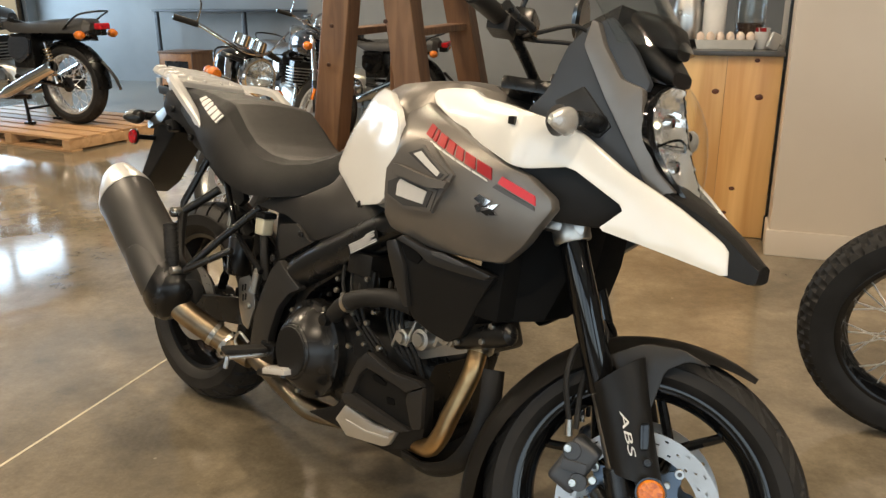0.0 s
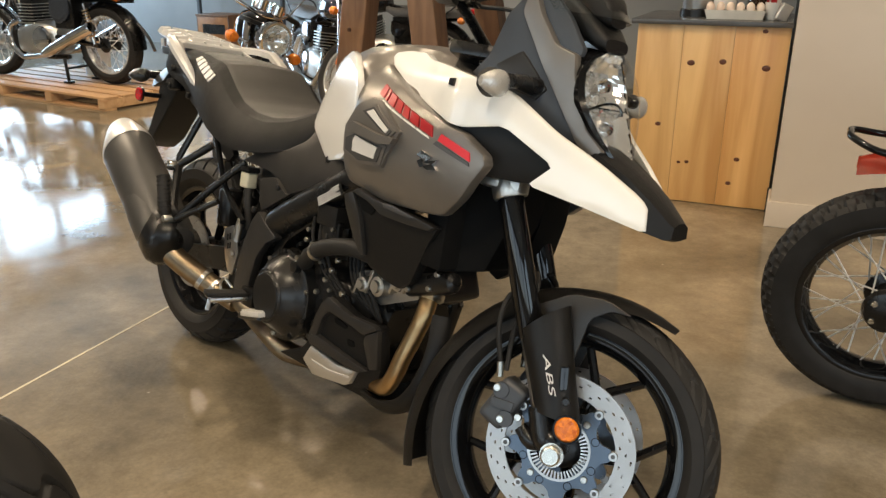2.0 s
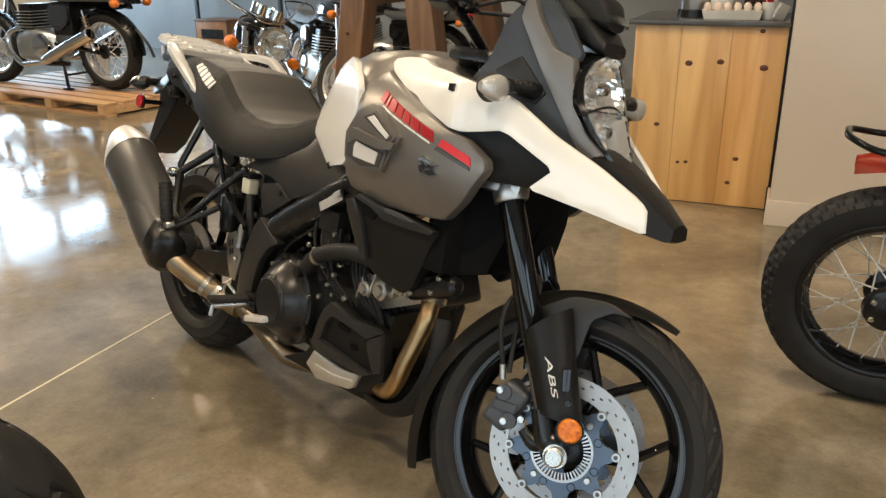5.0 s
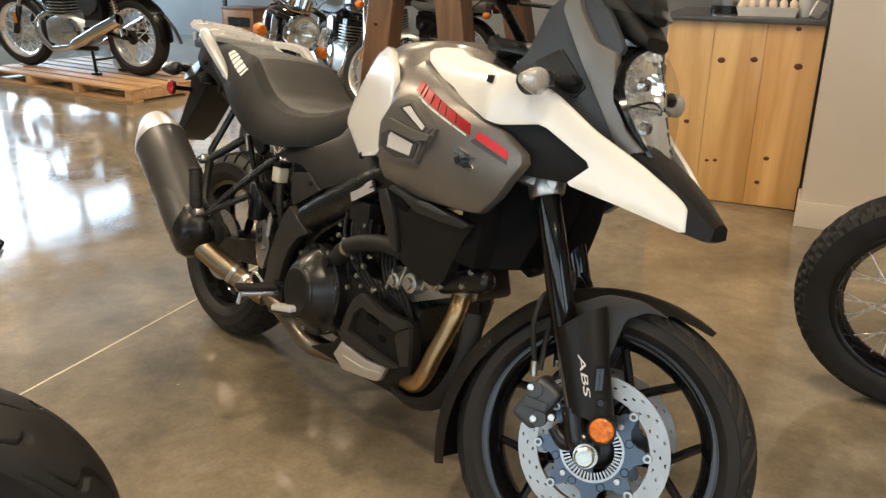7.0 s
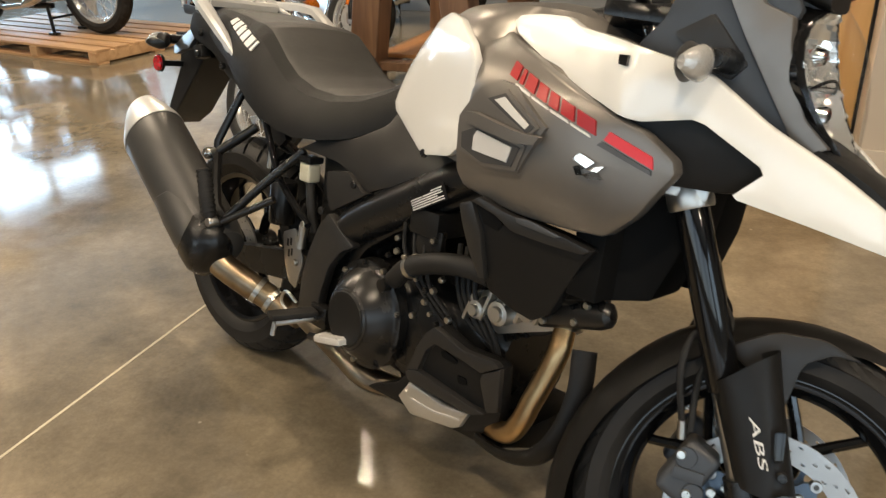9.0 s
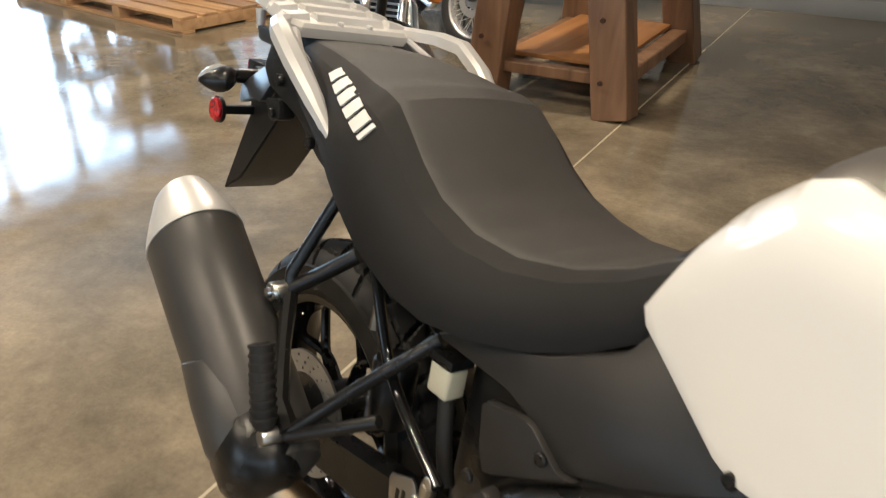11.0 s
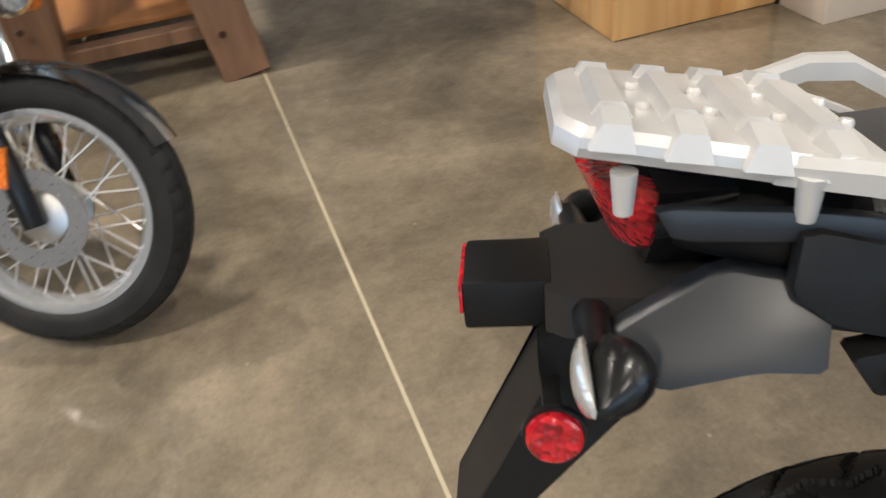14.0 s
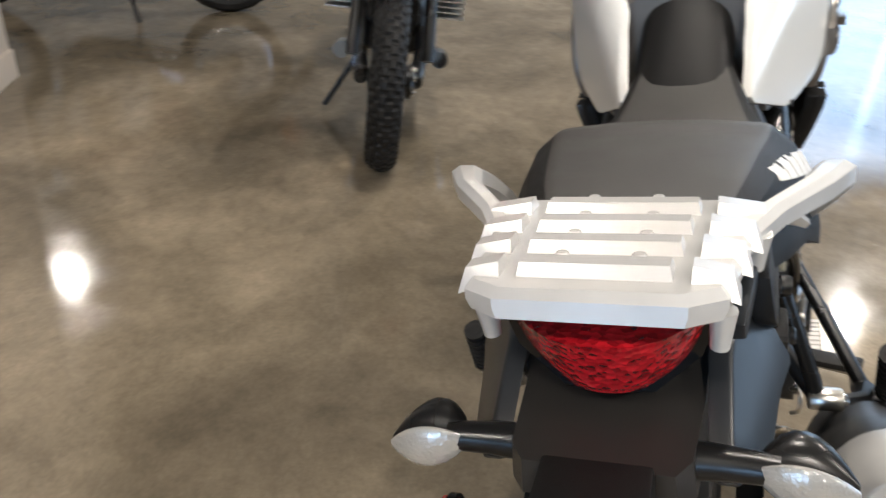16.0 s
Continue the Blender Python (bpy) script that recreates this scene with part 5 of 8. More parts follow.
for sgn in (-1, 1):
    foot = Vector((1.497, sgn * 0.105, 0.33))
    gr = []
    for i in range(9):
        v = i / 8
        row = []
        for k in range(17):
            a = radians(-75 + 268 * k / 16)
            c = foot + FORK_D * (0.05 + (0.2 + 0.042 * math.cos(a)) * v) + Vector((0.034, sgn * 0.006, 0))
            row.append(c + Vector((math.cos(a) * (0.048 + 0.006 * v + 0.012 * v * v * max(0, math.cos(a))), sgn * math.sin(a) * 0.036, 0)))
        gr.append(row)
    gb = bmesh.new()
    vs = [[gb.verts.new(p) for p in r] for r in gr]
    for a, b in zip(vs, vs[1:]):
        for i in range(16):
            gb.faces.new((a[i], a[i + 1], b[i + 1], b[i]))
    bmesh.ops.solidify(gb, geom=gb.faces[:], thickness=0.004)
    fg = fp("fork_guard", gb, DARKGREY, "matt dark grey fork guard")
    stay = panel([(1.4, 0.575), (1.47, 0.62), (1.54, 0.626), (1.6, 0.606), (1.555, 0.606), (1.518, 0.58), (1.508, 0.5), (1.49, 0.42), (1.47, 0.44), (1.46, 0.54)], lambda x, z: -0.082, 0.012, 0.05, 1 if sgn < 0 else -1, 0.004, 0.12)
    fp("mudguard_stay", stay, DARKGREY, "", fg)
    rfl = [(0, 0.011), (0.021, 0.011), (0.0245, 0.007), (0.026, 0), (0, 0)]
    fr = fp("amber_reflector", lathe([(r, sgn * h) for r, h in rfl], 28, "Y", (1.541, sgn * 0.149, 0.366)), AMBER, "round amber side reflector")
    fp("rim", lathe([(0.0245, sgn * 0.001), (0.028, sgn * 0.001), (0.028, sgn * 0.008), (0.0245, sgn * 0.008)], 28, "Y", (1.541, sgn * 0.149, 0.366), True), GLOSSBLACK, "", fr)
    cal = box(1.365, 1.425, min(sgn * 0.05, sgn * 0.118), max(sgn * 0.05, sgn * 0.118), 0.315, 0.415, 0.014, 3)
    cal = moved(cal, Matrix.Translation((1.395, 0, 0.365)) @ Matrix.Rotation(radians(24), 4, "Y") @ Matrix.Translation((-1.395, 0, -0.365)))
    for dz in (0.338, 0.392):
        cyl((1.398 - 0.42 * (dz - 0.365), sgn * 0.11, dz), (1.398 - 0.42 * (dz - 0.365), sgn * 0.1205, dz), 0.0175, 18, cal, 0.002)
    join(cal, moved(box(1.372, 1.42, min(sgn * 0.118, sgn * 0.123), max(sgn * 0.118, sgn * 0.123), 0.355, 0.375, 0.002), Matrix.Identity(4)))
    ca = fp("brake_caliper", cal, BLUEGREY, "dark radial brake caliper")
    for dz, dx in ((0.335, 1.4), (0.395, 1.378), (0.35, 1.435)):
        fp("caliper_bolt", bolt_at((dx, sgn * 0.117, dz), 0.0085, 0.007, (0, sgn, 0)), ZINC, "", ca)
    fp("caliper_bracket", tube([(1.44, sgn * 0.1, 0.33), (1.47, sgn * 0.1, 0.31), (1.5, sgn * 0.1, 0.32)], [0.014, 0.02, 0.016], 10, 4), BLACKPAINT, "", ca)
    fp("banjo", cyl((1.372, sgn * 0.1, 0.415), (1.366, sgn * 0.104, 0.445), 0.007, 10), ZINC, "", ca)
    for k in (0, 1):
        fp("brake_hose", tube([(1.37 + 0.012 * k, sgn * 0.1, 0.43), (1.345 + 0.03 * k, sgn * (0.112 - 0.02 * k), 0.52), (1.35 + 0.05 * k, sgn * 0.1, 0.585 + 0.02 * k), (1.385, sgn * 0.07, 0.59 + 0.05 * k)], 0.0055, 8, 6), RUBBER, "", ca)

# ---- engine, frame and the right-hand side
def rp(name, outline, y, thick, material, label="", rb=0.1, bev=0.005, cell=0.06, fn=None, both=False, angle=38):
    f = fn or (lambda x, z: y)
    if both:
        hp(name, panel(outline, f, thick, cell, -1, bev, rb), material, label, angle=angle)
    return hp(name, panel(outline, f, thick, cell, 1, bev, rb), material, label, angle=angle)


rp("frame_spar", [(0.43, 0.345), (0.455, 0.44), (0.5, 0.55), (0.545, 0.6), (0.63, 0.648), (0.845, 0.755), (0.93, 0.78), (1.2, 0.87), (1.2, 0.81), (0.95, 0.69), (0.9, 0.69), (0.71, 0.577), (0.62, 0.515), (0.555, 0.42), (0.52, 0.3), (0.46, 0.285)], -0.165, 0.05, BLACKPAINT, "black aluminium frame spar", both=True, fn=lambda x, z: -0.165 + 0.1 * max(0, x - 0.9))
rp("frame_cover", [(0.5, 0.545), (0.53, 0.578), (0.572, 0.55), (0.62, 0.522), (0.58, 0.5), (0.545, 0.455), (0.525, 0.39), (0.512, 0.31), (0.44, 0.29), (0.447, 0.4), (0.465, 0.47)], -0.205, 0.025, DARKGREY, "matt dark grey frame cover", both=True, bev=0.008, fn=lambda x, z: -0.207 + 0.9 * (x - 0.52 - 0.25 * (z - 0.45)) ** 2)
rp("side_cover", [(0.36, 0.69), (0.42, 0.72), (0.53, 0.742), (0.62, 0.79), (0.645, 0.84), (0.79, 0.775), (0.845, 0.758), (0.83, 0.735), (0.6, 0.635), (0.56, 0.665), (0.5, 0.685)], -0.16, 0.03, DARKGREY, "dark grey side cover under the seat", both=True, fn=lambda x, z: -0.168 + 0.4 * max(0, z - 0.71) + 0.1 * max(0, x - 0.66))
rp("side_cover_lower", [(0.475, 0.66), (0.55, 0.675), (0.605, 0.64), (0.63, 0.645), (0.5, 0.57), (0.485, 0.6)], -0.178, 0.02, DARKGREY, "", both=True)
for sgn in (1, -1):
    hp("frame_tube", tube([(0.52, -sgn * 0.158, 0.5), (0.57, -sgn * 0.16, 0.548), (0.66, -sgn * 0.158, 0.605), (0.76, -sgn * 0.154, 0.664), (0.87, -sgn * 0.15, 0.728), (0.98, -sgn * 0.14, 0.775)], [0.038, 0.043, 0.045, 0.043, 0.041, 0.038], 24, 5), BLACKPAINT, "rounded black frame beam")
stk = rp("warning_label", [(0.771, 0.671), (0.86, 0.723), (0.876, 0.694), (0.785, 0.643)], -0.2, 0.002, BLACKPAINT, "black warning label with rows of pale print", rb=0, bev=0)
for r in range(6):
    for u, ln2 in (((0.05, 0.5), (0.58, 0.36)), ((0.05, 0.88),), ((0.05, 0.72),), ((0.05, 0.86),), ((0.05, 0.3), (0.39, 0.5)), ((0.62, 0.3),))[r]:
        v = 0.1 + 0.145 * r
        x, z = 0.785 + 0.091 * u - 0.015 * v, 0.643 + 0.051 * u + 0.0285 * v
        lo = ring_loft([[(x + 0.091 * du - 0.015 * dv, yy, z + 0.051 * du + 0.0285 * dv) for du, dv in ((0, 0), (ln2, 0), (ln2, 0.07), (0, 0.07))] for yy in (-0.2003, -0.2008)])
        part("print_bar", lo, LETTER, stk)
for p in ((0.5, -0.2, 0.575), (0.59, -0.19, 0.655), (0.79, -0.19, 0.765), (0.5, -0.2, 0.33), (0.905, -0.205, 0.78)):
    hp("cover_bolt", bolt_at(p, 0.009, 0.006), BLACKPAINT, "black socket bolt")

# crankcase and clutch cover
eng = ring_loft([superring(0.56, 0.1, 0.36, 0.1, 24, 4), superring(0.62, 0.15, 0.37, 0.13, 24, 4), superring(0.8, 0.16, 0.37, 0.14, 24, 4), superring(0.95, 0.14, 0.36, 0.12, 24, 4), superring(1.0, 0.11, 0.35, 0.09, 24, 4)])
en = hp("engine", eng, BLACKPAINT, "black twin-cylinder engine")
cc = moved(lathe([(0.0, -0.068), (0.062, -0.068), (0.0645, -0.066), (0.066, -0.062), (0.067, -0.063), (0.072, -0.06), (0.096, -0.03), (0.103, -0.016), (0.108, -0.011), (0.118, -0.009), (0.12, 0.02), (0.0, 0.02)], 56), Matrix.Translation((0.655, -0.17, 0.375)) @ Matrix.Diagonal((0.94, 1, 1.06, 1)))
cco = part("clutch_cover", cc, CASING, en, "satin black clutch cover with a flat round face")
part("face_plate", moved(lathe([(0, -0.0705), (0.058, -0.0705), (0.06, -0.0685), (0.0, -0.0685)], 48), Matrix.Translation((0.655, -0.17, 0.375)) @ Matrix.Diagonal((0.94, 1, 1.06, 1))), PLASTIC, cco)
for k in range(9):
    a = 2 * math.pi * k / 9 + 0.3
    part("case_bolt", bolt_at((0.655 + 0.113 * 0.94 * math.cos(a), -0.179, 0.375 + 0.113 * 1.06 * math.sin(a)), 0.0065, 0.008), ZINC if k % 3 == 0 else BLACKPAINT, en)
# front cylinder and head
fc = moved(box(-0.07, 0.07, -0.1, 0.1, 0, 0.2, 0.012), Matrix.Translation((0.86, 0, 0.44)) @ Matrix.Rotation(radians(62), 4, "Y"))
part("front_cylinder", fc, BLACKPAINT, en, "black front cylinder")
for k in range(6):
    f = moved(box(-0.078, 0.078, -0.108, 0.108, 0.03 + 0.026 * k, 0.037 + 0.026 * k, 0.002), Matrix.Translation((0.86, 0, 0.44)) @ Matrix.Rotation(radians(62), 4, "Y"))
    part("cooling_fin", f, BLACKPAINT, en)
hd = moved(box(-0.065, 0.065, -0.115, 0.115, 0.17, 0.235, 0.02, 3), Matrix.Translation((0.86, 0, 0.44)) @ Matrix.Rotation(radians(66), 4, "Y"))
part("cylinder_head", hd, DARKGREY, en, "dark grey cylinder head cover")
for x, z in ((1.12, 0.535), (1.165, 0.55), (1.085, 0.52), (1.0, 0.5)):
    part("head_bolt", bolt_at((x, -0.117, z), 0.009, 0.012), ZINC, en)
rc = moved(box(-0.07, 0.07, -0.1, 0.1, 0, 0.22, 0.015), Matrix.Translation((0.74, 0, 0.48)) @ Matrix.Rotation(radians(-10), 4, "Y"))
part("rear_cylinder", rc, BLACKPAINT, en, "black rear cylinder")
part("oil_cap", lathe([(0, -0.02), (0.014, -0.018), (0.016, 0), (0, 0)], 14, "Y", (0.735, -0.2, 0.475)), BLACKPAINT, en)
part("wire_box", box(0.77, 0.85, -0.19, -0.1, 0.6, 0.655, 0.006), PLASTIC, en)
part("relay_plate", box(0.79, 0.86, -0.185, -0.17, 0.535, 0.62, 0.004), BLACKPAINT, en)
for p in ((0.845, 0.6), (0.8, 0.555), (0.83, 0.548), (0.77, 0.545), (0.86, 0.5), (0.84, 0.47), (0.745, 0.55), (0.88, 0.53), (0.81, 0.43)):
    part("fastener", bolt_at((p[0], -0.187, p[1]), 0.007, 0.01), ZINC, en)
hp("coolant_hose", tube([(0.745, -0.19, 0.488), (0.79, -0.2, 0.528), (0.86, -0.205, 0.56), (0.94, -0.2, 0.578), (1.0, -0.19, 0.575)], 0.0215, 14, 6), RUBBER, "thick black coolant hose")
hp("hose_clip", tube([(0.795, -0.2, 0.53), (0.805, -0.201, 0.536)], 0.0235, 14, 0), ZINC, "zinc hose clip")
for k in range(4):
    hp("wiring", tube([(0.88 + 0.02 * k, -0.15, 0.6), (0.9 + 0.015 * k, -0.165, 0.52), (0.93 + 0.02 * k, -0.15, 0.45), (0.98 + 0.01 * k, -0.12, 0.42 - 0.02 * k)], 0.0055, 8, 6), RUBBER, "black wiring loom")

# radiator and its side wings
WING = [(0.974, 0.715), (1.011, 0.736), (1.062, 0.719), (1.173, 0.704), (1.222, 0.693), (1.195, 0.655), (1.134, 0.544), (1.099, 0.521), (1.059, 0.531), (1.015, 0.555), (1.005, 0.581), (0.987, 0.631), (0.978, 0.684)]


def y_wing(x, z):
    return -(0.263 - 0.19 * (x - 0.974) - 0.3 * max(0, 0.7 - z))



rad = hp("radiator", box(1.17, 1.23, -0.2, 0.2, 0.6, 0.8, 0.006), DEEPBLACK, "black radiator block")
for sgn in (1, -1):
    wing = hp("radiator_wing", panel(WING, y_wing, 0.03, 0.04, sgn, 0.005, 0.06), PLASTIC, "black moulded radiator side wing")
    part("upper_lip", panel([(0.996, 0.726), (1.011, 0.737), (1.062, 0.721), (1.173, 0.706), (1.223, 0.694), (1.205, 0.683), (1.142, 0.685), (1.08, 0.69), (1.045, 0.712)], lambda x, z: y_wing(x, z) - 0.014, 0.018, 0.04, sgn, 0.005, 0.08), DARKGREY, wing, "raised lip of the air scoop")
    part("rear_flange", panel([(0.972, 0.716), (0.996, 0.726), (1.014, 0.678), (1.016, 0.582), (1.004, 0.58), (0.987, 0.631), (0.978, 0.684)], lambda x, z: y_wing(x, z) - 0.012, 0.016, 0.04, sgn, 0.004, 0.08), DARKGREY, wing)
    # the scoop's inner shade is a dark panel laid on the wing
    part("scoop_hole", panel([(1.002, 0.721), (1.026, 0.724), (1.056, 0.696), (1.043, 0.682), (1.018, 0.689)], lambda x, z: y_wing(x, z) - 0.004, 0.006, 0.04, sgn, 0, 0.05), DEEPBLACK, wing, "dark panel for the shade in the air scoop")
    part("wing_strip", panel([(1.085, 0.718), (1.109, 0.72), (1.172, 0.706), (1.158, 0.701), (1.09, 0.709)], lambda x, z: y_wing(x, z) - 0.0165, 0.004, 0.04, sgn, 0.001, 0.1), VENTGREY, wing, "grey inset strip")
    hp("inner_cowl", panel([(1.16, 0.8), (1.33, 0.83), (1.32, 0.72), (1.285, 0.61), (1.22, 0.595), (1.17, 0.6)], lambda x, z: -0.16 + 0.5 * max(0, x - 1.2), 0.1, 0.06, sgn, 0.004, 0.05), DEEPBLACK, "black inner cowl beside the radiator")

# belly cowl and its silver skid inserts
def y_cowl(x, z):
    return -(0.207 - 0.33 * (x - 0.86) + 0.25 * (z - 0.33))


def set_back(side, outline):
    """The far cowl reaches less far forward than the near one."""
    return outline if side > 0 else [(0.83 + (x - 0.83) * 0.62 if x > 0.83 else x, z) for x, z in outline]


for sgn in (1, -1):
    cowl = hp("belly_cowl", panel(set_back(sgn, [(0.913, 0.448), (0.891, 0.428), (0.871, 0.393), (0.844, 0.328), (0.808, 0.283), (0.733, 0.247), (0.852, 0.222), (0.935, 0.213), (1.021, 0.235), (1.033, 0.295), (1.041, 0.396), (1.031, 0.408), (0.969, 0.413)]), y_cowl, 0.03, 0.04, sgn, 0.006, 0.06), PLASTIC, "black belly cowl with raised ribs")
    part("upper_band", panel(set_back(sgn, [(0.913, 0.45), (0.97, 0.416), (1.031, 0.411), (1.042, 0.401), (1.002, 0.377), (0.971, 0.392), (0.911, 0.412), (0.891, 0.391), (0.867, 0.334), (0.844, 0.331), (0.871, 0.393), (0.891, 0.429)]), lambda x, z: y_cowl(x, z) - 0.014, 0.017, 0.04, sgn, 0.005, 0.06), DARKGREY, cowl)
    part("front_band", panel(set_back(sgn, [(1.005, 0.376), (1.042, 0.399), (1.033, 0.295), (1.009, 0.286), (0.999, 0.358)]), lambda x, z: y_cowl(x, z) - 0.012, 0.015, 0.04, sgn, 0.004, 0.06), DARKGREY, cowl)
    part("lower_band", panel(set_back(sgn, [(0.842, 0.328), (0.865, 0.338), (0.971, 0.294), (1.009, 0.284), (0.976, 0.27), (0.848, 0.305)]), lambda x, z: y_cowl(x, z) - 0.016, 0.019, 0.04, sgn, 0.005, 0.06), DARKGREY, cowl)
    # dark panels laid on the cowl stand in for shaded slots
    for slot in ([(0.915, 0.395), (0.924, 0.399), (0.949, 0.383), (0.944, 0.374), (0.917, 0.382)], [(0.946, 0.349), (0.964, 0.348), (0.965, 0.332), (0.948, 0.331)]):
        part("cowl_slot", panel(set_back(sgn, slot), lambda x, z: y_cowl(x, z) - 0.003, 0.005, 0.04, sgn, 0, 0.1), DEEPBLACK, cowl, "dark panel for the shade in a cowl slot")
    sk = hp("skid_insert", panel(set_back(sgn, [(0.848, 0.303), (0.818, 0.257), (0.843, 0.219), (0.936, 0.22), (0.952, 0.229), (0.975, 0.272), (0.916, 0.272)]), lambda x, z: y_cowl(x, z) - 0.014, 0.016, 0.03, sgn, 0.006, 0.05), SKID, "brushed silver skid insert")
    part("skid_groove", panel(set_back(sgn, [(0.85, 0.264), (0.9, 0.25), (0.955, 0.252), (0.955, 0.247), (0.9, 0.245), (0.848, 0.259)]), lambda x, z: y_cowl(x, z) - 0.0155, 0.003, 0.03, sgn, 0, 0.05), ALUPALE, sk)
hp("belly_pan", ring_loft([[(x, -w, z1), (x, -w * 0.9, z0), (x, w * 0.9, z0), (x, w, z1)] for x, w, z0, z1 in ((0.7, 0.1, 0.215, 0.26), (0.85, 0.14, 0.188, 0.24), (1.0, 0.13, 0.19, 0.25), (1.08, 0.1, 0.22, 0.27), (1.11, 0.08, 0.26, 0.3))]), PLASTIC, "black belly pan")

# exhaust: front header, connecting pipe, collector
hp("exhaust_header", tube([(1.12, -0.1, 0.5), (1.126, -0.118, 0.455), (1.112, -0.13, 0.393), (1.098, -0.138, 0.345), (1.085, -0.142, 0.3), (1.055, -0.138, 0.258), (0.99, -0.115, 0.238), (0.85, -0.09, 0.23)], 0.0215, 20, 7), GOLDPIPE, "heat-tinted golden steel header pipe")
hp("header_flange", tube([(1.118, -0.094, 0.512), (1.12, -0.1, 0.5), (1.121, -0.103, 0.494)], [0.034, 0.034, 0.027], 18, 0), ZINC, "bright header flange")
hp("pipe_shield", tube([(1.17, -0.1, 0.47), (1.185, -0.12, 0.39), (1.17, -0.135, 0.305), (1.125, -0.14, 0.24), (1.05, -0.135, 0.205), (0.98, -0.13, 0.205)], 0.01, 10, 6, flat=2.4), PLASTIC, "black pipe shield")
hp("link_pipe", tube([(0.74, -0.1, 0.2), (0.64, -0.14, 0.205), (0.55, -0.15, 0.235), (0.4, -0.15, 0.27), (0.28, -0.15, 0.275)], [0.024, 0.03, 0.03, 0.024, 0.024], 16, 6), DULLPIPE, "dull steel connecting pipe")
hp("tail_pipe", tube([(0.39, -0.155, 0.262), (0.345, -0.165, 0.272), (0.3, -0.19, 0.298), (0.25, -0.235, 0.335), (0.21, -0.272, 0.37), (0.19, -0.285, 0.395)], [0.025, 0.027, 0.033, 0.034, 0.034, 0.034], 20, 6), BRONZEPIPE, "heat-tinted tail pipe")
for p, q in (((0.318, -0.181, 0.288), (0.308, -0.186, 0.294)), ((0.285, -0.203, 0.31), (0.276, -0.21, 0.316))):
    hp("pipe_clamp", tube([p, q], 0.0365, 20, 0), ZINC, "steel pipe clamp")

# swingarm, shock, chain side
hp("swingarm", ring_loft([[(x, -0.145, z - h), (x, -0.105, z - h), (x, -0.105, z + h), (x, -0.145, z + h)] for x, z, h in ((0.5, 0.4, 0.035), (0.35, 0.385, 0.04), (0.15, 0.35, 0.034), (-0.0, 0.322, 0.03), (-0.09, 0.315, 0.022))]), BLACKPAINT, "black swingarm beam", angle=25)
hp("swingarm", ring_loft([[(x, 0.105, z - h), (x, 0.145, z - h), (x, 0.145, z + h), (x, 0.105, z + h)] for x, z, h in ((0.5, 0.4, 0.035), (0.35, 0.385, 0.04), (0.15, 0.35, 0.034), (-0.0, 0.322, 0.03), (-0.09, 0.315, 0.022))]), BLACKPAINT, "black swingarm beam", angle=25)
hp("rear_axle_nut", lathe([(0, -0.175), (0.018, -0.173), (0.02, -0.15), (0.026, -0.148), (0.026, -0.14), (0, -0.14)], 18, "Y", RA), ZINC, "steel rear axle nut")
hp("hugger", tube([(0.33, 0, 0.5), (0.25, 0, 0.56), (0.12, 0, 0.625), (0.02, 0, 0.655)], [0.06, 0.075, 0.08, 0.07], 12, 5, flat=0.14), PLASTIC, "black inner mudguard")
shk = hp("rear_shock", cyl((0.4, 0, 0.35), (0.38, 0, 0.68), 0.02, 14), BLACKPAINT, "rear shock absorber with coil spring")
part("coil_spring", tube([(0.39 + 0.034 * math.cos(k * 0.8), 0.034 * math.sin(k * 0.8), 0.42 + 0.0035 * k) for k in range(60)], 0.0055, 6, 0), BLUEGREY, shk)
hp("battery_mass", box(0.4, 0.62, -0.13, 0.13, 0.42, 0.7, 0.02), BLACKPAINT, "black inner engine bay panel")
hp("shock_reservoir", cyl((0.24, -0.12, 0.47), (0.24, -0.12, 0.58), 0.035, 18, None, 0.006), BLACKPAINT, "black reservoir canister")

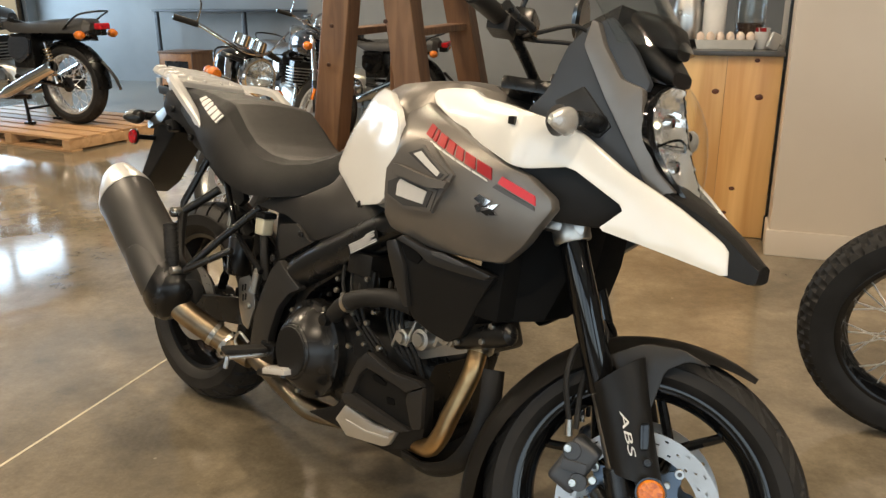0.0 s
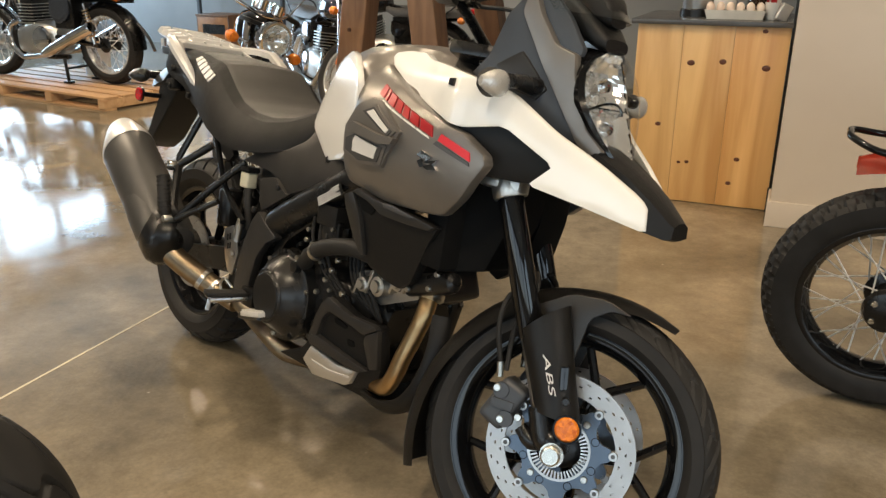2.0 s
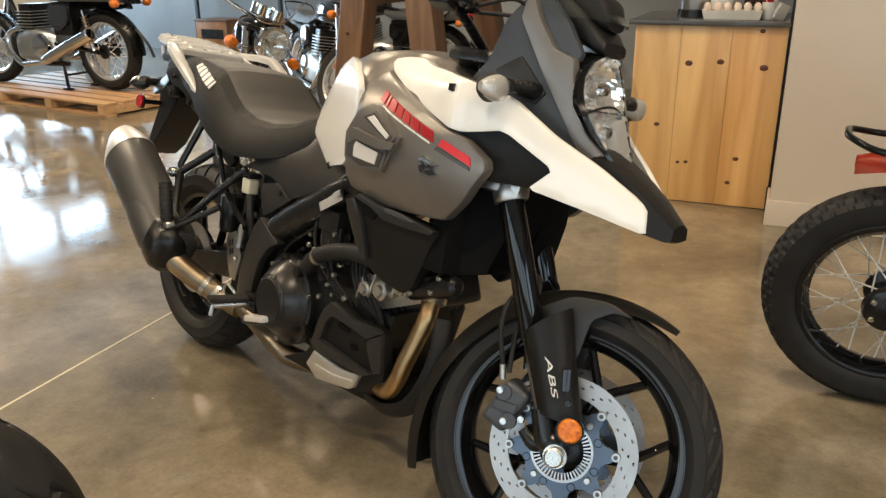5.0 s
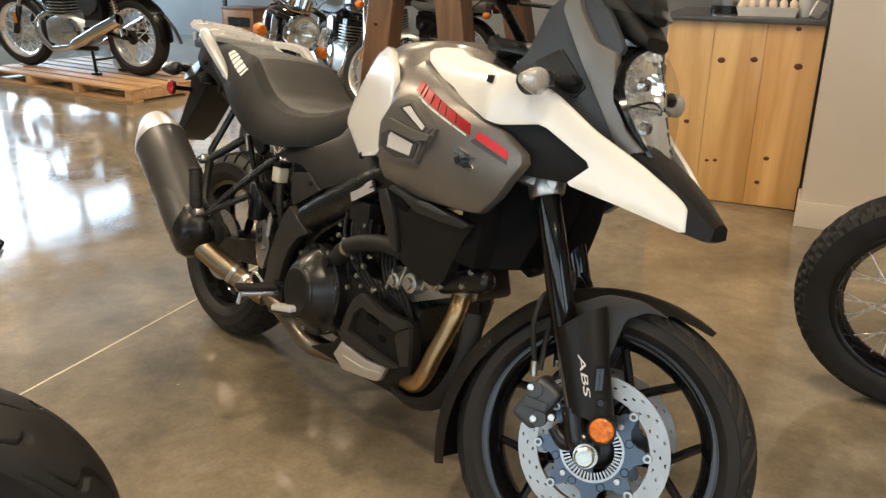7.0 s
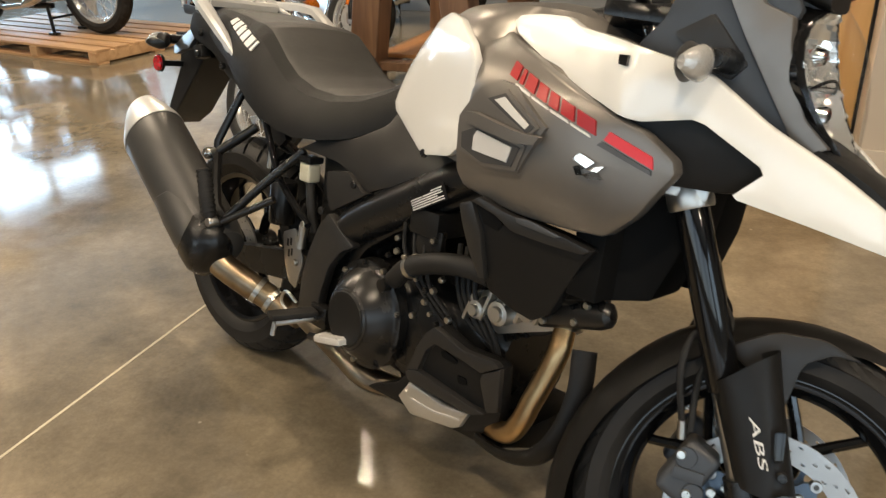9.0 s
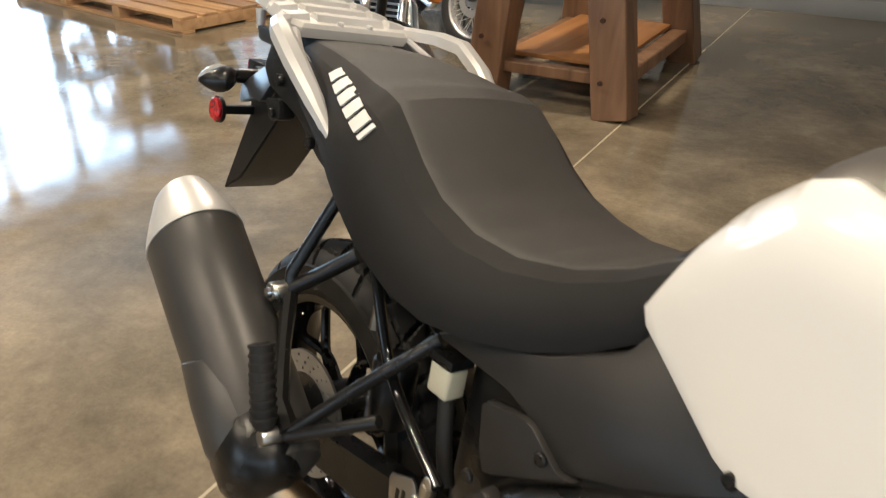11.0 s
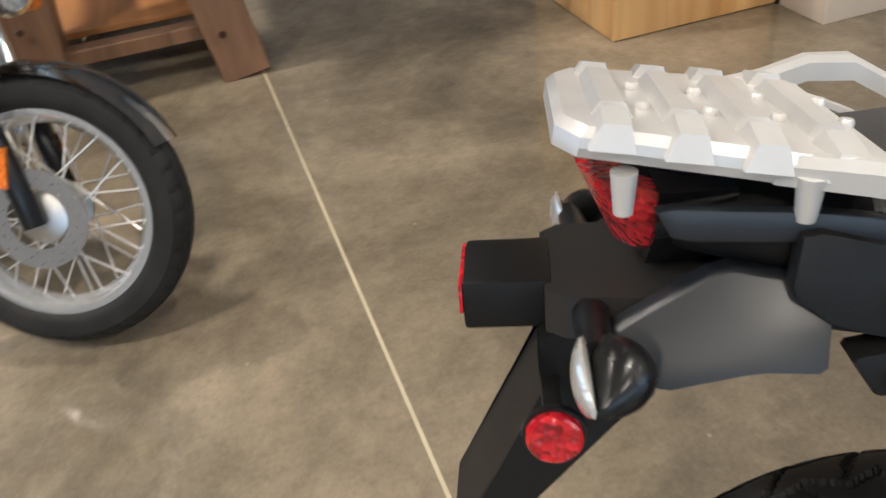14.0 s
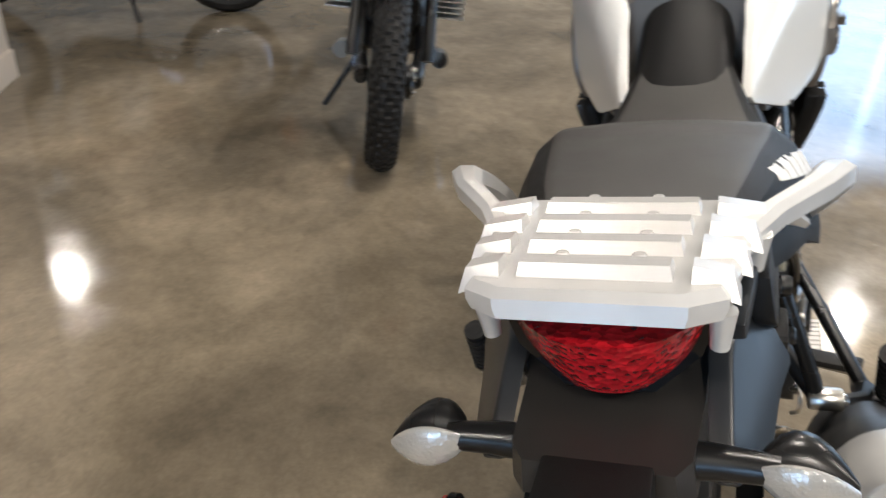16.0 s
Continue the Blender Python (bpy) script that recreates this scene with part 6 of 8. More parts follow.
# pillion peg hangers and subframe rods
def rod(name, pts, r, material=BLACKPAINT, label="", sm=0):
    hp(name, tube(pts, r, 10, sm), material, label)
for sgn in (-1, 1):
    y = sgn * 0.195
    hg = hp("peg_hanger", tube([(0.077, sgn * 0.15, 0.777), (0.042, sgn * 0.195, 0.645), (0.05, sgn * 0.2, 0.615)], 0.0105, 10, 0), BLACKPAINT, "black pillion peg hanger frame")
    part("hanger_rod", tube([(0.05, sgn * 0.2, 0.618), (0.085, sgn * 0.162, 0.658), (0.117, sgn * 0.128, 0.696)], 0.0125, 10, 0), BLACKPAINT, hg)
    part("hanger_rod", tube([(0.235, sgn * 0.285, 0.493), (0.3, sgn * 0.225, 0.59), (0.37, sgn * 0.162, 0.685)], 0.0105, 10, 0), BLACKPAINT, hg)
    part("hanger_rod", tube([(0.235, sgn * 0.29, 0.488), (0.353, sgn * 0.228, 0.567)], 0.0095, 10, 0), BLACKPAINT, hg)
    part("hanger_plate", tube([(0.05, sgn * 0.2, 0.615), (0.11, sgn * 0.235, 0.56), (0.185, sgn * 0.275, 0.51), (0.235, sgn * 0.285, 0.49)], [0.014, 0.011, 0.013, 0.018], 8, 0), BLACKPAINT, hg)
    part("pillion_peg", tube([(0.222, sgn * 0.312, 0.495), (0.215, sgn * 0.315, 0.503), (0.19, sgn * 0.312, 0.56), (0.172, sgn * 0.308, 0.602), (0.17, sgn * 0.308, 0.606)], [0.011, 0.017, 0.0175, 0.0165, 0.01], 12, 0), RUBBER, hg, "folded ribbed rubber pillion peg")
    for k in range(9):
        c0 = Vector((0.213, sgn * 0.315, 0.508)).lerp(Vector((0.173, sgn * 0.308, 0.6)), k / 8)
        part("peg_rib", cyl(c0, c0 + Vector((-0.0018, 0, 0.0042)), 0.0195, 12), RUBBER, hg)
    part("peg_pivot", cyl((0.224, sgn * 0.285, 0.487), (0.224, sgn * 0.325, 0.487), 0.012, 12, None, 0.002), STEEL, hg)
    part("hanger_bolt", cyl((0.045, sgn * 0.19, 0.616), (0.045, sgn * 0.232, 0.616), 0.0155, 16, None, 0.003), ZINC, hg, "bright flanged bolt")
    part("bolt_head", bolt_at((0.045, sgn * 0.231, 0.616), 0.0085, 0.007, (0, sgn, 0)), CHROME, hg)
    rod("subframe_rod", [(0.15, sgn * 0.15, 0.79), (0.2, sgn * 0.168, 0.752), (0.24, sgn * 0.178, 0.705), (0.3, sgn * 0.182, 0.612), (0.38, sgn * 0.194, 0.566), (0.46, sgn * 0.205, 0.53)], 0.0085, GLOSSBLACK, "black subframe rod", 5)
    rod("subframe_tube", [(0.44, sgn * 0.125, 0.7), (0.26, sgn * 0.13, 0.75), (0.1, sgn * 0.135, 0.83)], 0.013, BLACKPAINT, "black subframe tube")
hp("cable_tie_tag", tube([(0.175, -0.12, 0.66), (0.18, -0.125, 0.6)], [0.006, 0.008], 6, 0), DULLPIPE, "small hanging cable end")

# brake fluid reservoir, heel plate, pegs, pedal
rs = hp("fluid_reservoir", box(0.37, 0.41, -0.175, -0.14, 0.615, 0.66, 0.007, 3), MILKY, "milky brake fluid reservoir with black cap")
part("cap", box(0.366, 0.414, -0.178, -0.136, 0.66, 0.676, 0.005), BLACKPAINT, rs)
hp("reservoir_hose", tube([(0.395, -0.158, 0.615), (0.41, -0.165, 0.58), (0.42, -0.165, 0.54), (0.43, -0.16, 0.5)], 0.011, 10, 5), RUBBER, "black rubber hose")
hl2 = rp("heel_plate", [(0.365, 0.49), (0.415, 0.512), (0.45, 0.44), (0.428, 0.365), (0.4, 0.375), (0.378, 0.42)], -0.205, 0.004, STEEL, "brushed steel heel guard with slots", bev=0.001)
for x, z in ((0.388, 0.47), (0.4, 0.475), (0.394, 0.445), (0.405, 0.45)):
    part("slot", box(x - 0.0035, x + 0.0035, -0.2056, -0.2045, z - 0.009, z + 0.009), BLACKPAINT, hl2)
hp("rod_end", tube([(0.445, -0.205, 0.525), (0.44, -0.205, 0.49), (0.436, -0.205, 0.47)], [0.012, 0.009, 0.011], 10, 0), ZINC, "zinc master cylinder rod end")
for p in ((0.43, -0.205, 0.49), (0.447, -0.205, 0.53), (0.425, -0.207, 0.43)):
    hp("zinc_bolt", bolt_at(p, 0.009, 0.008), ZINC, "zinc bolt")
pg = hp("rider_peg", tube([(0.535, -0.19, 0.335), (0.52, -0.24, 0.332), (0.5, -0.31, 0.328)], [0.012, 0.013, 0.012], 12, 0, flat=0.7), STEEL, "steel footpeg with rubber top")
part("peg_rubber", moved(box(-0.02, 0.02, -0.055, 0.055, 0, 0.014, 0.004), Matrix.Translation((0.512, -0.27, 0.336)) @ Matrix.Rotation(radians(-14), 4, "Z")), RUBBER, pg)
part("peg_feeler", tube([(0.5, -0.308, 0.325), (0.498, -0.312, 0.295)], 0.006, 8, 0), STEEL, pg)
hp("peg_bracket", box(0.5, 0.56, -0.215, -0.185, 0.305, 0.36, 0.008), BLACKPAINT, "black footpeg bracket")
pd = hp("brake_pedal", tube([(0.5, -0.205, 0.27), (0.56, -0.215, 0.285), (0.61, -0.222, 0.3), (0.635, -0.235, 0.308)], [0.01, 0.009, 0.008, 0.008], 10, 4), BLACKPAINT, "brake pedal with ribbed steel tip")
part("pedal_tip", moved(box(-0.045, 0.045, -0.016, 0.016, -0.007, 0.007, 0.003), Matrix.Translation((0.625, -0.245, 0.317)) @ Matrix.Rotation(radians(-14), 4, "Y")), ALUPALE, pd, "ribbed steel pedal tip")
for k in range(7):
    part("rib", moved(box(-0.003, 0.003, -0.015, 0.015, 0.006, 0.0105), Matrix.Translation((0.625, -0.245, 0.317)) @ Matrix.Rotation(radians(-14), 4, "Y") @ Matrix.Translation((-0.036 + 0.012 * k, 0, 0))), ALUPALE, pd)
hp("pedal_spring", tube([(0.43, -0.2, 0.33), (0.4, -0.21, 0.35), (0.385, -0.21, 0.32), (0.41, -0.2, 0.29)], 0.004, 8, 6), ZINC, "bent zinc pedal stop")
# side stand on the far side
hp("side_stand", tube([(0.62, 0.15, 0.27), (0.56, 0.25, 0.12), (0.5, 0.335, -0.055)], [0.014, 0.012, 0.012], 10, 0), BLACKPAINT, "black side stand leg")
part("stand_foot", box(0.47, 0.53, 0.3, 0.37, -0.075, -0.065, 0.003), BLACKPAINT, hero)


# raised print on the fork guard
def lettering(text, size, m, material, parent, name="lettering"):
    cu = bpy.data.curves.new("text", "FONT")
    cu.body, cu.size, cu.extrude, cu.shear = text, size, 0.0006, 0.2
    tmp = bpy.data.objects.new("text", cu)
    me = bpy.data.meshes.new_from_object(tmp)
    bpy.data.objects.remove(tmp)
    me.name = name
    me.transform(m)
    me.materials.clear()
    me.materials.append(material)
    ob = new(name, me)
    ob.parent = parent
    return ob


LM = STEER @ Matrix.Translation((1.456, -0.1505, 0.492)) @ Matrix.Rotation(radians(-25), 4, "Y") @ Matrix.Rotation(radians(90), 4, "X") @ Matrix.Rotation(radians(-90), 4, "Z") @ Matrix.Diagonal((1.55, 0.58, 1, 1))
tagged(lettering("ABS", 0.031, LM, LETTER, hero), "white letters on the fork guard")

# cast casings, starter and fasteners between the hose and the header
ahd = ring_loft([[(x, -0.152 + 0.02 * abs(k - 2), z - 0.01 * k * 0) for x, z in ring] for k, ring in enumerate(([(0.925, 0.475), (0.99, 0.452), (1.105, 0.5), (1.11, 0.545), (1.0, 0.532), (0.92, 0.503)], [(0.915, 0.468), (0.99, 0.444), (1.115, 0.496), (1.12, 0.55), (1.0, 0.54), (0.91, 0.508)]))])
part("cast_head", ahd, ALU, en, "pale cast aluminium head casing")
for x, z, r in ((0.955, 0.49, 0.02), (1.01, 0.5, 0.026), (1.075, 0.527, 0.021)):
    part("casting_boss", lathe([(0, -0.03), (r * 0.55, -0.03), (r * 0.6, -0.022), (r * 0.92, -0.02), (r, -0.01), (r, 0.02), (0, 0.02)], 18, "Y", (x, -0.15, z)), ALU, en)
for k in range(5):
    part("casting_rib", moved(box(-0.004, 0.004, -0.012, 0.012, -0.034, 0.034, 0.002), Matrix.Translation((0.935 + 0.042 * k, -0.156, 0.492 + 0.012 * k)) @ Matrix.Rotation(radians(18), 4, "Y")), ALU, en)
st2 = hp("starter_motor", tube([(1.085, -0.135, 0.522), (1.09, -0.136, 0.524), (1.22, -0.15, 0.568), (1.236, -0.152, 0.573), (1.243, -0.152, 0.575)], [0.018, 0.026, 0.026, 0.022, 0.012], 20, 0), BLACKPAINT, "black cylindrical motor with bright bolts")
for x, z in ((1.125, 0.558), (1.2, 0.583), (1.115, 0.525), (1.18, 0.545)):
    part("bolt", bolt_at((x, -0.168, z), 0.007, 0.008), ZINC, st2)
for k, (x, z) in enumerate(((0.71, 0.53), (0.735, 0.575), (0.76, 0.52), (0.8, 0.505), (0.83, 0.49), (0.9, 0.45), (0.87, 0.43), (0.7, 0.49), (0.925, 0.43), (0.85, 0.445))):
    part("fastener", bolt_at((x, -0.178, z), 0.006 + 0.001 * (k % 3), 0.009), ZINC if k % 2 else BLACKPAINT, en)
for k in range(3):
    hp("wiring", tube([(0.74 + 0.03 * k, -0.17, 0.62), (0.76 + 0.03 * k, -0.185, 0.56), (0.8 + 0.02 * k, -0.18, 0.5), (0.86 + 0.02 * k, -0.165, 0.44), (0.9, -0.15, 0.41)], 0.0045, 8, 6), RUBBER, "black wiring loom")

# slot and bolt on each fork guard
for sgn in (1, -1):
    fp("guard_slot", panel([(1.507, 0.432), (1.52, 0.437), (1.512, 0.486), (1.497, 0.48)], lambda x, z: -0.1475, 0.004, 0.05, sgn, 0.001, 0.1), GLOSSBLACK, "black slot in the fork guard")
    fp("guard_bolt", bolt_at((1.524, -sgn * 0.142, 0.415), 0.0085, 0.007, (0, -sgn, 0)), BLACKPAINT, "black socket bolt")

for sgn in (1, -1):
    fp("reflector_boss", cyl((1.541, -sgn * 0.1, 0.366), (1.541, -sgn * 0.1485, 0.366), 0.019, 16), BLACKPAINT, "black boss behind the reflector")

# ---------------------------------------------------------------- wire-spoked wheels shared by the other bikes
def knob_groove(u, s):
    """Square blocks in staggered rows."""
    n = 44
    k = int((s + 1) * 3.2)
    p = (u * n + 0.5 * (k % 2)) % 1
    q = ((s + 1) * 3.2) % 1
    return 1 if p < 0.26 or q < 0.2 else 0


def rib_groove(u, s):
    n = 40
    p = (u * n + 0.6 * abs(s)) % 1
    return 1 if (p < 0.16 and abs(s) > 0.25) or abs(abs(s) - 0.2) < 0.04 else 0


def sweep_groove(u, s):
    """Long S-shaped cuts that sweep along the tread, staggered from side to side, tapering at their ends."""
    n = 8
    w = u * n + (0.5 if s > 0 else 0)
    a = abs(s)
    bend = 1.5 * a + 0.22 * math.sin(a * 8.5)
    p, q = (w + bend) % 1, (w + 0.5 + bend) % 1
    g = (1 - abs(p - 0.5) / 0.05) * min(1, max(0, (a - 0.03) / 0.06), max(0, (0.66 - a) / 0.12))
    h = (1 - abs(q - 0.5) / 0.045) * min(1, max(0, (a - 0.34) / 0.1), max(0, (0.86 - a) / 0.1))
    return min(1, 2.2 * max(0, g, h))


def spoked_wheel(parent, axle, R, half, rim, rim_mat, groove, hub_mat, depth=0.005, seg=220, disc=True, m=None, name="wheel", label="", spokes=36):
    at = (m or Matrix.Identity(4)) @ Matrix.Translation(axle)
    w = part(name, moved(lathe(rim_profile(rim, half * 0.8), 72, closed=True), at), rim_mat, parent, label)
    part("tyre", moved(tread_tyre(R, half, rim, groove, seg, 26, depth), at), RUBBER, w, angle=30)
    part("hub", moved(lathe([(0, -0.075), (0.035, -0.075), (0.06, -0.065), (0.06, -0.055), (0.035, -0.045), (0.035, 0.045), (0.06, 0.055), (0.06, 0.065), (0.035, 0.075), (0, 0.075)], 28), at), hub_mat, w)
    sp = bmesh.new()
    for i in range(spokes):
        b = 2 * math.pi * i / spokes
        sd = 1 if i % 2 else -1
        a = b + (0.75 if (i // 2) % 2 else -0.75)
        tube([(0.056 * math.cos(a), sd * 0.06, 0.056 * math.sin(a)), ((rim - 0.028) * math.cos(b), sd * 0.01, (rim - 0.028) * math.sin(b))], 0.0025, 5, 0, sp)
    tagged(part("wire_spokes", moved(sp, at), ALUPALE, w), kind="stuff")
    if disc:
        part("brake_disc", moved(drilled_disc(0.07 if disc == "small" else 0.09, 0.115 if disc == "small" else 0.14, -0.085, 0.004, 90), at), DISCSTEEL, w)
    return w


def classic_bike(m, label, tank_mat, steer=20.0, groove=rib_groove, centre_stand=False, stripe=None, tail=True, group="classic motorcycles"):
    """A retro roadster: spoked wheels, teardrop tank, long seat, twin shocks, chrome silencers, round headlamp."""
    b = thing("classic_motorcycle", m, label, "motorcycle", group)
    fa, ra, R = Vector((1.4, 0, 0.325)), Vector((0, 0, 0.325)), 0.325
    S = Matrix.Translation((1.18, 0, 0.8)) @ Matrix.Rotation(radians(steer), 4, Vector((-0.44, 0, 0.9))) @ Matrix.Translation((-1.18, 0, -0.8))
    spoked_wheel(b, fa, R, 0.05, 0.24, POLISHED, groove, ALU, m=S, name="front_wheel", disc="small", label="chrome-rimmed wire-spoked front wheel")
    spoked_wheel(b, ra, R, 0.06, 0.235, POLISHED, groove, BLACKPAINT, name="rear_wheel", disc=False, label="chrome-rimmed wire-spoked rear wheel")
    P = lambda n, bm, mt, lb="", par=None: part(n, bm, mt, par or b, lb)
    for sg in (-1, 1):
        y = sg * 0.095
        P("fork_slider", moved(cyl((1.4, y, 0.31), (1.3, y, 0.55), 0.026, 14, None, 0.003), S), BLACKPAINT)
        P("fork_stanchion", moved(cyl((1.3, y, 0.55), (1.14, y, 0.92), 0.0205, 14), S), CHROME)
        P("fork_reflector", moved(box(1.335, 1.36, y + sg * 0.026, y + sg * 0.032, 0.4, 0.49, 0.002), S), AMBER, "amber fork reflector")
        st = P("indicator", moved(cyl((1.22, sg * 0.1, 0.8), (1.22, sg * 0.19, 0.8), 0.008, 10), S), CHROME, "chrome stalk with round amber lens")
        P("lens", moved(lathe([(0, 0.04), (0.026, 0.032), (0.034, 0.012), (0.034, -0.012), (0.02, -0.035), (0, -0.04)], 18, "X", (1.235, sg * 0.215, 0.8)), S), AMBER, "", st)
        si = P("rear_indicator", cyl((-0.3, sg * 0.08, 0.72), (-0.3, sg * 0.15, 0.72), 0.008, 10), CHROME, "chrome stalk with round amber lens")
        P("lens", lathe([(0, 0.04), (0.026, 0.032), (0.034, 0.012), (0.034, -0.012), (0.02, -0.035), (0, -0.04)], 18, "X", (-0.3, sg * 0.175, 0.72)), AMBER, "", si)
        sh = P("rear_shock", cyl((0.02, sg * 0.15, 0.34), (0.1, sg * 0.14, 0.66), 0.014, 12), CHROME, "chrome rear shock with spring")
        P("spring", tube([(0.03 + 0.0008 * k + 0.026 * math.cos(k * 0.9) * 0.9, sg * 0.147 + 0.026 * math.sin(k * 0.9), 0.4 + 0.0032 * k) for k in range(70)], 0.005, 5, 0), GOLDPIPE if sg > 0 else CHROME, "", sh)
        P("silencer", tube([(0.85, sg * 0.16, 0.2), (0.62, sg * 0.18, 0.23), (0.5, sg * 0.2, 0.27), (0.22, sg * 0.205, 0.385), (0.0, sg * 0.205, 0.475), (-0.02, sg * 0.205, 0.483)], [0.022, 0.024, 0.045, 0.052, 0.05, 0.03], 18, 5), CHROME, "chrome reverse-cone silencer")
        P("header_pipe", tube([(0.92, sg * 0.1, 0.5), (1.02, sg * 0.12, 0.45), (1.02, sg * 0.14, 0.32), (0.9, sg * 0.15, 0.21), (0.8, sg * 0.16, 0.2)], 0.022, 14, 6), CHROME)
        P("side_panel", panel([(0.28, 0.7), (0.5, 0.7), (0.52, 0.56), (0.42, 0.48), (0.3, 0.55)], lambda x, z: -0.13, 0.03, 0.06, -sg, 0.006, 0.16), tank_mat)
        P("swingarm", tube([(0.5, sg * 0.1, 0.38), (0.0, sg * 0.12, 0.325)], 0.02, 8, 0), BLACKPAINT)
        P("grip", moved(tube([(0.95, sg * 0.36, 1.0), (1.0, sg * 0.24, 1.01)], 0.017, 12, 0), S), RUBBER)
        P("mirror_stem", moved(tube([(1.0, sg * 0.25, 1.02), (1.03, sg * 0.28, 1.12), (1.0, sg * 0.33, 1.17)], 0.005, 8, 4), S), CHROME)
    P("handlebar", moved(tube([(0.95, -0.36, 1.0), (1.0, -0.24, 1.01), (1.1, -0.12, 0.98), (1.12, 0, 0.96), (1.1, 0.12, 0.98), (1.0, 0.24, 1.01), (0.95, 0.36, 1.0)], 0.011, 10, 5), S), CHROME, "chrome handlebar")
    hl = P("headlamp", moved(lathe([(0.0, -0.09), (0.05, -0.085), (0.085, -0.05), (0.098, 0.0), (0.098, 0.035), (0.092, 0.04)], 36, "X", (1.28, 0, 0.86), caps=False), S), CHROME, "round headlamp with chrome ring")
    P("ring", moved(lathe([(0.085, 0.03), (0.1, 0.028), (0.104, 0.04), (0.098, 0.052), (0.088, 0.05)], 36, "X", (1.28, 0, 0.86), True), S), CHROME, "", hl)
    P("bulb_cap", moved(lathe([(0, 0.02), (0.012, 0.015), (0.014, -0.03), (0, -0.035)], 14, "X", (1.28, 0, 0.86)), S), CHROME, "", hl)
    P("reflector", moved(lathe([(0.088, 0.04), (0.07, 0.005), (0.045, -0.02), (0.015, -0.035), (0.0, -0.036)], 20, "X", (1.28, 0, 0.86), caps=False), S), REFLECTOR, "", hl)
    P("lens", moved(lathe([(0.09, 0.045), (0.06, 0.055), (0.03, 0.06), (0.0, 0.061)], 30, "X", (1.28, 0, 0.86), caps=False), S), SCREEN, "", hl)
    for sg in (-1, 1):
        P("gauge", moved(lathe([(0, 0.03), (0.038, 0.03), (0.044, 0.025), (0.044, -0.03), (0, -0.04)], 24, "Z", (1.15, sg * 0.055, 1.02)), S), CHROME, "round chrome-ringed gauge")
    P("yoke", moved(box(1.09, 1.2, -0.12, 0.12, 0.9, 0.925, 0.008), S), BLACKPAINT)
    ft = []
    for nm, ax, a0, a1, w, mt in (("front_mudguard", fa, 35, 165, 0.06, CHROME), ("rear_mudguard", ra, 40, 185, 0.075, BLACKPAINT if tail else CHROME)):
        rows = []
        for i in range(19):
            a = radians(a0 + (a1 - a0) * i / 18)
            rows.append([(ax.x + (0.35 - 0.03 * s * s) * math.cos(a), s * w, ax.z + (0.35 - 0.03 * s * s) * math.sin(a)) for s in (-1, -0.7, -0.35, 0, 0.35, 0.7, 1)])
        g = bmesh.new()
        vs = [[g.verts.new(q) for q in r] for r in rows]
        for r0, r1 in zip(vs, vs[1:]):
            for i in range(6):
                g.faces.new((r0[i], r0[i + 1], r1[i + 1], r1[i]))
        bmesh.ops.solidify(g, geom=g.faces[:], thickness=0.003)
        P(nm, moved(g, S) if ax is fa else g, mt)
    tk = ring_loft([superring(0.55, 0.05, 0.83, 0.05), superring(0.6, 0.09, 0.83, 0.08), superring(0.72, 0.125, 0.84, 0.1), superring(0.88, 0.145, 0.85, 0.115), superring(1.0, 0.14, 0.86, 0.115), superring(1.08, 0.11, 0.86, 0.09), superring(1.12, 0.06, 0.86, 0.05)])
    t = P("fuel_tank", tk, tank_mat, "teardrop fuel tank with knee scallops")
    if stripe:
        P("tank_stripe", ring_loft([superring(0.9, 0.1475, 0.851, 0.1175), superring(0.915, 0.148, 0.852, 0.118)]), stripe, "", t)
    P("filler_cap", lathe([(0, 0.015), (0.028, 0.012), (0.032, 0), (0, -0.005)], 20, "Z", (0.86, 0, 0.965)), CHROME, "", t)
    P("seat", ring_loft([seat_ring(x, w, zt, zb, 0.006) for x, w, zt, zb in ((-0.3, 0.07, 0.8, 0.75), (-0.26, 0.11, 0.83, 0.73), (-0.1, 0.125, 0.835, 0.73), (0.1, 0.13, 0.825, 0.73), (0.3, 0.125, 0.805, 0.725), (0.48, 0.11, 0.8, 0.73), (0.58, 0.08, 0.82, 0.77))]), SEATV, "long black seat")
    en = P("engine", ring_loft([superring(0.5, 0.1, 0.36, 0.1, 24, 4), superring(0.58, 0.15, 0.36, 0.14, 24, 4), superring(0.8, 0.16, 0.36, 0.14, 24, 4), superring(0.95, 0.12, 0.34, 0.11, 24, 4)]), ALU, "polished aluminium engine")
    for k in range(7):
        P("cooling_fin", moved(box(-0.085, 0.085, -0.13, 0.13, 0.48 + 0.026 * k, 0.488 + 0.026 * k, 0.002), Matrix.Translation((0.8, 0, 0))), ALU, "", en)
    P("cylinder", box(0.73, 0.87, -0.11, 0.11, 0.45, 0.7, 0.01), BLACKPAINT, "", en)
    for sg in (-1, 1):
        P("side_case", lathe([(0, sg * 0.035), (0.06, sg * 0.032), (0.095, sg * 0.02), (0.105, 0), (0, 0)], 28, "Y", (0.62, sg * 0.15, 0.36)), CHROME, "", en)
    P("frame_tube", tube([(1.12, 0, 0.8), (1.0, 0, 0.5), (0.96, 0, 0.28), (0.85, 0, 0.2), (0.5, 0, 0.2)], 0.022, 10, 5), BLACKPAINT)
    P("frame_tube", tube([(0.55, 0, 0.78), (0.2, 0, 0.72), (-0.25, 0, 0.73)], 0.03, 10, 4, flat=3.0), BLACKPAINT)
    P("battery_box", box(0.28, 0.5, -0.1, 0.1, 0.45, 0.72, 0.01), BLACKPAINT)
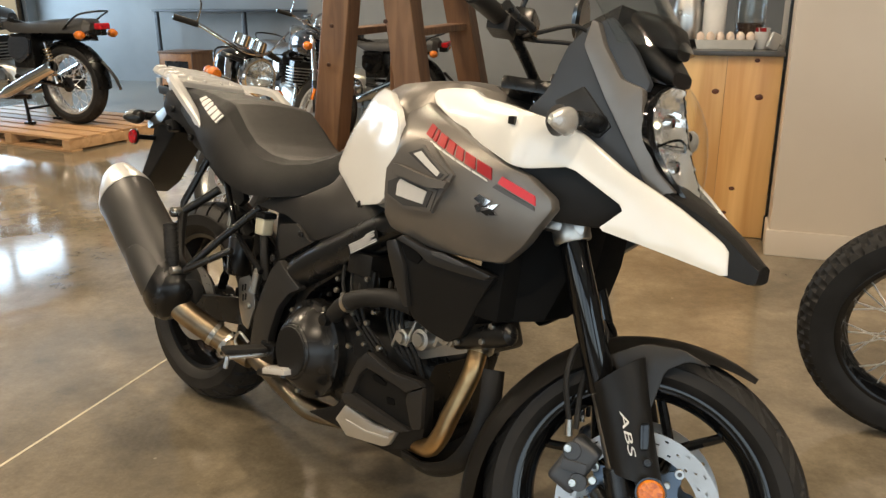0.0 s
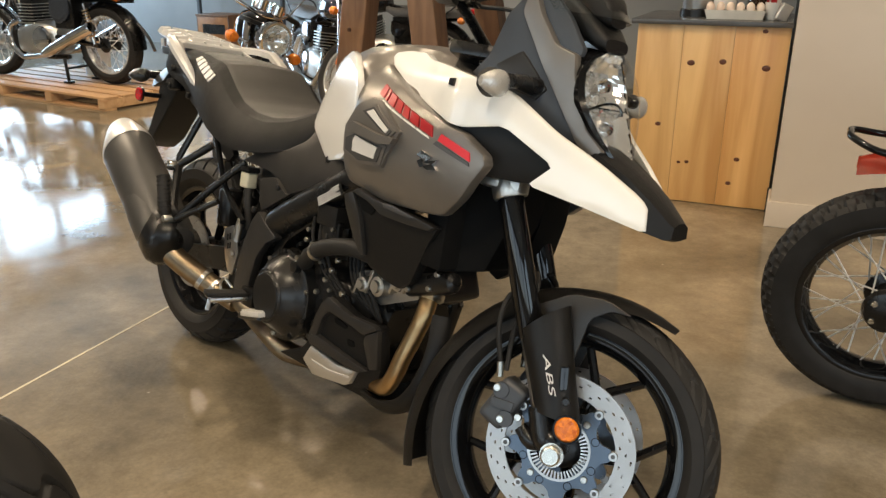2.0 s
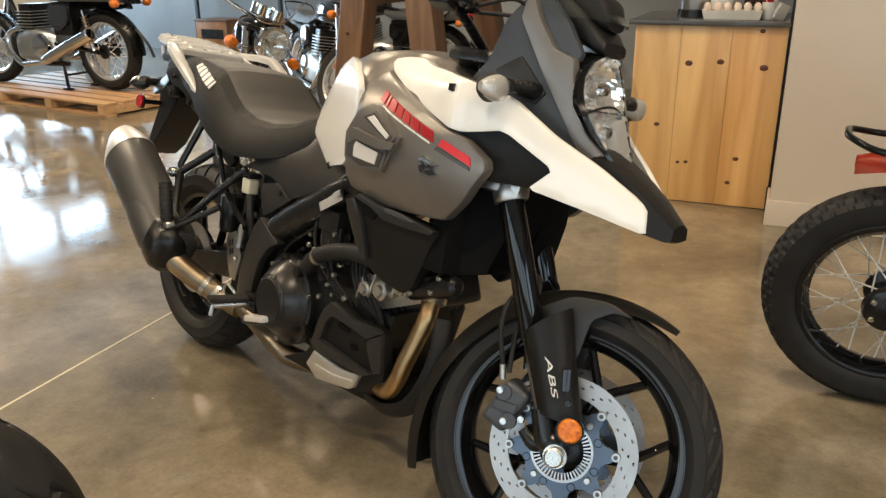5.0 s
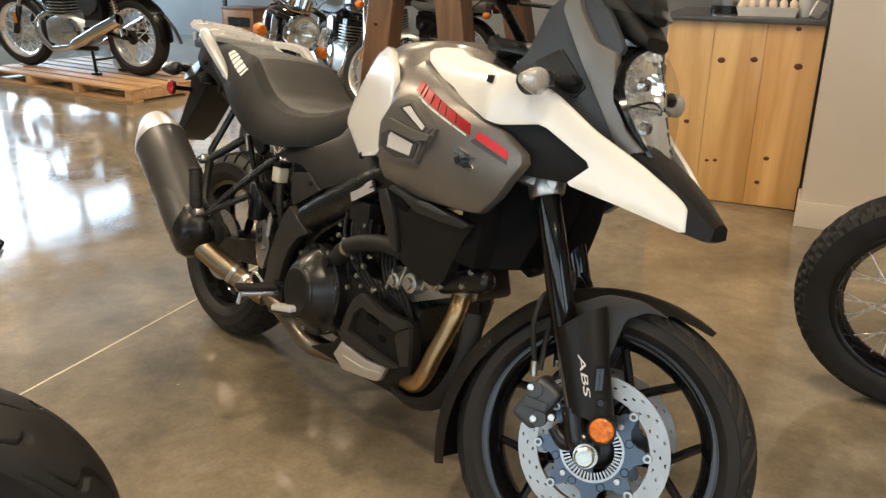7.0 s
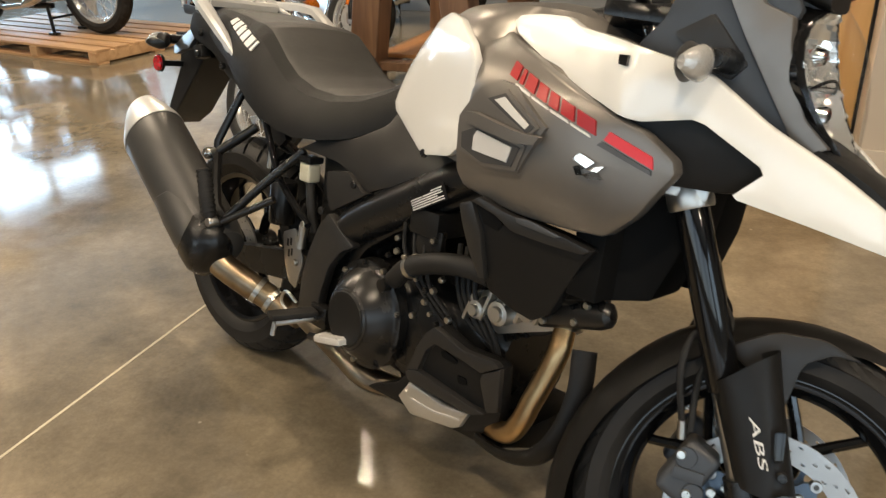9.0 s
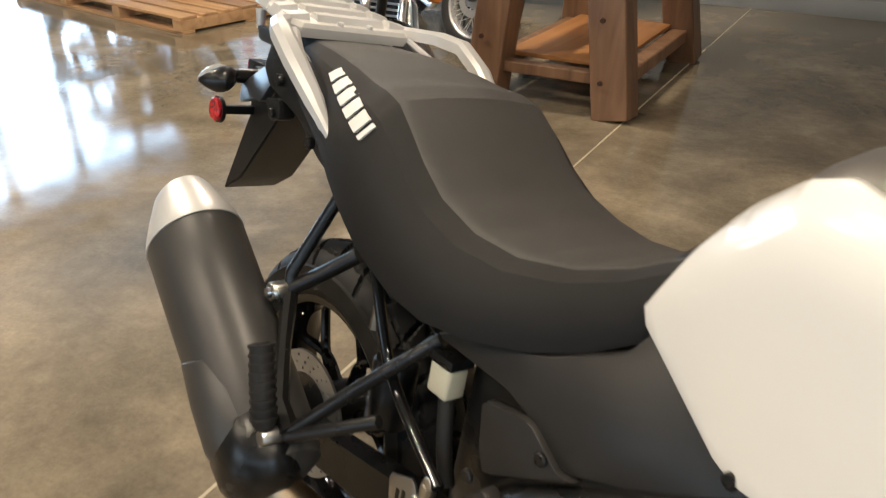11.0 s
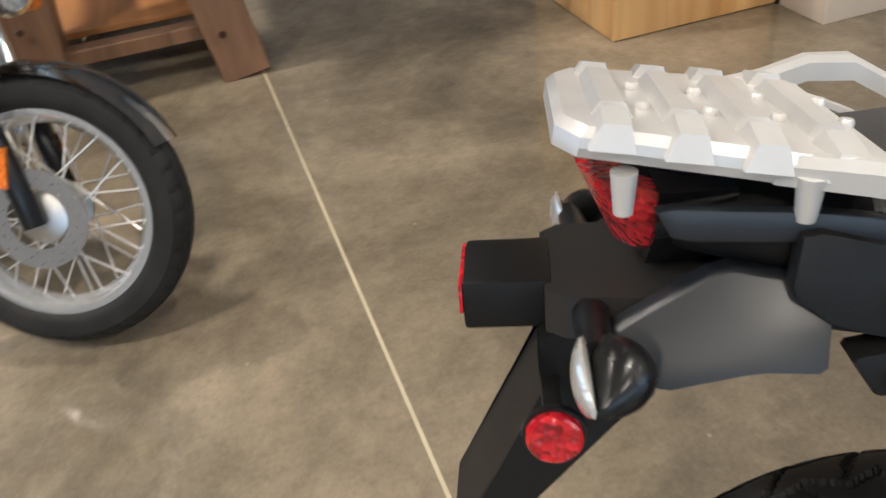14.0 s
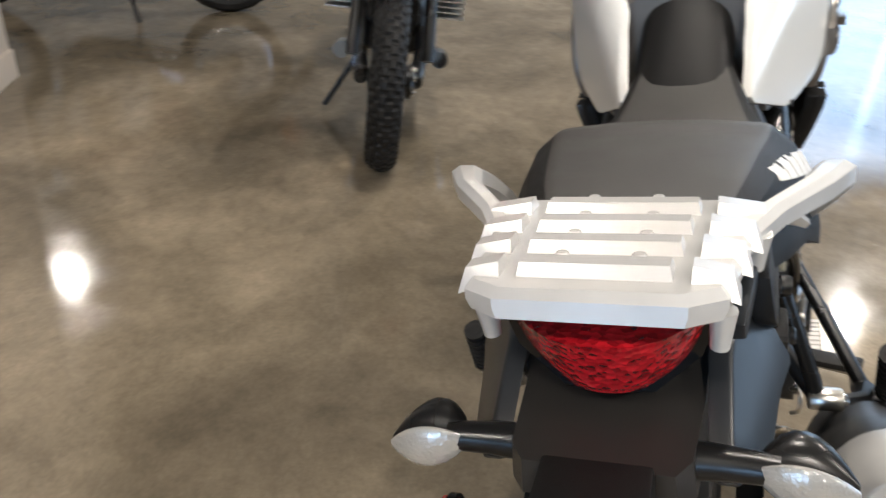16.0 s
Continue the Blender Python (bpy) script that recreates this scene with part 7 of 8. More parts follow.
    if tail:
        P("tail_lamp", box(-0.4, -0.33, -0.055, 0.055, 0.755, 0.805, 0.014, 3), REDLENS, "red tail lamp")
        P("tail_bracket", box(-0.38, -0.3, -0.03, 0.03, 0.71, 0.756, 0.006), BLACKPAINT)
        P("grab_rail", tube([(-0.1, -0.13, 0.76), (-0.25, -0.14, 0.86), (-0.36, -0.08, 0.89), (-0.36, 0.08, 0.89), (-0.25, 0.14, 0.86), (-0.1, 0.13, 0.76)], 0.008, 8, 5), BLACKPAINT, "black tubular grab rail")
        P("rear_flap", tube([(-0.33, 0, 0.5), (-0.42, 0, 0.4), (-0.47, 0, 0.3)], [0.05, 0.055, 0.05], 10, 4, flat=0.25), DARKGREY)
    if centre_stand:
        cs = P("centre_stand", tube([(0.45, -0.1, 0.2), (0.38, -0.15, 0.02)], 0.014, 8, 0), BLACKPAINT, "black centre stand")
        P("stand_leg", tube([(0.45, 0.1, 0.2), (0.38, 0.15, 0.02)], 0.014, 8, 0), BLACKPAINT, "", cs)
        P("stand_brace", tube([(0.42, -0.12, 0.12), (0.42, 0.12, 0.12)], 0.01, 8, 0), BLACKPAINT, "", cs)
        for sg in (-1, 1):
            P("stand_foot", box(0.34, 0.42, sg * 0.15 - 0.025, sg * 0.15 + 0.025, 0.0, 0.02, 0.004), BLACKPAINT, "", cs)
    else:
        P("side_stand", tube([(0.55, 0.12, 0.24), (0.5, 0.24, 0.1), (0.46, 0.3, -0.05)], 0.012, 8, 0), BLACKPAINT)
    return b


# ---------------------------------------------------------------- pallet and the bike on it
PAL = pose(-3.33, 3.74, 0, 0, 0, 171)
pal = thing("pallet", PAL, "pale softwood pallet of open deck boards on stringers", "pallet", "pallets")
for k in range(7):
    part("deck_board", box(0, 2.4, -0.05 - 0.185 * k - 0.14, -0.05 - 0.185 * k, 0.098, 0.118, 0.003), PALLETWOOD, pal)
for k in range(4):
    part("stringer", box(0.0 + 0.77 * k, 0.09 + 0.77 * k, -1.32, -0.04, 0.018, 0.097, 0.003), PALLETWOOD, pal)
for k in range(3):
    part("bottom_board", box(0, 2.4, -0.16 - 0.57 * k, -0.05 - 0.57 * k, 0.0, 0.0175, 0.002), PALLETWOOD, pal)
classic_bike(pose(-3.83, 4.45, 0.119, 0, 0, 179) @ Matrix.Scale(1.12, 4), "dark roadster with chrome silencers on its centre stand on a pallet", DARKBLUE, 8, centre_stand=True)

# ---------------------------------------------------------------- roadsters beyond the timber stand
classic_bike(pose(-1.47, 3.33, 0, -8, 0, -55), "black roadster motorcycle with chrome headlamp and amber indicators", GLOSSBLACK, 36, stripe=mat("orange_pinstripe", (0.6, 0.25, 0.03), 0.3), tail=True)
classic_bike(pose(-2.35, 5.35, 0, -8, 0, -42), "dark roadster motorcycle with chrome handlebar parked behind the timber stand", DARKBLUE, 30)
classic_bike(pose(-1.2, 6.3, 0, -8, 0, 178), "dark roadster motorcycle seen from its tail behind the timber stand", GLOSSBLACK, 20)

classic_bike(pose(4.55, 1.95, 0, -8, 0, 95), "burgundy roadster motorcycle parked near the partition wall", mat("burgundy_paint", (0.09, 0.008, 0.012), 0.15, coat=1.0), 10)

# ---------------------------------------------------------------- red scrambler
sc2 = thing("scrambler_motorcycle", pose(2.41, 1.06, 0, 4, 0, -3), "red scrambler motorcycle with knobbly tyre and black rack loop", "motorcycle")
spoked_wheel(sc2, Vector((0, 0, 0.338)), 0.338, 0.058, 0.235, GLOSSBLACK, knob_groove, BLACKPAINT, 0.009, 264, disc=False, name="rear_wheel", label="black-rimmed wire-spoked wheel with knobbly tyre")
spoked_wheel(sc2, Vector((1.42, 0, 0.345)), 0.345, 0.052, 0.25, GLOSSBLACK, knob_groove, BLACKPAINT, 0.009, 200, disc=False, name="front_wheel", label="black-rimmed wire-spoked wheel with knobbly tyre")
SP = lambda n, bm, mt, lb="", par=None: part(n, bm, mt, par or sc2, lb)
SP("final_drive", lathe([(0, -0.1), (0.03, -0.1), (0.06, -0.088), (0.066, -0.07), (0, -0.07)], 32, "Y", (0, 0, 0.338)), BLACKPAINT, "black rear hub cover")
for a in range(5):
    SP("hub_bolt", bolt_at((0.045 * math.cos(a * 1.257), -0.094, 0.338 + 0.045 * math.sin(a * 1.257)), 0.009, 0.008), ZINC)
SP("swingarm", tube([(0.0, -0.1, 0.34), (0.3, -0.12, 0.36), (0.52, -0.12, 0.38)], 0.028, 12, 3), BLACKPAINT)
SP("swingarm", tube([(0.0, 0.1, 0.34), (0.3, 0.12, 0.36), (0.52, 0.12, 0.38)], 0.028, 12, 3), BLACKPAINT)
fdr = []
for i in range(13):
    x = -0.14 + 0.5 * i / 12
    z = 0.755 + 0.06 * math.sin((i / 12) * 1.6) + 0.05 * i / 12
    w = (0.075 + 0.012 * math.sin(i / 12 * math.pi)) * min(1, 0.45 + i * 0.2)
    fdr.append([(x, s * w, z - 0.045 * s * s) for s in (-1, -0.8, -0.5, -0.2, 0.2, 0.5, 0.8, 1)])
fb2 = bmesh.new()
vs = [[fb2.verts.new(q) for q in r] for r in fdr]
for r0, r1 in zip(vs, vs[1:]):
    for i in range(7):
        fb2.faces.new((r0[i], r0[i + 1], r1[i + 1], r1[i]))
bmesh.ops.solidify(fb2, geom=fb2.faces[:], thickness=0.004)
SP("rear_mudguard", fb2, REDPAINT, "glossy red-orange rear mudguard")
SP("rack_loop", tube([(0.3, -0.11, 0.79), (0.1, -0.11, 0.785), (-0.08, -0.1, 0.795), (-0.16, -0.05, 0.815), (-0.17, 0.0, 0.82), (-0.16, 0.05, 0.815), (-0.08, 0.1, 0.795), (0.1, 0.11, 0.785), (0.3, 0.11, 0.79)], 0.0095, 10, 6), GLOSSBLACK, "black tubular rack loop")
SP("loop_bracket", box(0.02, 0.06, -0.112, -0.07, 0.735, 0.785, 0.004), BLACKPAINT)
SP("loop_bolt", bolt_at((0.04, -0.113, 0.752), 0.011, 0.008), ZINC)
SP("seat", ring_loft([seat_ring(x, w, zt, zb, 0.006) for x, w, zt, zb in ((0.12, 0.1, 0.86, 0.81), (0.2, 0.13, 0.88, 0.79), (0.45, 0.14, 0.86, 0.76), (0.62, 0.12, 0.85, 0.76), (0.72, 0.09, 0.87, 0.8))]), SEATV, "brown-black seat")
SP("fuel_tank", ring_loft([superring(0.68, 0.07, 0.88, 0.06), superring(0.76, 0.13, 0.9, 0.1), superring(0.95, 0.15, 0.92, 0.12), superring(1.08, 0.12, 0.93, 0.1), superring(1.13, 0.06, 0.93, 0.06)]), REDPAINT, "glossy red fuel tank")
se = SP("engine", ring_loft([superring(0.52, 0.12, 0.4, 0.12, 24, 4), superring(0.6, 0.16, 0.4, 0.15, 24, 4), superring(0.85, 0.16, 0.4, 0.15, 24, 4), superring(0.98, 0.12, 0.38, 0.12, 24, 4)]), BLACKPAINT, "black engine with bright fins")
for sg in (-1, 1):
    for k in range(6):
        SP("cooling_fin", box(0.68, 0.9, min(sg * 0.15, sg * 0.3), max(sg * 0.15, sg * 0.3), 0.4 + 0.024 * k, 0.407 + 0.024 * k, 0.002), ALU, "", se)
    SP("silencer", tube([(0.8, sg * 0.16, 0.24), (0.62, sg * 0.19, 0.26), (0.45, sg * 0.2, 0.3), (0.35, sg * 0.2, 0.32)], [0.022, 0.036, 0.04, 0.034], 16, 5), CHROME, "chrome silencer")
    SP("rear_shock", cyl((0.06, sg * 0.14, 0.4), (0.22, sg * 0.13, 0.72), 0.024, 12), BLACKPAINT)
    SP("fork_leg", tube([(1.42, sg * 0.1, 0.345), (1.2, sg * 0.1, 0.85), (1.14, sg * 0.1, 0.98)], 0.024, 12, 0), BLACKPAINT)
SP("handlebar", tube([(0.98, -0.38, 1.1), (1.02, -0.25, 1.12), (1.1, -0.1, 1.04), (1.1, 0.1, 1.04), (1.02, 0.25, 1.12), (0.98, 0.38, 1.1)], 0.011, 10, 5), BLACKPAINT)
SP("headlamp", lathe([(0, -0.08), (0.06, -0.07), (0.085, 0), (0.088, 0.04), (0.07, 0.05), (0, 0.055)], 28, "X", (1.25, 0, 0.94)), BLACKPAINT)
SP("frame_beam", tube([(1.12, 0, 0.9), (0.7, 0, 0.78), (0.1, 0, 0.77)], 0.03, 10, 4), BLACKPAINT)
SP("battery_box", box(0.35, 0.55, -0.1, 0.1, 0.45, 0.78, 0.01), BLACKPAINT)
SP("side_stand", tube([(0.55, 0.13, 0.26), (0.5, 0.27, 0.02)], 0.012, 8, 0), BLACKPAINT)

# ---------------------------------------------------------------- dark cruiser beside the aisle
cr = thing("cruiser_motorcycle", pose(0.8, -0.8, 0, 0, 0, 220), "black cruiser motorcycle with a broad rear tyre", "motorcycle")
CP = lambda n, bm, mt, lb="", par=None: part(n, bm, mt, par or cr, lb)
cw = CP("rear_wheel", moved(lathe(rim_profile(0.205, 0.075), 72, closed=True), Matrix.Translation((0, 0, 0.32))), GLOSSBLACK, "black cast rear wheel")
CP("tyre", moved(tread_tyre(0.32, 0.095, 0.205, sweep_groove, 960, 110, 0.009), Matrix.Translation((0, 0, 0.32))), RUBBER, "broad black tyre with sweeping tread cuts", cw)
CP("spokes", moved(cast_spokes(0.05, 0.18, 6, 0.014, 0.02), Matrix.Translation((0, 0, 0.32))), GLOSSBLACK, "", cw)
CP("rear_mudguard", tube([(0.5, 0, 0.64), (0.42, 0, 0.69), (0.32, 0, 0.72), (0.26, 0, 0.73)], [0.07, 0.085, 0.085, 0.07], 12, 4, flat=0.25), GLOSSBLACK, "gloss black rear mudguard")
CP("tail_arm", tube([(0.34, -0.03, 0.72), (0.1, -0.06, 0.72), (-0.08, -0.09, 0.715), (-0.135, -0.1, 0.72)], 0.018, 10, 5), GLOSSBLACK, "black tail arm")
tpl = CP("tail_plate", moved(box(-0.012, 0.012, -0.05, 0.05, -0.05, 0.05, 0.008, 3), Matrix.Translation((-0.148, -0.1, 0.768)) @ Matrix.Rotation(radians(-30), 4, "Y")), GLOSSBLACK, "black tail bracket with chrome face")
CP("chrome_face", moved(box(-0.016, -0.0125, -0.038, 0.038, -0.038, 0.038, 0.0015), Matrix.Translation((-0.148, -0.1, 0.768)) @ Matrix.Rotation(radians(-30), 4, "Y")), CHROME, "", tpl)
CP("body", ring_loft([superring(0.2, 0.09, 0.55, 0.1), superring(0.5, 0.13, 0.5, 0.16), superring(0.9, 0.15, 0.45, 0.2), superring(1.2, 0.1, 0.6, 0.15)]), BLACKPAINT)
CP("seat", ring_loft([seat_ring(x, w, zt, zb, 0.006) for x, w, zt, zb in ((0.1, 0.08, 0.72, 0.68), (0.25, 0.13, 0.74, 0.66), (0.5, 0.15, 0.7, 0.62), (0.7, 0.1, 0.72, 0.65))]), SEATV)
CP("fuel_tank", ring_loft([superring(0.68, 0.07, 0.75, 0.06), superring(0.78, 0.13, 0.78, 0.1), superring(1.0, 0.15, 0.82, 0.12), superring(1.18, 0.08, 0.84, 0.08)]), GLOSSBLACK)
fwc = CP("front_wheel", moved(lathe(rim_profile(0.24, 0.05), 64, closed=True), Matrix.Translation((1.65, 0, 0.32))), GLOSSBLACK)
CP("tyre", moved(tread_tyre(0.32, 0.06, 0.24, sweep_groove, 160, 20, 0.005), Matrix.Translation((1.65, 0, 0.32))), RUBBER, "", fwc)
for sg in (-1, 1):
    CP("fork_leg", tube([(1.65, sg * 0.1, 0.32), (1.28, sg * 0.1, 0.98)], 0.026, 12, 0), CHROME)
    CP("swingarm", tube([(0, sg * 0.12, 0.32), (0.55, sg * 0.12, 0.36)], 0.024, 10, 0), BLACKPAINT)
CP("handlebar", tube([(0.95, -0.4, 1.05), (1.1, -0.25, 1.08), (1.25, -0.08, 1.0), (1.25, 0.08, 1.0), (1.1, 0.25, 1.08), (0.95, 0.4, 1.05)], 0.012, 10, 5), CHROME)
CP("side_stand", tube([(0.6, 0.14, 0.3), (0.55, 0.28, 0.01)], 0.012, 8, 0), BLACKPAINT)

# ---------------------------------------------------------------- timber stand
def beam(p, q, w, d, up=(0, 0, 1)):
    """A square-cut timber from p to q, w wide and d deep, with eased edges."""
    p, q = Vector(p), Vector(q)
    ax = (q - p).normalized()
    sx = ax.cross(Vector(up))
    sx = sx.normalized() if sx.length > 1e-3 else Vector((1, 0, 0))
    sy = ax.cross(sx).normalized()
    e = 0.006
    sec = [(w - e, d), (w, d - e), (w, -d + e), (w - e, -d), (-w + e, -d), (-w, -d + e), (-w, d - e), (-w + e, d)]
    return ring_loft([[o + sx * a / 1 + sy * b for a, b in sec] for o in (p, q)])


SHELFWOOD = timber("orange_brown_board", (0.42, 0.19, 0.06), (0.28, 0.115, 0.035), 12, 0.0, 0.45, "Y")
KNOTWOOD = mat("dark_knot", (0.05, 0.018, 0.008), 0.5)
es = thing("timber_stand", pose(0, 0, 0), "heavy brown stained timber display stand with splayed legs", "display stand")
for y0, y1 in ((3.55, 3.8), (4.95, 4.7)):
    part("leg", beam((-0.8, y0, 0.0), (-0.6, y1, 2.3), 0.095, 0.095, (0, 1, 0)), STAINED, es)
    part("leg", beam((-0.06, y0, 0.0), (-0.44, y1, 2.3), 0.095, 0.095, (0, 1, 0)), STAINED, es)
    part("cross_rail", beam((-0.7, y0 + (0.02 if y0 < 4 else -0.02), 0.19), (-0.16, y0 + (0.02 if y0 < 4 else -0.02), 0.19), 0.04, 0.03), STAINED, es)
for x, x1 in ((-0.795, -0.72), (-0.09, -0.235)):
    part("side_rail", beam((x, 3.66, 0.17), (x, 4.84, 0.17), 0.05, 0.04), STAINED, es)
    part("upper_rail", beam((x1, 3.74, 1.0), (x1, 4.76, 1.0), 0.075, 0.025), STAINED, es)
part("lower_shelf", box(-0.74, -0.14, 3.68, 4.82, 0.215, 0.24, 0.004), SHELFWOOD, es, "orange-brown timber shelf")
part("top_plate", box(-0.8, -0.24, 3.6, 4.9, 2.3, 2.36, 0.006), STAINED, es)
for x, y, z in ((-0.79, 3.452, 0.35), (-0.72, 3.49, 0.8), (-0.69, 3.5, 1.05), (-0.12, 3.43, 0.2), (-0.14, 3.44, 0.5), (-0.3, 3.49, 1.08)):
    part("knot", moved(lathe([(0, -0.006), (0.012, -0.005), (0.015, 0.004), (0, 0.006)], 14, "Y"), Matrix.Translation((x, y, z))), KNOTWOOD, es)

# ---------------------------------------------------------------- counter and what stands on it
ct = thing("service_counter", pose(0, 0, 0), "knotty pine clad service counter with a thin dark worktop", "counter")
part("carcass", box(1.325, 2.02, 3.03, 3.72, 0.0, 0.93), BLACKPAINT, ct)
px = 1.302
for k, w in enumerate((0.235, 0.252, 0.262)):
    part("front_board", box(px + 0.0005, px + w - 0.0005, 3.0, 3.024, 0.004, 0.94, 0.0025), PINE, ct)
    px += w
for k in range(4):
    part("end_board", box(1.302, 1.324, 3.027 + 0.175 * k, 3.198 + 0.175 * k, 0.004, 0.94, 0.0025), PINE, ct)
KNOT = mat("pine_knot", (0.13, 0.04, 0.015), 0.4, base2=(0.06, 0.018, 0.008), scale=90)
for x, z, r in ((1.588, 0.75, 0.017), (1.745, 0.762, 0.016), (1.956, 0.74, 0.018), (1.873, 0.262, 0.013), (1.845, 0.13, 0.012), (1.45, 0.42, 0.013), (1.578, 0.22, 0.009), (1.62, 0.225, 0.01), (1.93, 0.92, 0.012)):
    part("knot", moved(lathe([(0, -0.0012), (r * 0.8, -0.001), (r, 0.0005), (0, 0.0006)], 18, "Y"), Matrix.Translation((x, 2.9995, z)) @ Matrix.Diagonal((1.15, 1, 0.85, 1))), KNOT, ct)
part("worktop", box(1.27, 2.056, 2.965, 3.76, 0.942, 0.966, 0.003), mat("dark_worktop", (0.075, 0.072, 0.07), 0.22), ct, "thin dark grey worktop")
part("edge_trim", box(2.0515, 2.0645, 2.985, 3.02, 0.13, 1.9, 0.001), BLACKPAINT, ct, "black vertical trim strip")
part("toe_block", box(2.045, 2.0645, 2.985, 3.02, 0.0, 0.13, 0.001), BLACKPAINT, ct)
TOP = 0.967
cf = thing("coffee_urn", pose(1.56, 3.3, TOP), "steel coffee urn with a black base and handle", "coffee urn")
part("body", lathe([(0, 0.0), (0.075, 0.0), (0.08, 0.01), (0.08, 0.19), (0.06, 0.26), (0.03, 0.28), (0, 0.28)], 32, "Z"), STEEL, cf)
part("base", lathe([(0.07, 0.0), (0.09, 0.0), (0.09, 0.035), (0.081, 0.04)], 32, "Z", closed=True), BLACKPAINT, cf)
part("handle", tube([(0.06, 0, 0.24), (0.12, 0, 0.22), (0.12, 0, 0.1), (0.08, 0, 0.06)], 0.009, 8, 5), BLACKPAINT, cf)
pt = thing("paper_towel_roll", pose(1.7, 3.28, TOP), "white paper towel roll standing upright", "paper roll")
part("paper", lathe([(0.02, 0.0), (0.056, 0.0), (0.058, 0.004), (0.058, 0.276), (0.056, 0.28), (0.02, 0.28)], 32, "Z", closed=True), mat("white_paper", (0.8, 0.79, 0.77), 0.85, bump=0.3, bscale=300), pt)
jr = thing("drink_dispenser", pose(1.88, 3.42, TOP), "clear beverage dispenser half full of brown drink", "dispenser")
part("jar", lathe([(0.0, 0.05), (0.075, 0.05), (0.08, 0.06), (0.08, 0.4), (0.075, 0.4), (0.075, 0.056), (0, 0.056)], 32, "Z"), SCREEN, jr)
part("drink", lathe([(0, 0.058), (0.072, 0.058), (0.072, 0.12), (0, 0.12)], 32, "Z"), mat("brown_drink", (0.06, 0.02, 0.01), 0.1), jr)
part("stand", lathe([(0, 0), (0.085, 0), (0.085, 0.048), (0, 0.048)], 32, "Z"), BLACKPAINT, jr)
PULP = mat("egg_carton_pulp", (0.62, 0.6, 0.55), 0.85, bump=0.4, bscale=260)
SHELLS = mat("brown_egg_shell", (0.72, 0.55, 0.43), 0.45, base2=(0.82, 0.74, 0.66), scale=6)
ec = thing("egg_carton", pose(1.765, 3.14, TOP, 0, 0, 4), "open pulp egg carton filled with brown eggs", "egg carton")
part("tray", ring_loft([[(x * 0.9, y * 0.85, 0.0) for x, y in ((-0.15, -0.055), (0.15, -0.055), (0.15, 0.055), (-0.15, 0.055))], [(x, y, 0.045) for x, y in ((-0.15, -0.055), (0.15, -0.055), (0.15, 0.055), (-0.15, 0.055))]]), PULP, ec)
for k in range(12):
    x, y = -0.122 + 0.049 * (k % 6), -0.025 + 0.05 * (k // 6)
    part("egg", lathe([(0, -0.02), (0.013, -0.014), (0.0205, 0.002), (0.018, 0.018), (0.009, 0.029), (0, 0.032)], 14, "Z", (x, y, 0.052)), SHELLS, ec)
cp = thing("sugar_cup", pose(1.945, 3.17, TOP), "white paper cup full of red and white sachets", "cup")
part("cup", lathe([(0, 0), (0.03, 0), (0.04, 0.085), (0.037, 0.085), (0.028, 0.004), (0, 0.004)], 24, "Z"), LETTER, cp)
for k in range(6):
    a = k * 1.05
    part("sachet", moved(box(-0.014, 0.014, -0.0015, 0.0015, 0, 0.06, 0.0008), Matrix.Translation((0.018 * math.cos(a), 0.018 * math.sin(a), 0.045)) @ Matrix.Rotation(a + 0.4, 4, "Z") @ Matrix.Rotation(0.2, 4, "X")), RED if k % 2 else LETTER, cp)
nb2 = thing("napkin_packet", pose(1.985, 3.1, TOP, 0, 0, 25), "crumpled pale packet leaning on the cup", "packet")
part("packet", moved(box(-0.03, 0.03, -0.012, 0.012, 0, 0.085, 0.009, 3), Matrix.Rotation(radians(24), 4, "Y")), mat("pale_foil", (0.55, 0.56, 0.56), 0.3, 0.5), nb2)

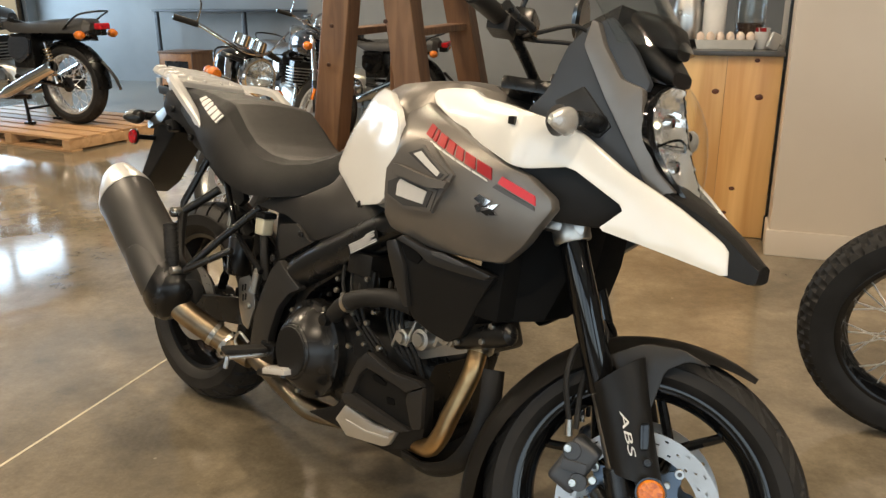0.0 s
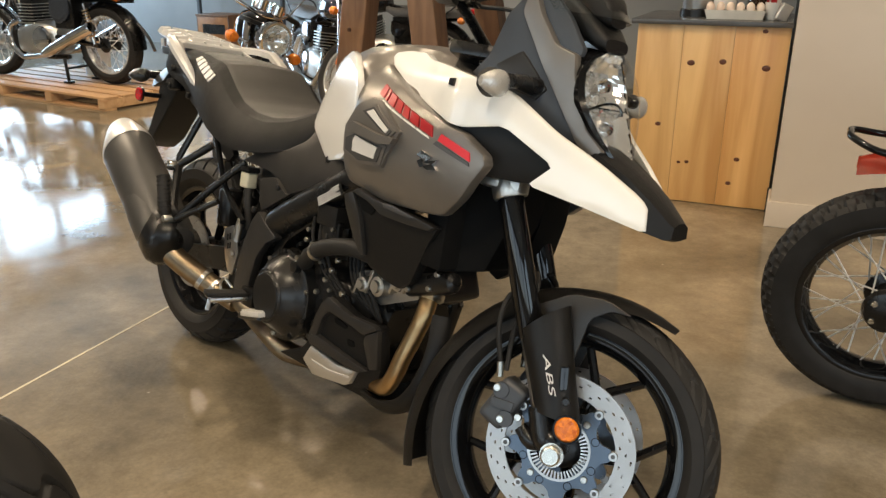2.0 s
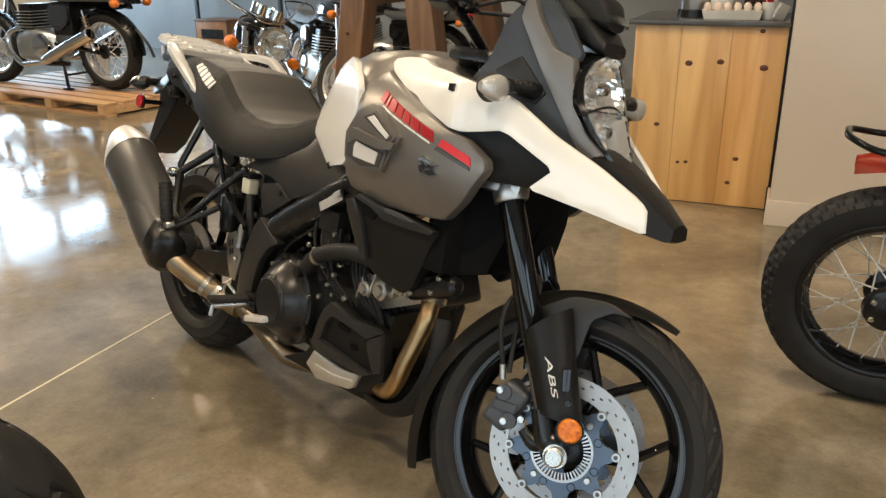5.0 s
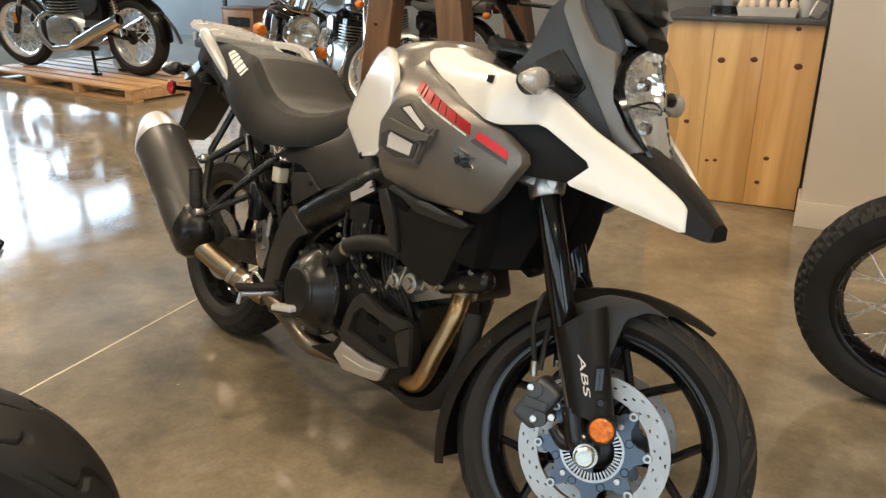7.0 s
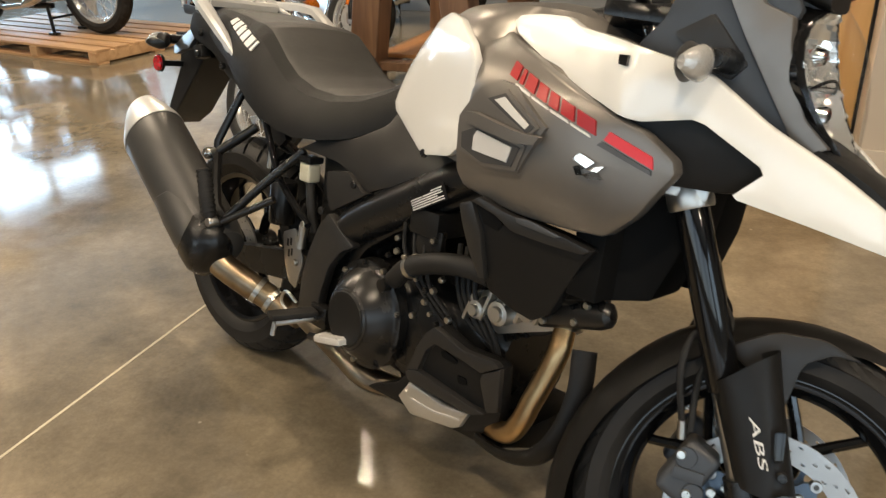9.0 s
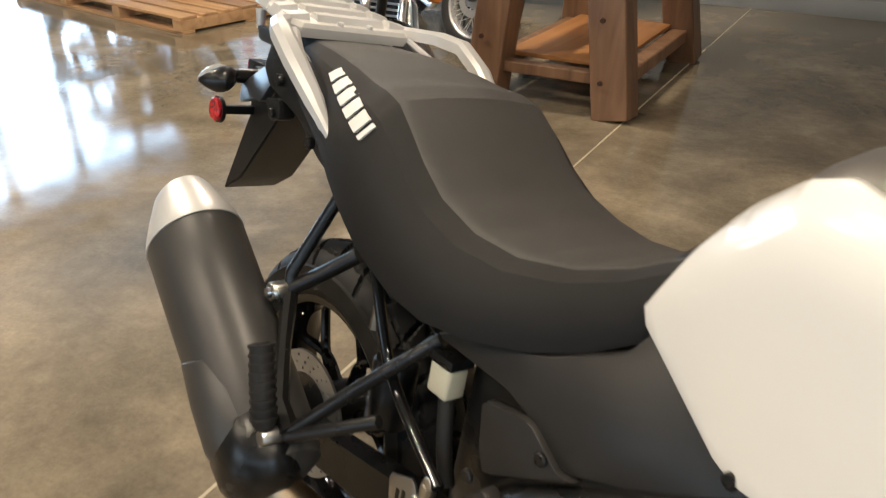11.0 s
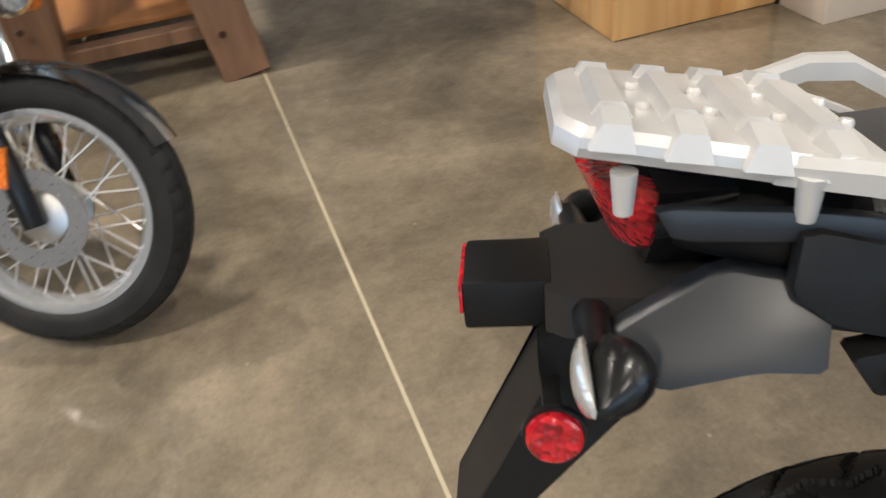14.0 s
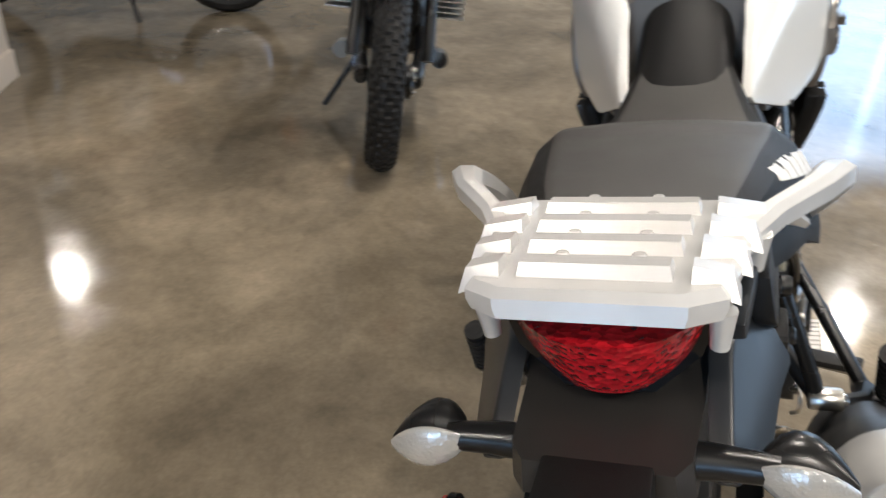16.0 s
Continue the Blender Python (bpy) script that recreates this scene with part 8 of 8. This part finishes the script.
# ---------------------------------------------------------------- back of the showroom
def poster(x, z, w, h, blocks, label):
    t = thing("poster", pose(x, 8.69, z), label, "poster", "wall posters")
    part("sheet", box(0, w, -0.006, 0.0, 0, h, 0.001), LETTER, t)
    for bx, bz, bw, bh, m in blocks:
        part("printed_area", box(bx * w, (bx + bw) * w, -0.0095, -0.0065, bz * h, (bz + bh) * h), m, t)
    return t


PBLUE, PTAN = mat("print_blue", (0.08, 0.16, 0.34), 0.5), mat("print_tan", (0.42, 0.32, 0.2), 0.5)
poster(-7.4, 1.25, 2.3, 0.75, ((0.02, 0.1, 0.1, 0.6, RED), (0.28, 0.05, 0.14, 0.8, PTAN), (0.46, 0.05, 0.06, 0.8, PBLUE), (0.7, 0.05, 0.08, 0.8, PTAN), (0.8, 0.04, 0.18, 0.5, RED)), "white wall poster with red, blue and tan printed areas")
wr = thing("wall_shelf", pose(0, 0, 0), "grey steel wall shelf on uprights", "shelf")
part("board", box(-6.05, -2.9, 8.35, 8.69, 1.02, 1.05, 0.003), BLUEGREY, wr)
for x in (-6.05, -4.6, -3.0):
    part("upright", box(x, x + 0.05, 8.4, 8.45, 0.0, 1.019, 0.003), BLUEGREY, wr)
cb = thing("wooden_crate", pose(-4.82, 7.4, 0.0, 0, 0, -4), "red-brown wooden crate with a plain printed panel", "crate")
for k in range(2):
    part("slat", box(-0.25, 0.25, -0.2, -0.18, 0.01 + 0.27 * k, 0.272 + 0.27 * k, 0.004), SHELFWOOD, cb)
    part("slat", box(-0.25, 0.25, 0.18, 0.2, 0.01 + 0.27 * k, 0.272 + 0.27 * k, 0.004), SHELFWOOD, cb)
for sx in (-1, 1):
    part("end_panel", box(min(sx * 0.251, sx * 0.268), max(sx * 0.251, sx * 0.268), -0.2, 0.2, 0.01, 0.545, 0.004), STAINED, cb)
part("lid", box(-0.275, 0.275, -0.21, 0.21, 0.546, 0.57, 0.004), STAINED, cb)
part("printed_bar", box(-0.17, 0.2, -0.2035, -0.2005, 0.33, 0.45), BLACKPAINT, cb, "plain dark printed bar")
wb = thing("white_bucket", pose(-4.55, 4.95, 0.119), "white plastic bucket on the pallet", "bucket")
part("body", lathe([(0, 0), (0.12, 0), (0.14, 0.26), (0.145, 0.27), (0.135, 0.27), (0.115, 0.01), (0, 0.01)], 28, "Z"), LETTER, wb)
